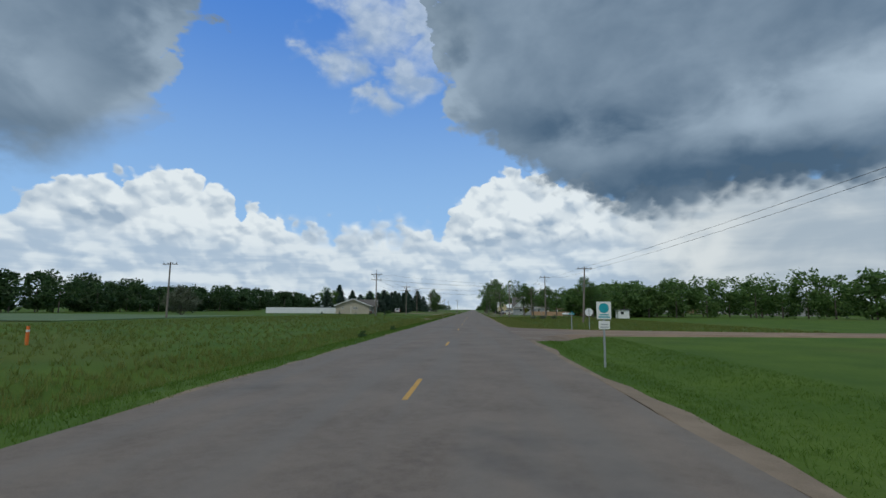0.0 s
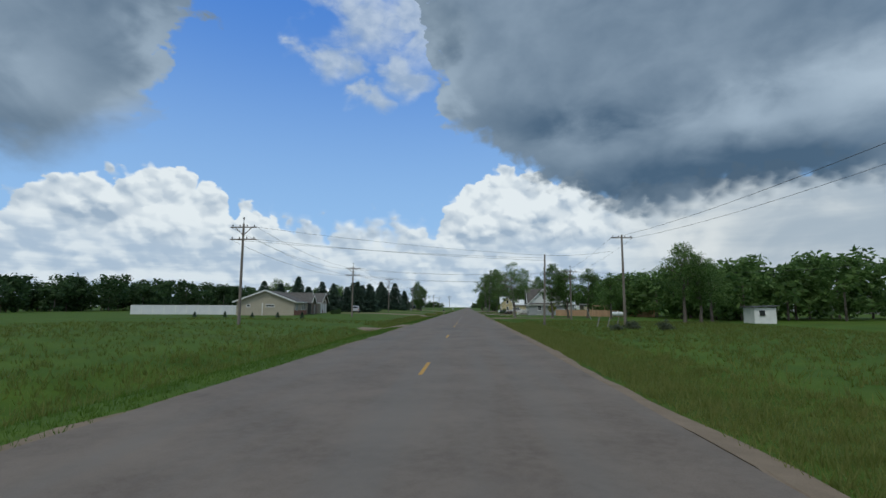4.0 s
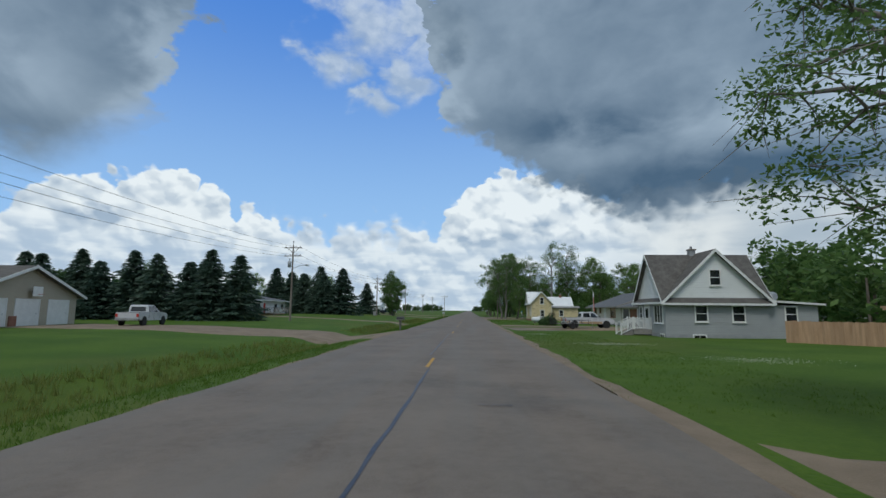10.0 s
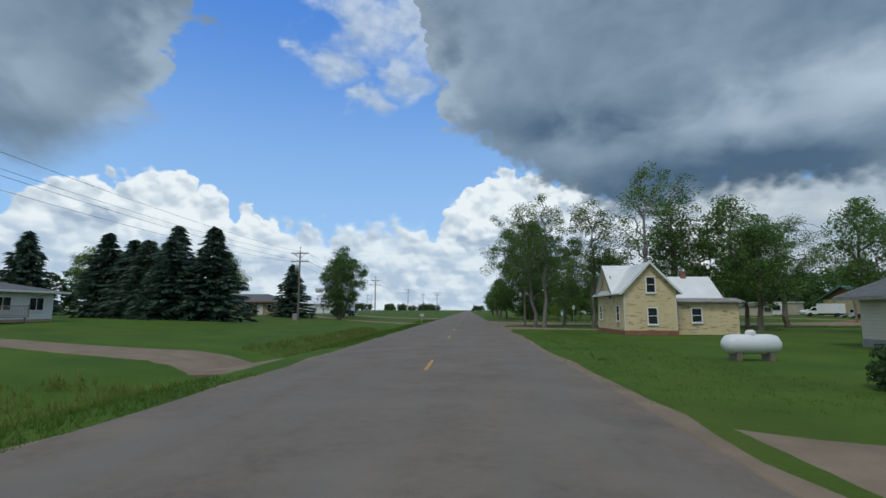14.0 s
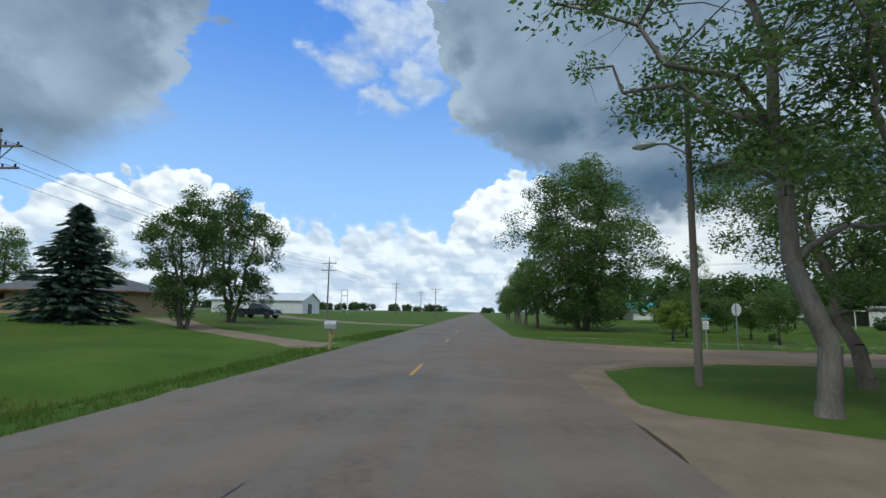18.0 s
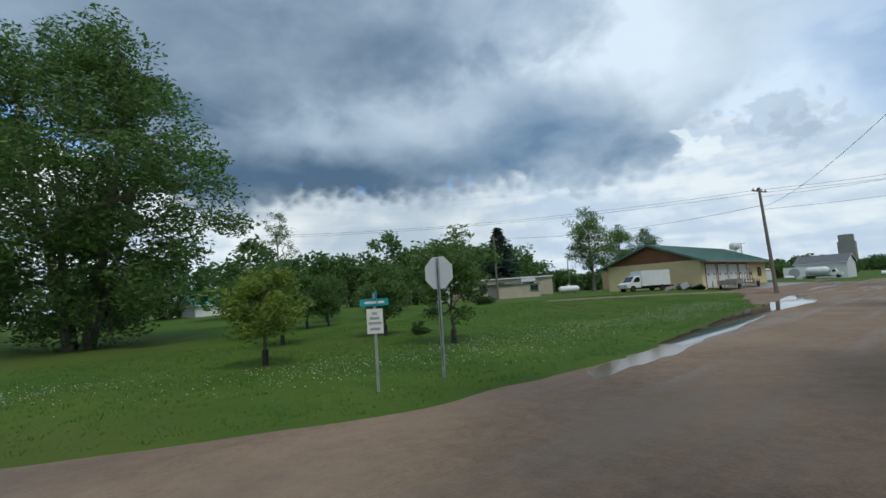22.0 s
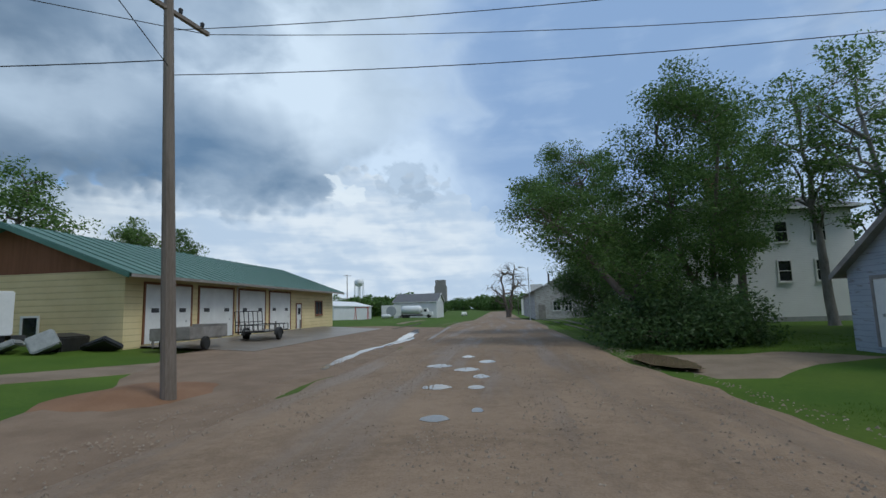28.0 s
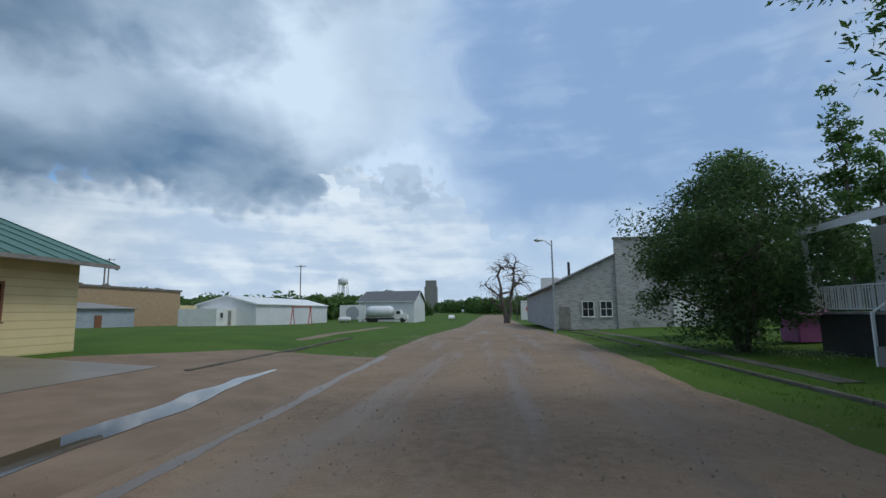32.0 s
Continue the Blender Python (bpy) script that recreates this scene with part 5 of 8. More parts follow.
# beige ranch house, its long side to the main road
def beige_ranch():
    x0, y0 = -44.0, 147.0
    ob = thing("ranch_house", (x0, y0, height(-36, 150)), "beige ranch house with brown shingle roof and white trim", "house")
    turned = pose(x0 + 10.6, y0, height(-36, 150), 0, 0, 9) @ Matrix.Translation((-10.6, 0, 0))
    ob.matrix_world = turned
    gable_body(ob, 0, 10.6, 0, 42, 2.7, 4.7, "y", "beige")
    gable_roof(ob, 0, 10.6, 0, 42, 2.7, 4.7, "y", "shingle", 0.6)
    for u, w in ((2.2, 0.5), (6.2, 1.4)):
        window(ob, "S", u, 1.85, w, 0.35, 0.0, "trim", 3 if w > 1 else 1, 1, name="window")
    part("downpipe", boxm(4.7, 4.85, -0.08, 0, 0, 2.4), M["trim"], ob)
    # brick skirt on the road side
    part("brick_skirt", boxm(10.6, 10.72, 0.4, 14, -0.1, 0.95, bevel=0.01), M["brick"], ob)
    for u in (3.0, 9.0, 11.6):
        window(ob, "E", u, 1.65, 1.2, 1.25, 10.6, "trim", 2, 1)
    # two cross gables over the entrance
    for ya, yb, zr, d in ((11.6, 17.0, 4.0, 1.2), (14.0, 20.0, 4.7, 0.5)):
        g = bmesh.new()
        extrude(g, [(9.0, ya, 2.6), (9.0, yb, 2.6), (9.0, (ya + yb) / 2, zr)], (1.7 + d, 0, 0))
        part("entrance_gable", g, M["beige"], ob)
        for s in (0, 1):
            rb = bmesh.new()
            e, c = (ya - 0.4 if s == 0 else yb + 0.4), (ya + yb) / 2
            ez = 2.6 - 0.4 * (zr - 2.6) / (c - ya)
            extrude(rb, [(6.4, c, zr + 0.02), (6.4, e, ez), (6.4, e, ez + 0.12), (6.4, c, zr + 0.16)], (4.7 + d, 0, 0))
            part("entrance_roof", rb, M["shingle"], ob)
            tb = bmesh.new()
            extrude(tb, [(11.1 + d, c, zr - 0.05), (11.1 + d, e, ez - 0.08), (11.1 + d, e, ez + 0.16), (11.1 + d, c, zr + 0.2)], (0.04, 0, 0))
            part("barge_board", tb, M["trim"], ob)
    # no recess is cut: a black sheet on the wall stands for the porch shade
    part("porch_recess", boxm(10.6, 10.68, 16.2, 20.2, 0.0, 2.3), M["black"], ob)
    for y in (15.6, 20.6):
        part("porch_column", boxm(11.5, 12.0, y, y + 0.5, 0, 2.5, bevel=0.02), M["stone"], ob)
    panel_door(ob, "E", 26.5, 0.95, 2.05, 10.6, "trim", 0.1)
    window(ob, "E", 22.6, 1.5, 2.2, 1.5, 10.6, "trim", 3, 2)
    window(ob, "E", 24.9, 1.6, 0.9, 1.1, 10.6, "trim", 2, 1)
    # garage wing, gable to the road
    gx0, gx1, gy0, gy1 = 6.0, 11.4, 29.0, 42.4
    gable_body(ob, gx0, gx1, gy0, gy1, 2.75, 5.1, "x", "beige")
    gable_roof(ob, gx0 - 2, gx1, gy0, gy1, 2.75, 5.1, "x", "shingle", 0.6)
    for u in (32.0, 35.8, 39.8):
        panel_door(ob, "E", u, 2.7, 2.2, gx1, "white", 0.05, 4, "garage_door")
    part("brick_skirt", boxm(gx1, gx1 + 0.1, 33.8, 34.6, -0.1, 0.9), M["brick"], ob)
    # backboard over a garage door
    hoop = thing("basketball_hoop", (x0 + gx1 + 0.15, y0 + 36.2, height(-36, 150) + 2.6), "white basketball backboard with black edge on the garage gable", "basketball hoop")
    hoop.matrix_world = turned @ Matrix.Translation((gx1 + 0.15, 36.2, 2.6))
    part("backboard", boxm(0.3, 0.36, -0.6, 0.6, 0, 0.85, bevel=0.02), M["white"], hoop)
    bm = bmesh.new()
    for k in range(12):
        a, b = 2 * math.pi * k / 12, 2 * math.pi * (k + 1) / 12
        tube(bm, (0.62 + 0.23 * math.cos(a), 0.23 * math.sin(a), 0.15), (0.62 + 0.23 * math.cos(b), 0.23 * math.sin(b), 0.15), 0.012, n=4)
    part("rim", bm, M["red"], hoop)
    part("bracket", boxm(-0.12, 0.3, -0.05, 0.05, 0.2, 0.5), M["black"], hoop)


beige_ranch()
fence = thing("privacy_fence", (0, 0, 0), "long white vinyl privacy fence beside the beige house", "fence")
for k in range(10):
    xa = -46.0 - k * 2.4
    z = height(xa, 153)
    part("panel", boxm(xa - 2.37, xa - 0.06, 152.9, 152.96, z - 0.1, z + 1.9), M["white_metal"], fence)
    part("post", boxm(xa - 0.06, xa + 0.06, 152.86, 153.0, z - 0.3, z + 2.0), M["white"], fence)


def white_ranch():
    ob = thing("ranch_house", (-62.0, 226.5, height(-45, 240)), "white ranch house with grey hipped roof and wooden deck", "house")
    box_h = 2.75
    part("wall", boxm(0, 21.2, 0, 22.5, -0.4, box_h), M["white_siding"], ob)
    hip_roof(ob, 0, 21.2, 0, 22.5, box_h, 5.2, "shingle_grey", 0.9, 8.0)
    part("foundation", boxm(-0.03, 21.23, -0.03, 22.53, -0.4, 0.3), M["tan_brick"], ob)
    chimney(ob, 9.0, 8.0, 3.8, 6.0, 1.3)
    panel_door(ob, "E", 3.0, 4.8, 2.2, 21.2, "white", 0.1, 4, "garage_door")
    window(ob, "E", 8.4, 1.7, 2.0, 1.1, 21.2, "trim", 2, 1)
    window(ob, "E", 17.2, 1.7, 1.5, 1.1, 21.2, "trim", 2, 1)
    window(ob, "E", 20.6, 1.7, 1.5, 1.1, 21.2, "trim", 2, 1)
    panel_door(ob, "E", 11.4, 0.95, 2.05, 21.2, "red", 0.3, 3)
    window(ob, "S", 18.5, 1.7, 1.3, 1.1, 0.0, "trim", 2, 1)
    deck = thing("deck", (-40.6, 235.6, height(-40, 236)), "weathered grey wooden deck with railings", "deck")
    for k in range(14):
        part("board", boxm(0.02, 2.8, 0.55 * k, 0.55 * k + 0.52, 0.55, 0.62), M["grey_wood"], deck)
    for x, y in ((2.7, 0.1), (2.7, 3.6), (2.7, 7.4), (0.1, 0.1)):
        part("post", boxm(x - 0.06, x + 0.06, y - 0.06, y + 0.06, -0.3, 0.58), M["grey_wood"], deck)
    railing(deck, (2.75, 0.05, 0.6), (2.75, 2.6, 0.6), 0.95, "grey_wood")
    railing(deck, (2.75, 4.2, 0.6), (2.75, 7.6, 0.6), 0.95, "grey_wood")
    railing(deck, (0.1, 0.05, 0.6), (2.75, 0.05, 0.6), 0.95, "grey_wood")


white_ranch()


def grey_house():
    """Storey-and-a-half house: one steep gable to the south, one to the road, a flat-roofed annex behind."""
    x0, y0 = 15.5, 181.6
    ob = thing("house", (x0, y0, height(20, 184)), "grey-sided house with white gables and brown shingle roof", "house")
    w, d = 7.9, 6.3        # x and y size
    part("foundation", boxm(-0.02, w + 0.02, -0.02, d + 0.02, -0.4, 0.28), M["found"], ob)
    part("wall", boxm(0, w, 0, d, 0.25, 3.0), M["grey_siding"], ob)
    g = bmesh.new()
    extrude(g, [(0.0, 0.0, 3.0), (0.0, d, 3.0), (0.0, d / 2, 6.75)], (0.2, 0, 0))
    part("gable", g, M["white_siding"], ob)
    g = bmesh.new()
    extrude(g, [(0.0, 0.0, 3.0), (w, 0.0, 3.0), (w / 2, 0.0, 6.85)], (0, 0.2, 0))
    part("gable", g, M["white_siding"], ob)
    gable_roof(ob, 0.0, w, 0.0, d, 3.0, 6.75, "x", "shingle", 0.35)
    gable_roof(ob, 0.0, w, 0.0, d, 3.0, 6.85, "y", "shingle", 0.35)
    part("belt_trim", boxm(-0.05, w + 0.05, -0.05, 0.0, 2.93, 3.05), M["trim"], ob)
    part("belt_trim", boxm(-0.05, 0.0, 0, d, 2.93, 3.05), M["trim"], ob)
    chimney(ob, 3.7, 3.3, 6.3, 7.3, 0.5, "found")
    window(ob, "W", 1.35, 1.85, 1.7, 1.35, 0.0, "trim", 3, 1)
    panel_door(ob, "W", 3.9, 0.95, 2.0, 0.0, "trim", 0.5, 2)
    part("door_light", boxm(-0.075, -0.05, 3.62, 4.18, 1.5, 2.3), M["glass"], ob)
    window(ob, "W", 5.4, 1.85, 0.6, 1.1, 0.0, "trim", 1, 2)
    for u in (2.75, 5.6):
        window(ob, "S", u, 1.9, 0.85, 1.15, 0.0, "trim", 1, 2)
    window(ob, "S", w / 2, 4.75, 0.75, 1.15, 0.0, "white", 1, 2)
    window(ob, "S", 2.55, 0.02, 0.9, 0.35, 0.0, "trim", 2, 1, sill=False)
    window(ob, "W", 0.7, 0.06, 0.7, 0.3, 0.0, "trim", 2, 1, sill=False)
    # lower annex at the east end
    part("annex", boxm(w, w + 3.8, 0.15, d, -0.4, 2.6), M["grey_siding"], ob)
    rb = bmesh.new()
    extrude(rb, [(w - 0.1, -0.2, 2.85), (w + 4.2, -0.2, 2.6), (w + 4.2, -0.2, 2.74), (w - 0.1, -0.2, 3.0)], (0, d + 0.5, 0))
    part("annex_roof", rb, M["white"], ob)
    window(ob, "S", w + 1.75, 1.9, 0.8, 1.1, 0.15, "trim", 1, 2)
    dish = part("satellite_dish", lathe(bmesh.new(), [(0.0, 0.02), (0.02, 0.2), (0.09, 0.38), (0.11, 0.38)], "y", (w + 0.8, 0.6, 3.3), 16), M["galv"], ob)
    part("dish_arm", tubem((w + 0.8, 0.6, 3.3), (w + 0.8, 1.0, 2.7), 0.03, n=6), M["galv"], dish)
    # front porch with its steps to the road side
    porch = thing("porch", (x0, y0 + 3.0, height(14, 185)), "small white railed porch with steps", "porch")
    part("platform", boxm(-1.5, -0.02, 0.0, 1.9, 0.1, 0.52), M["grey_wood"], porch)
    for k in range(3):
        part("step", boxm(-1.5 - 0.3 * (k + 1), -1.5 - 0.3 * k, 0.25, 1.65, -0.3, 0.38 - 0.13 * k), M["grey_wood"], porch)
    railing(porch, (-1.45, 0.03, 0.5), (-0.05, 0.03, 0.5))
    railing(porch, (-1.45, 1.87, 0.5), (-0.05, 1.87, 0.5))
    railing(porch, (-2.5, 0.2, 0.0), (-1.5, 0.2, 0.5), 0.95)
    railing(porch, (-2.5, 1.7, 0.0), (-1.5, 1.7, 0.5), 0.95)


grey_house()
pergola = thing("pergola", (30.4, 176.6, height(30, 177)), "reddish wooden pergola roof beside the grey house", "pergola")
for px0 in (0.0, 3.6):
    for py0 in (0.0, 2.6):
        part("post", boxm(px0 - 0.06, px0 + 0.06, py0 - 0.06, py0 + 0.06, -0.3, 2.25), M["cedar"], pergola)
for py0 in (0.0, 2.6):
    part("beam", boxm(-0.4, 4.0, py0 - 0.05, py0 + 0.05, 2.25, 2.43), M["cedar"], pergola)
for k in range(7):
    part("rafter", boxm(-0.25 + 0.65 * k, -0.19 + 0.65 * k, -0.4, 3.0, 2.43, 2.56), M["cedar"], pergola)
cedar = thing("board_fence", (0, 0, 0), "reddish cedar board fence behind the lawn", "fence")
board_me = bm_mesh("board", boxm(-0.07, 0.07, -0.012, 0.012, -0.2, 1.45), M["cedar"])
for k in range(170):
    t = k / 169
    x, y = 21.5 + 18.0 * t, 176.5 - 15.5 * t
    b = new("board", board_me)
    b.parent = cedar
    b.matrix_local = pose(x, y, height(x, y) + 0.03 * rnd.uniform(-1, 1), 0, 0, -41 + rnd.uniform(-2, 2))


def aerial_rods():
    bm = bmesh.new()
    tube(bm, (1.5, 4.2, 8.0), (2.7, 5.6, 8.1), 0.02, n=4)
    for k in range(7):
        c = Vector((1.5 + 0.2 * k, 4.2 + 0.233 * k, 8.0 + 0.016 * k))
        v = Vector((0.6, -0.5, 0.0)) * (1.0 - 0.07 * k)
        tube(bm, c - v, c + v, 0.012, n=4)
    return bm


def yellow_house():
    """Old storey-and-a-half farmhouse with flaking yellow boards and a white metal roof."""
    x0, y0 = 12.75, 243.8
    ob = thing("farmhouse", (x0, y0, -0.1), "old yellow farmhouse with peeling siding and white metal roof", "house")
    w, d, e = 4.2, 8.1, 3.75
    part("foundation", boxm(-0.05, w + 0.05, -0.05, d + 0.05, -0.5, 0.42), M["brick"], ob)
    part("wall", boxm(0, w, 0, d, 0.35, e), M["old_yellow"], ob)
    for y in (0.0, d - 0.15):
        g = bmesh.new()
        extrude(g, [(0.0, y, e), (w, y, e), (w / 2, y, 5.95)], (0, 0.15, 0))
        part("gable", g, M["old_yellow"], ob)
    gable_roof(ob, 0.0, w, 0.0, d, e, 5.95, "y", "white_roof", 0.35, 0.1)
    # steep wall gable to the road
    ya, yb, zc = 2.45, 7.3, 6.05
    yc = (ya + yb) / 2
    g = bmesh.new()
    extrude(g, [(0.0, ya, e), (0.0, yb, e), (0.0, yc, zc)], (0.15, 0, 0))
    part("gable", g, M["old_yellow"], ob)
    for s in (-1, 1):
        ye = (ya if s < 0 else yb) + s * 0.3
        k = (zc - e) / (yc - ya)
        rb = bmesh.new()
        extrude(rb, [(-0.4, yc, zc), (-0.4, ye, e - 0.3 * k), (-0.4, ye, e - 0.3 * k + 0.1), (-0.4, yc, zc + 0.12)], (w / 2 + 0.4, 0, 0))
        part("roof", rb, M["white_roof"], ob)
        tb = bmesh.new()
        extrude(tb, [(-0.43, yc, zc - 0.14), (-0.43, ye, e - 0.3 * k - 0.14), (-0.43, ye, e - 0.3 * k + 0.1), (-0.43, yc, zc + 0.12)], (0.04, 0, 0))
        part("barge_board", tb, M["grey_wood"], ob)
    part("boarded_window", boxm(-0.05, 0.0, 3.45, 4.2, 3.1, 5.1), M["grey_wood"], ob)
    for x, y in ((-0.02, -0.02), (w - 0.08, -0.02), (-0.02, d - 0.08)):
        part("corner_board", boxm(x, x + 0.1, y, y + 0.1, 0.4, e), M["pale_siding"], ob)
    window(ob, "S", 2.2, 4.15, 0.65, 1.2, 0.0, "trim", 1, 2)
    window(ob, "S", 2.25, 1.6, 0.7, 1.25, 0.0, "trim", 1, 2)
    window(ob, "W", 1.65, 1.8, 0.75, 1.2, 0.0, "trim", 1, 2)
    window(ob, "W", 7.0, 1.85, 0.7, 1.2, 0.0, "trim", 1, 2)
    # low kitchen wing with a lean-to front
    part("kitchen_wing", boxm(w, w + 5.6, 1.3, 7.4, -0.4, 2.75), M["old_yellow"], ob)
    gable_body(ob, w, w + 4.6, 2.0, 7.4, 2.75, 5.0, "x", "old_yellow")
    gable_roof(ob, w, w + 4.6, 2.0, 7.4, 2.75, 5.0, "x", "white_roof", 0.3, 0.1)
    rb = bmesh.new()
    extrude(rb, [(w, 0.9, 2.72), (w, 2.4, 3.05), (w, 2.4, 3.13), (w, 0.9, 2.8)], (6.0, 0, 0))
    part("lean_roof", rb, M["shingle_old"], ob)
    window(ob, "S", 6.35, 1.65, 0.75, 1.1, 1.3, "trim", 1, 2)
    chimney(ob, w + 2.6, 4.7, 4.7, 5.5, 0.45)
    # old rooftop aerial
    mast = part("aerial", tubem((2.1, 4.9, 5.9), (2.1, 4.9, 8.2), 0.025, n=6), M["galv"], ob)
    part("elements", aerial_rods(), M["galv"], mast)


yellow_house()


def pale_house():
    ob = thing("bungalow", (22.0, 214.6, 0.1), "pale cream bungalow with grey gabled roof and brick step", "house")
    part("foundation", boxm(-0.03, 12.03, -0.03, 17.03, -0.4, 0.3), M["found"], ob)
    gable_body(ob, 0, 12, 0, 17, 2.75, 4.9, "y", "pale_siding", 0.3)
    gable_roof(ob, 0, 12, 0, 17, 2.75, 4.9, "y", "shingle_grey", 0.8, 0.16, "grey_wood")
    window(ob, "W", 3.8, 1.75, 2.3, 1.35, 0.0, "brown_board", 3, 1)
    window(ob, "W", 11.0, 2.05, 0.75, 0.7, 0.0, "brown_board", 1, 1)
    window(ob, "W", 14.1, 1.95, 0.9, 1.0, 0.0, "brown_board", 1, 1)
    panel_door(ob, "W", 8.3, 1.0, 2.05, 0.0, "white", 0.4, 3)
    for k in range(3):
        part("step", boxm(-0.5 - 0.35 * (k + 1), -0.5 - 0.35 * k, 7.4, 9.4, -0.3, 0.4 - 0.13 * k), M["brick"], ob)
    part("step", boxm(-0.5, 0, 7.4, 9.4, -0.3, 0.45), M["brick"], ob)
    g = thing("garage", (22.0, 205.6, 0.1), "cream attached garage with an open bay and a brown door", "garage")
    gable_body(g, 0, 10, 0, 8.4, 2.6, 4.2, "y", "pale_siding")
    gable_roof(g, 0, 10, 0, 8.4, 2.6, 4.2, "y", "shingle_grey", 0.6, 0.16, "grey_wood")
    # bay isn't hollow: its dark interior is a black sheet on the wall
    part("open_bay", boxm(-0.05, 0.02, 5.4, 7.7, 0.0, 2.2), M["black"], g)
    panel_door(g, "W", 3.4, 2.9, 2.2, 0.0, "brown_board", 0.0, 4, "garage_door", frame_mat="white")
    window(g, "S", 3.0, 1.6, 1.1, 0.7, 0.0, "brown_board", 1, 1)


pale_house()


def tan_house():
    ob = thing("ranch_house", (-58.0, 304.0, 0.9), "low tan brick ranch house with grey hipped roof", "house")
    part("wall", boxm(0, 18, 0, 9.5, -0.5, 2.7), M["tan_brick"], ob)
    hip_roof(ob, 0, 18, 0, 9.5, 2.6, 4.5, "shingle_grey", 0.8, 5.0, "brown_board")
    for u in (2.4, 6.6):
        window(ob, "S", u, 1.9, 1.4, 0.6, 0.0, "brown_board", 2, 1)
    window(ob, "S", 11.5, 1.5, 2.2, 1.3, 0.0, "trim", 3, 1)
    panel_door(ob, "S", 14.2, 0.95, 2.05, 0.0, "trim", 0.0, 3)
    window(ob, "S", 16.2, 1.5, 0.9, 1.2, 0.0, "trim", 1, 2)
    for x in (10.2, 13.2, 17.8):
        part("porch_column", boxm(x - 0.15, x + 0.15, -0.75, -0.45, -0.4, 2.6), M["stone"], ob)
    sh = thing("machine_shed", (-62.0, 362.0, 0.5), "long white metal machine shed with a dark open door", "shed")
    gable_body(sh, 0, 22, 0, 12, 3.4, 5.2, "x", "white_metal")
    gable_roof(sh, 0, 22, 0, 12, 3.4, 5.2, "x", "white_roof", 0.3, 0.1)
    # black sheet over the closed gable end imitates the unlit doorway
    part("open_door", boxm(22.0, 22.05, 3.6, 6.2, -0.3, 2.6), M["black"], sh)


tan_house()


def repair_garage():
    """Long cream garage with a green metal roof and four overhead doors."""
    x0, y0 = 72.6, 295.1
    z = 0.72
    ob = thing("repair_garage", (x0, y0, z), "cream boarded garage with green metal roof and four white doors", "garage building")
    L, D, E, R = 28.6, 12.2, 3.55, 5.9
    box_y1 = D
    bm = boxm(0, L, 0, box_y1, -0.6, E)
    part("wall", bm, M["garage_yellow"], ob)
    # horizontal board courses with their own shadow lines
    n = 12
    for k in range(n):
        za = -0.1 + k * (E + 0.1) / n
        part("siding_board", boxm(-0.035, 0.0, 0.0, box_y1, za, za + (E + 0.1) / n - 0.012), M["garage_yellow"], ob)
    for s in (0, L - 0.15):
        g = bmesh.new()
        extrude(g, [(s - (0.04 if s == 0 else -0.04), 0, E), (s - (0.04 if s == 0 else -0.04), D, E), (s - (0.04 if s == 0 else -0.04), D / 2, R)], (0.15, 0, 0))
        part("gable", g, M["brown_board"], ob)
    gable_roof(ob, 0, L, 0, D, E, R, "x", "green_roof", 0.9, 0.12, "green_roof")
    ribs = bmesh.new()
    k = (R - E) / (D / 2)
    for i in range(34):
        x = -0.8 + i * (L + 1.6) / 33
        extrude(ribs, [(x, -0.9, E - k * 0.9 + 0.125), (x, D / 2, R + 0.145), (x, D / 2, R + 0.18), (x, -0.9, E - k * 0.9 + 0.16)], (0.05, 0, 0))
    part("roof_ribs", ribs, M["green_roof"], ob)
    for u in (3.1, 7.5, 11.9, 16.3):
        panel_door(ob, "S", u, 3.6, 2.95, 0.0, "white", 0.0, 5, "overhead_door", True, "brown_board")
    panel_door(ob, "S", 19.9, 0.95, 2.05, 0.0, "white", 0.0, 2, frame_mat="brown_board")
    part("door_light", boxm(19.68, 20.12, -0.09, -0.06, 1.2, 1.75), M["glass"], ob)
    for u in (1.0, 5.2, 9.6, 14.0, 18.5):
        part("bollard", tubem((u, -0.75, -0.7), (u, -0.75, 0.75), 0.06, n=8), M["grey_wood"], ob)
    window(ob, "S", 24.6, 1.75, 1.7, 1.2, 0.0, "brown_board", 2, 1)
    window(ob, "W", 4.8, 0.9, 0.8, 1.1, -0.035, "trim", 1, 1)
    part("downpipe", tubem((9.7, -0.1, 3.1), (9.7, -0.1, 0.1), 0.05, n=8), M["trim"], ob)
    part("downpipe", tubem((9.7, -0.1, 3.1), (9.7, -0.85, 3.2), 0.05, n=8), M["trim"], ob)
    part("downpipe", tubem((14.1, -0.1, 3.1), (14.1, -0.85, 3.2), 0.05, n=8), M["trim"], ob)
    part("gutter", boxm(-0.9, L + 0.9, -1.02, -0.9, E - k * 0.9 - 0.05, E - k * 0.9 + 0.1), M["grey_wood"], ob)


repair_garage()


def rafter_ends(y0, y1, n):
    bm = bmesh.new()
    for k in range(n):
        y = y0 + (y1 - y0) * k / (n - 1)
        box(bm, -0.3, 0.0, y - 0.03, y + 0.03, 2.26, 2.40)
    return bm


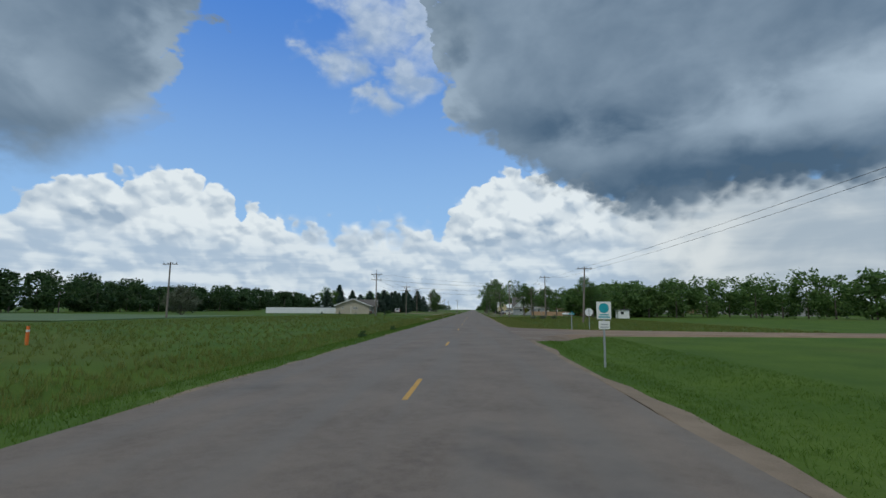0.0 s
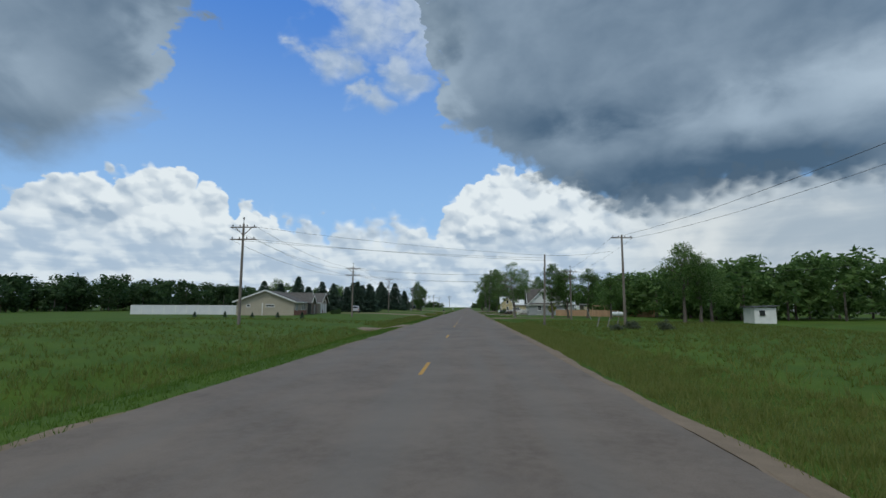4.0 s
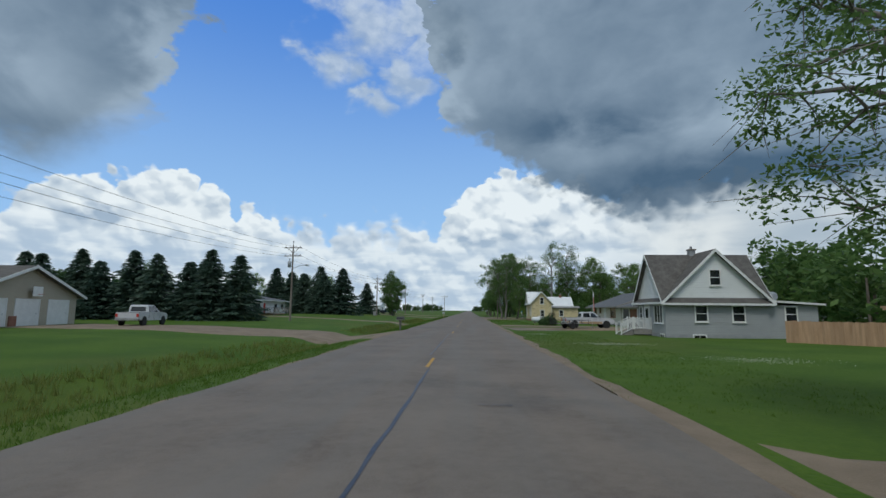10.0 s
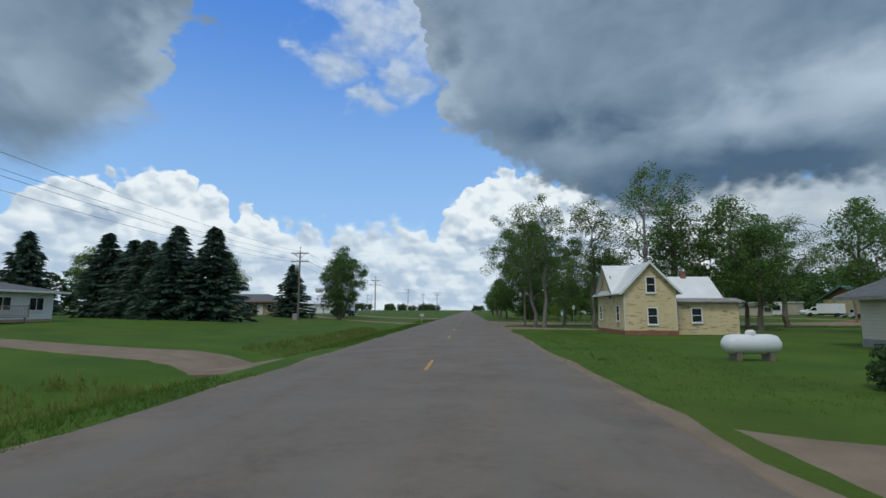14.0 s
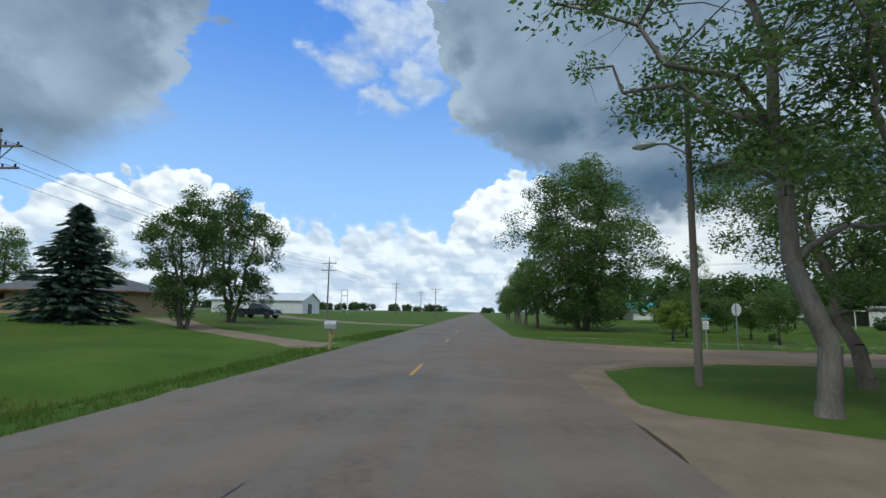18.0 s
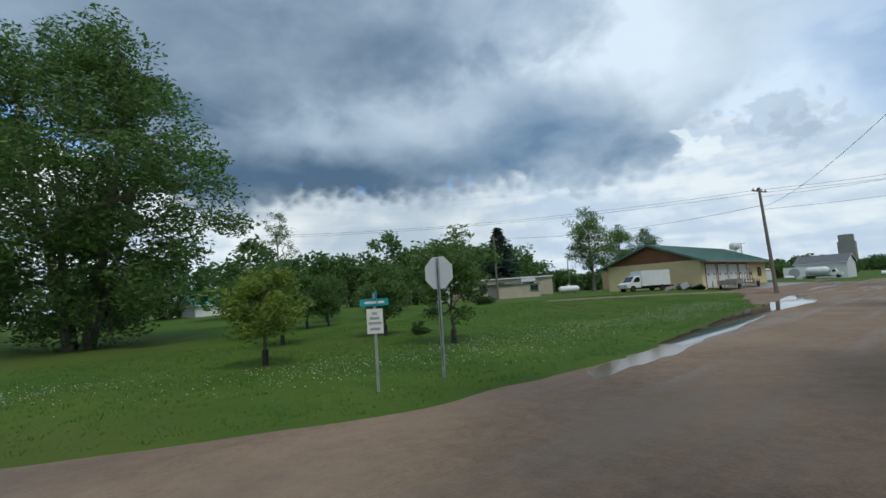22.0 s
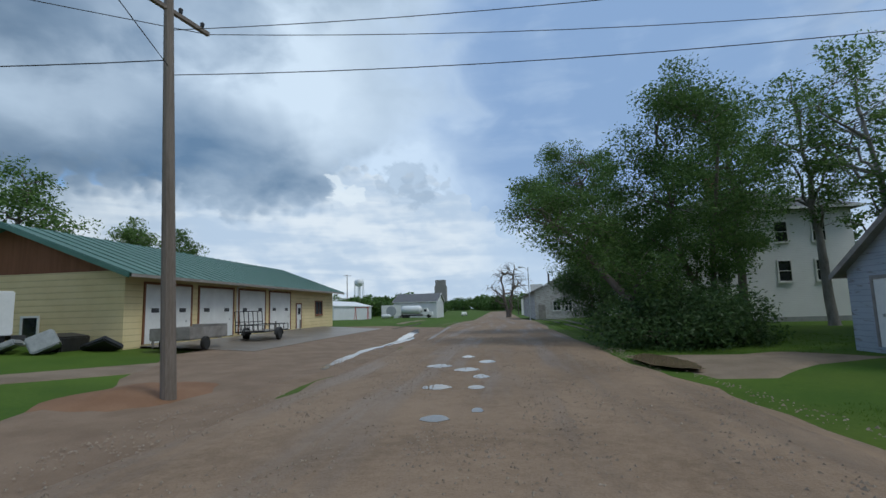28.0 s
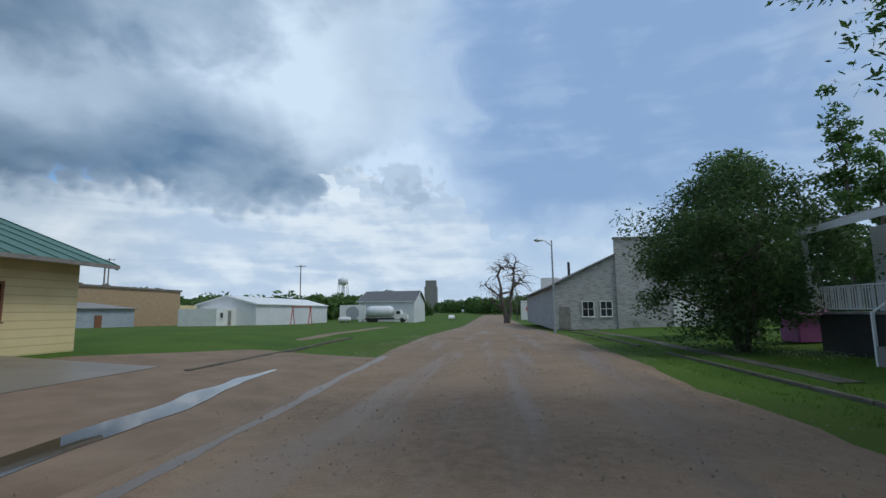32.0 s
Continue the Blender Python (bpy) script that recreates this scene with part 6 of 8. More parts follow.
def old_shed():
    ob = thing("wooden_shed", (64.3, 265.3, 0.4), "old pale blue wooden shed with weathered shingle roof", "shed", rz=-1.0)
    gable_body(ob, 0, 6.5, -10.6, 0, 2.5, 4.45, "y", "old_blue")
    gable_roof(ob, 0, 6.5, -10.6, 0, 2.5, 4.45, "y", "shingle_old", 0.35, 0.1, "grey_wood")
    panel_door(ob, "N", 3.75, 2.9, 2.25, 0.0, "white", -0.1, 1, "barn_door", frame_mat="grey_wood")
    panel_door(ob, "W", -2.9, 0.95, 2.0, 0.0, "grey_wood", -0.1, 3, frame_mat="grey_wood")
    window(ob, "W", -8.4, 1.75, 1.3, 0.45, 0.0, "white", 3, 1)
    part("rafter_ends", rafter_ends(-10.4, -0.2, 18), M["grey_wood"], ob)
    sh2 = thing("wooden_shed", (66.5, 252.5, 0.3), "grey wooden shed with shingle roof", "shed")
    gable_body(sh2, 0, 5, -6, 0, 2.3, 4.4, "x", "grey_siding")
    gable_roof(sh2, 0, 5, -6, 0, 2.3, 4.4, "x", "shingle_old", 0.3, 0.1, "grey_wood")


old_shed()


def white_farmhouse():
    """Two-storey white house behind the leaning tree, with a low wing and a railed porch."""
    ob = thing("house", (90.0, 251.9, 0.3), "white two-storey house with grey hipped roof behind trees", "house")
    part("foundation", boxm(-0.04, 10.04, -0.04, 12.04, -0.5, 0.35), M["found"], ob)
    part("wall", boxm(0, 10, 0, 12, 0.3, 8.2), M["white_siding"], ob)
    hip_roof(ob, 0, 10, 0, 12, 8.2, 11.0, "shingle_grey", 0.6)
    chimney(ob, 2.2, 8.6, 9.2, 11.6, 0.7)
    for z in (3.7, 6.6):
        for u in (2.35, 4.95, 9.2):
            window(ob, "W", u, z, 0.85, 1.45, 0.0, "trim", 1, 2)
        for u in (3.0, 7.6):
            window(ob, "N", u, z + 0.3, 0.85, 1.45, 12.0, "trim", 1, 2)
    # low wing towards the street
    part("wing", boxm(1.4, 9.2, 12.0, 13.1, -0.4, 4.75), M["white_siding"], ob)
    rb = bmesh.new()
    extrude(rb, [(1.0, 11.6, 5.3), (1.0, 13.6, 4.7), (1.0, 13.6, 4.85), (1.0, 11.6, 5.45)], (14.2, 0, 0))
    part("wing_roof", rb, M["shingle_grey"], ob)
    part("fascia", boxm(1.0, 15.2, 13.6, 13.66, 4.6, 4.86), M["trim"], ob)
    window(ob, "N", 3.9, 3.15, 0.85, 1.15, 13.1, "trim", 1, 2)
    panel_door(ob, "N", 8.05, 0.95, 2.0, 13.1, "black", 0.95, 2)
    part("porch_post", boxm(15.0, 15.14, 13.3, 13.44, 1.3, 4.75), M["trim"], ob)
    part("porch_wall", boxm(9.2, 15.1, 10.6, 10.75, -0.4, 4.9), M["white_siding"], ob)
    lampb = part("wall_lamp", lathe(bmesh.new(), [(0.0, 0.03), (0.05, 0.09), (0.22, 0.09), (0.28, 0.03)], "z", (7.2, 13.22, 2.9), 10), M["black"], ob)
    part("bracket", boxm(7.17, 7.23, 13.1, 13.2, 3.0, 3.06), M["black"], lampb)
    part("name_plate", boxm(6.45, 7.2, 13.1, 13.13, 2.0, 2.16), M["grey_wood"], ob)
    porch = thing("porch", (99.3, 262.7, 0.5), "white railed wooden porch with a dark skirt", "porch")
    for k in range(6):
        part("board", boxm(0, 5.9, 0.4 * k, 0.4 * k + 0.37, 1.12, 1.2), M["grey_wood"], porch)
    part("skirt", boxm(0.7, 5.8, 0.05, 2.3, -0.5, 1.1), M["black"], porch)
    railing(porch, (0.9, 2.35, 1.2), (5.8, 2.35, 1.2), 1.0)
    railing(porch, (5.85, 0.1, 1.2), (5.85, 2.35, 1.2), 1.0)
    for k in range(5):
        part("step", boxm(0.0, 0.75, 2.4 + 0.28 * k, 2.4 + 0.28 * (k + 1), -0.5, 0.95 - 0.2 * k), M["grey_wood"], porch)
    part("stair_rail", tubem((0.8, 2.4, 2.2), (0.8, 3.8, 1.2), 0.04, n=6), M["trim"], porch)
    part("stair_post", boxm(0.76, 0.84, 3.75, 3.83, -0.5, 1.25), M["trim"], porch)


white_farmhouse()


def old_store():
    """Weathered false-front store with its long shed-roofed side."""
    ob = thing("old_store", (140.2, 264.6, height(141, 262) + 0.25), "weathered white false-front store with sagging boarded side", "building")
    part("false_front", boxm(-0.2, 0.2, -12, 0.0, -0.4, 9.8), M["old_white"], ob)
    part("main_hall", boxm(0.2, 22, -11.8, -0.2, -0.4, 8.2), M["old_white"], ob)
    part("parapet_cap", boxm(-0.3, 0.35, -12.1, 0.1, 9.8, 10.0), M["grey_wood"], ob)
    g = bmesh.new()
    extrude(g, [(0.0, 0.0, -0.4), (0.0, 7.0, -0.4), (0.0, 7.0, 4.6), (0.0, 0.0, 7.9)], (44, 0, 0))
    part("side_hall", g, M["old_white"], ob)
    rb = bmesh.new()
    extrude(rb, [(-0.3, -0.1, 8.05), (-0.3, 7.6, 4.4), (-0.3, 7.6, 4.54), (-0.3, -0.1, 8.2)], (44.6, 0, 0))
    part("roof", rb, M["shingle_old"], ob)
    window(ob, "W", 3.2, 1.9, 1.2, 1.6, 0.0, "trim", 2, 2)
    window(ob, "W", 1.2, 1.9, 1.2, 1.6, 0.0, "trim", 2, 2)
    part("flue", tubem((14, 3, 6.0), (14, 3, 8.6), 0.18, n=10), M["black"], ob)
    part("dormer", boxm(17, 19.5, 4.0, 6.5, 5.0, 6.6), M["white"], ob)
    part("door", boxm(-0.06, 0.0, 5.2, 6.4, -0.2, 2.2), M["grey_wood"], ob)
    part("door", boxm(-0.26, -0.2, -8.5, -6.0, -0.2, 3.0), M["white"], ob)
    far = thing("small_store", (236, 269.5, height(236, 266) + 0.2), "small white false-front building with faded signs", "building")
    part("wall", boxm(0, 9, -8, 0, -0.4, 4.0), M["old_white"], far)
    part("false_front", boxm(-0.2, 0.2, -8, 0.5, -0.3, 5.6), M["white"], far)
    part("sign", boxm(-0.28, -0.2, -5, -1, 2.6, 3.6), M["red"], far)


old_store()


def village_edge():
    """Buildings across the grass lot at the end of the street."""
    lot = thing("metal_shed", (150, 312, height(150, 314) + 0.1), "long low white metal warehouse", "warehouse")
    gable_body(lot, 0, 30, 0, 9, 2.9, 4.1, "x", "white_metal")
    gable_roof(lot, 0, 30, 0, 9, 2.9, 4.1, "x", "white_roof", 0.2, 0.1)
    part("annex", boxm(-5, 0, 3, 8.4, -0.4, 2.3), M["white"], lot)
    panel_door(lot, "S", -1.8, 0.9, 2.0, 3.0, "grey_wood", 0.0, 2)
    window(lot, "S", -3.8, 1.4, 0.7, 0.7, 3.0, "trim", 1, 1)
    gas = thing("gas_depot", (187.5, 295.4, height(190, 300)), "white gabled depot building with grey roof", "building")
    gable_body(gas, 0, 17, 0, 12.2, 4.4, 6.8, "y", "white_metal")
    gable_roof(gas, 0, 17, 0, 12.2, 4.4, 6.8, "y", "shingle_grey", 0.4, 0.12)
    part("door", boxm(-0.06, 0, 9.5, 10.5, -0.2, 2.0), M["grey_wood"], gas)
    tan = thing("tan_block", (140, 333, -0.5), "tan flat-roofed brick block behind the lot", "building")
    part("wall", boxm(0, 24, 0, 12, -0.5, 6.4), M["tan_brick"], tan)
    part("wall", boxm(24, 36, 4, 12, -0.5, 4.2), M["garage_yellow"], tan)
    part("parapet", boxm(-0.2, 24.2, -0.2, 12.2, 6.4, 6.7), M["concrete"], tan)
    low = thing("lean_shed", (128, 322, 0.2), "low grey-blue tin lean-to shed", "shed")
    part("wall", boxm(0, 11, 0, 6, -0.5, 2.6), M["old_blue"], low)
    rb = bmesh.new()
    extrude(rb, [(-0.3, -0.3, 2.5), (-0.3, 6.3, 3.3), (-0.3, 6.3, 3.4), (-0.3, -0.3, 2.6)], (11.6, 0, 0))
    part("roof", rb, M["shingle_old"], low)
    part("door", boxm(5, 6, -0.05, 0, -0.3, 1.8), M["brown_board"], low)
    br = thing("brick_house", (158, 344, 0.5), "reddish brick house with twin chimneys", "house")
    gable_body(br, 0, 14, 0, 9, 3.4, 5.4, "x", "brick")
    gable_roof(br, 0, 14, 0, 9, 3.4, 5.4, "x", "shingle", 0.3)
    chimney(br, 1.5, 4.5, 5, 7, 0.8)
    chimney(br, 7.5, 4.5, 5, 7, 0.8)
    # water tower and grain elevator on the skyline
    wt = thing("water_tower", (534, 419, 0.0), "white village water tower on slender legs", "water tower")
    part("tank", lathe(bmesh.new(), [(27, 0.4), (28.2, 3.6), (29.5, 4.7), (32.5, 4.8), (34.2, 3.4), (35.2, 0.4)], "z"), M["white_metal"], wt, round_off=True)
    part("riser", tubem((0, 0, 0), (0, 0, 27.2), 0.7, n=10), M["white_metal"], wt)
    for k in range(6):
        a = math.pi * k / 3
        part("leg", tubem((6.2 * math.cos(a), 6.2 * math.sin(a), 0), (4.5 * math.cos(a), 4.5 * math.sin(a), 29.5), 0.3, n=6), M["white_metal"], wt)
    part("brace", tube(tube(bmesh.new(), (5.8, 0, 10), (-5.8, 0, 10), 0.15, n=5), (0, 5.8, 18), (0, -5.8, 18), 0.15, n=5), M["white_metal"], wt)
    el = thing("grain_elevator", (640, 348.5, 0.0), "tall grey-brown grain elevator with a headhouse", "grain elevator")
    part("house", boxm(-6, 6, -7, 7, 0, 30, bevel=0.3), M["shingle_old"], el)
    part("headhouse", boxm(-4.5, 4.5, -6, 6, 30, 37, bevel=0.3), M["shingle_old"], el)


village_edge()


def trailer_home():
    ob = thing("mobile_home", (62.0, 326.0, 0.75), "long tan mobile home with white roof edge", "mobile home")
    ob.matrix_world = pose(63.5, 333.5, 0.75, 0, 0, -52)
    part("wall", boxm(0, 19, -2.0, 2.0, 0.3, 3.0), M["beige"], ob)
    part("skirt", boxm(0.05, 18.95, -1.95, 1.95, -0.5, 0.3), M["grey_wood"], ob)
    part("roof", boxm(-0.2, 19.2, -2.3, 2.3, 3.0, 3.2, bevel=0.05), M["white_metal"], ob)
    for u in (4.0, 8.2, 11.0, 15.0):
        window(ob, "S", u, 2.0, 1.1, 0.8, -2.0, "black", 2, 1)
    part("bay", boxm(14.2, 16.4, -3.0, -2.0, 0.3, 2.9), M["white"], ob)
    window(ob, "S", 15.3, 1.9, 1.5, 0.9, -3.0, "black", 2, 1)
    cp = thing("carport", (60.5, 329.0, 0.75), "white-posted carport with a car in the shade", "carport")
    cp.matrix_world = pose(64.0, 329.6, 0.75, 0, 0, -52)
    part("roof", boxm(-6.5, 0, -4, 1.5, 2.35, 2.55), M["shingle"], cp)
    part("back_wall", boxm(-6.3, -0.1, 1.2, 1.35, -0.4, 2.35), M["grey_wood"], cp)
    for x in (-6.3, -2.2):
        part("post", boxm(x, x + 0.3, -3.9, -3.6, -0.4, 2.35), M["white"], cp)
    part("side_wall", boxm(-2.0, -0.1, -3.9, -3.75, -0.4, 2.35), M["white"], cp)
    panel_door(cp, "S", -1.1, 0.85, 2.0, -3.9, "white", 0.0, 2)
    kiosk = thing("pump_house", (63.5, 317.5, 0.7), "small tan utility hut with green roof edge", "hut")
    kiosk.matrix_world = pose(61.0, 317.8, 0.7, 0, 0, -25)
    part("wall", boxm(0, 6.6, 0, 3.4, -0.5, 2.1), M["beige"], kiosk)
    rb = bmesh.new()
    extrude(rb, [(-0.3, -0.3, 2.05), (6.9, -0.3, 2.3), (6.9, -0.3, 2.44), (-0.3, -0.3, 2.2)], (0, 4.0, 0))
    part("roof", rb, M["green_roof"], kiosk)
    window(kiosk, "S", 5.7, 1.5, 1.1, 0.6, 0.0, "green_roof", 2, 1)
    tl = thing("teal_shed", (38, 372, 0.4), "low shed with teal roof among the trees", "shed")
    gable_body(tl, 0, 10, 0, 8, 2.6, 4.4, "x", "white")
    gable_roof(tl, 0, 10, 0, 8, 2.6, 4.4, "x", "teal", 0.4)
    ws = thing("storage_shed", (43, 376, 0.3), "long white storage shed beyond the trees", "shed")
    ws.matrix_world = pose(40.0, 392.0, 0.3)
    gable_body(ws, 0, 16, 0, 9, 3.0, 4.6, "x", "white_metal")
    gable_roof(ws, 0, 16, 0, 9, 3.0, 4.6, "x", "white_roof", 0.3)


trailer_home()
shack = thing("field_shed", (37.5, 121.0, 0.0), "small white shed with a lean roof among the grass", "shed")
part("wall", boxm(0, 2.8, 0, 2.6, -0.3, 2.0), M["white"], shack)
part("roof", extrude(bmesh.new(), [(-0.3, -0.3, 2.05), (3.1, -0.3, 2.2), (3.1, -0.3, 2.32), (-0.3, -0.3, 2.18)], (0, 3.2, 0)), M["shingle_grey"], shack)
window(shack, "S", 1.0, 1.35, 0.5, 0.45, 0.0, "black", 1, 1)

# ------------------------------------------------------------------ trees where they stand
BOUGHS = broadleaf(83, 14.5, 5.8, 3.2, 180, 300, 0.08, 0.25, (0.2, 5.2), 1, 0.8, clump=0.95, twigs=60, droop=0.3)
LEAN = broadleaf(71, 10.0, 4.1, 1.4, 100, 240, 0.08, 0.24, (5.0, 6.4), 1, 0.8, clump=1.0, twigs=60)
UPRIGHT = broadleaf(76, 15.6, 5.0, 1.6, 165, 270, 0.09, 0.24, (-0.4, 0.6), 2, 1.0, clump=1.15, twigs=40)
LEANER = broadleaf(72, 16.5, 4.2, 4.2, 90, 170, 0.105, 0.28, (-1.2, 0.8), 1, 0.8, clump=0.95, twigs=90)
THICK = broadleaf(73, 10.0, 5.8, 0.2, 210, 190, 0.105, 0.2, stems=4, clump=1.2, material="leaf_dark")
OPEN = broadleaf(74, 14.0, 5.2, 4.2, 80, 120, 0.10, 0.23, (-1.0, 0.8), 1, 0.8, clump=0.85, twigs=140, bark="bark_pale")
OVERHANG = broadleaf(77, 14.5, 6.6, 4.6, 120, 170, 0.095, 0.30, (0.0, 1.6), 1, 0.8, clump=0.95, twigs=320)
DRIVE_ASH = broadleaf(82, 10.6, 5.0, 2.4, 80, 170, 0.078, 0.22, (-0.8, 0.2), 1, 0.8, clump=0.8, twigs=260, bark="bark_grey")
CORNER = broadleaf(78, 11.2, 4.8, 2.2, 115, 230, 0.08, 0.20, (2.6, 8.0), 1, 0.8, clump=0.85, twigs=70)
SPREAD = broadleaf(80, 15.2, 6.2, 4.2, 110, 150, 0.09, 0.21, (-1.2, 0.6), 1, 0.8, clump=0.85, twigs=260, bark="bark_grey")
SLIM = broadleaf(84, 15.5, 4.4, 4.4, 95, 150, 0.09, 0.20, (0.6, -0.4), 1, 0.8, clump=0.85, twigs=140)
FORKED = broadleaf(81, 16.2, 3.8, 5.6, 55, 110, 0.09, 0.21, (0.6, 1.4), 1, 0.8, clump=0.75, twigs=220, bark="bark_grey")
yards = (
    (DRIVE_ASH, 9.0, 149.8, 1.0, 0, "leafy green ash tree with a forked trunk by the driveway"),
    (ASH[2], 16.2, 150.5, 0.82, 100, "tall dark green tree on the lawn edge"),
    (ASH[1], 19.4, 151.0, 0.92, 200, "full green tree beside the cedar fence"),
    (ASH[1], 23.5, 153.0, 0.95, 10, "green tree behind the lawn"),
    (ASH[2], 29.2, 122.5, 0.85, 20, "tall tree with pale trunk in rough grass"),
    (ASH[0], 31.5, 122.8, 0.85, 70, "spreading tree in rough grass"),
    (ASH[1], 35.0, 127.0, 0.9, 70, "spreading tree in rough grass"),
    (ASH[1], 25.5, 144.0, 0.8, 250, "green tree beside the propane tank"),
    (SPREAD, 7.8, 261.0, 1.0, 0, "large ash with crooked limbs and bare drooping twigs at the corner"),
    (FORKED, 8.6, 259.6, 1.0, 0, "tall sparse forked tree with bare upper branches beside the road"),
    (SLIM, 14.2, 259.8, 1.0, 80, "tall sparse tree on the corner lawn"),
    (ASH[1], 18.4, 269.2, 1.0, 10, "green tree near the street corner"),
    (CORNER, 12.0, 265.6, 1.0, 0, "green ash with hanging twigs over the street corner"),
    (TALL[0], 18.5, 256.5, 1.2, 190, "tall thin tree behind the farmhouse"),
    (TALL[1], 23.5, 259.5, 1.12, 250, "tall green tree behind the farmhouse"),
    (ASH[2], 29.0, 258.0, 1.15, 300, "broad green tree behind the farmhouse"),
    (ASH[0], 33.5, 264.0, 1.0, 30, "broad green tree near the lawn"),
    (OVERHANG, 39.6, 266.2, 1.0, 0, "broad tree with hanging bare twigs over the street edge"),
    (ASH[2], 70.5, 254.6, 1.25, 200, "large green tree rising behind the wooden shed"),
    (ASH[0], 67.0, 247.5, 1.2, 80, "large dark green tree behind the wooden shed"),
    (ASH[1], 76.5, 250.5, 1.3, 10, "large dark green tree behind the wooden shed"),
    (ASH[1], 52.0, 256.0, 1.2, 200, "large dark green tree behind the wooden shed"),
    (ASH[2], 60.0, 252.5, 1.1, 240, "large tree behind the wooden shed"),
    (LEAN, 76.0, 269.8, 1.0, 0, "great tree with a trunk leaning over the gravel street"),
    (UPRIGHT, 79.6, 266.6, 1.0, 0, "tall dense green tree beside the leaning one"),
    (BOUGHS, 89.0, 267.5, 1.0, 0, "tall green tree with hanging boughs over the lawn"),
    (LEANER, 86.2, 261.6, 1.0, 0, "tall tree with open limbs before the white house"),
    (OPEN, 79.6, 256.6, 1.12, 300, "tall spreading tree beside the white house"),
    (ASH[0], 74.5, 256.0, 1.2, 150, "broad green tree between shed and white house"),
    (TALL[1], 83.4, 258.0, 1.0, 60, "tall open tree beside the white house"),
    (THICK, 106.9, 267.3, 0.92, 0, "dense rounded tree with foliage to the ground"),
    (ASH[1], 114.5, 263.0, 1.15, 0, "olive-green tree beyond the thicket"),
    (LOMB[0], 121.8, 252.0, 1.25, 0, "narrow columnar poplar behind the house"),
    (LOMB[1], 118.6, 252.0, 1.12, 50, "narrow columnar poplar behind the house"),
    (DEAD, 195.0, 275.4, 1.72, 0, "dead leafless tree with many fine branches"),
    (BIGTREE, 13.4, 312.4, 1.06, 0, "huge many-stemmed silver maple on the lawn"),
    (ASH[0], 89.0, 319.0, 1.36, 0, "tall round green tree behind the garage"),
    (ASH[1], 104.8, 321.5, 1.3, 0, "light green tree behind the garage"),
    (ASH[2], 108.0, 317.5, 0.95, 60, "light green tree behind the garage"),
    (WILLOW, -22.5, 287.5, 0.86, 0, "bushy willow with several stems on the lawn"),
    (WILLOW, -25.4, 300.5, 1.1, 130, "tall willow with several stems beside a pickup"),
    (ASH[1], -79.0, 262.0, 1.1, 0, "green tree behind the white ranch house"),
    (ASH[0], -70.0, 318.0, 1.15, 0, "green tree behind the tan house"),
    (ASH[2], -62.0, 326.0, 1.1, 30, "green tree behind the tan house"),
    (ASH[2], -41.0, 284.0, 0.85, 0, "tall green tree among the spruces"),
    (ASH[0], -52.0, 284.0, 1.05, 90, "green tree among the spruces"),
    (ASH[1], -60.5, 279.0, 1.1, 190, "green tree among the spruces"),
    (ASH[0], -84.0, 266.0, 1.2, 40, "green tree behind the white ranch house"),
    (ASH[0], 23.0, 258.0, 1.15, 140, "round dark green tree behind the yellow house"),
    (ASH[1], 29.0, 253.5, 1.15, 20, "round dark green tree behind the yellow house"),
    (ASH[2], 35.0, 248.0, 0.95, 90, "green tree behind the yellow house"),
    (TALL[0], 36.0, 331.0, 0.85, 30, "open green tree beyond the maple"),
    (ASH[1], -78.0, 300.0, 1.05, 60, "green tree behind the tan house"),
)
for me, x, y, s, rz, label in yards:
    plant("tree", me, x, y, label, "tree", s * (1.12 if me is BIGTREE else 1.0), rz, "village trees", sz=s)
for k, (x, y, s, v) in enumerate(((9.0, 321, 0.95, 0), (8.2, 329, 1.05, 1), (8.0, 339, 1.0, 2), (8.4, 347, 0.95, 2), (9, 360, 0.8, 0), (8.5, 374, 0.85, 1), (9, 390, 0.9, 2), (10, 410, 0.9, 0), (22, 345, 0.9, 1))):
    plant("tree", ASH[v], x, y, "low rounded green tree in the roadside row", "tree", s, 50 * k, "roadside row", sz=s * 0.8)
plant("tree", broadleaf(75, 5.6, 2.8, 1.0, 55, 40, 0.12, 0.1, clump=0.6, twigs=80, material="leaf_grey"), -44.0, 350.0, "small plum tree with dark open branches", "tree", 1.1)
plant("tree", OLIVE, -63.0, 93.5, "round grey-green olive tree in the field", "tree", 1.0)
plant("tree", GOLD, 17.6, 159.0, "small golden-leaved tree on the lawn", "tree", 1.0)
# young orchard trees with dark trunk guards
guard_me = bm_mesh("trunk_guard", tubem((0, 0, 0.0), (0, 0, 0.55), 0.11, 0.10, 10), M["black"])
for k, (x, y, s, v) in enumerate(((15.6, 289.4, 1.0, 2), (19.4, 296.2, 0.95, 1), (22.2, 287.3, 1.06, 0), (23.6, 293.6, 1.0, 1), (24.8, 304, 0.95, 0), (26.2, 303.6, 0.75, 1), (28.6, 308.0, 0.9, 0), (23, 306, 1.1, 0), (30.3, 303.5, 0.85, 2), (33, 300, 0.9, 1), (36, 308, 1.0, 0), (20.5, 302, 1.05, 0), (32, 313, 1.0, 1), (40, 316, 1.1, 0))):
    t = plant("young_tree", YOUNG[v], x, y, "young orchard tree with a dark trunk guard on the lawn", "tree", s, 77 * k, "orchard trees")
    g = new("trunk_guard", guard_me)
    g.parent = t
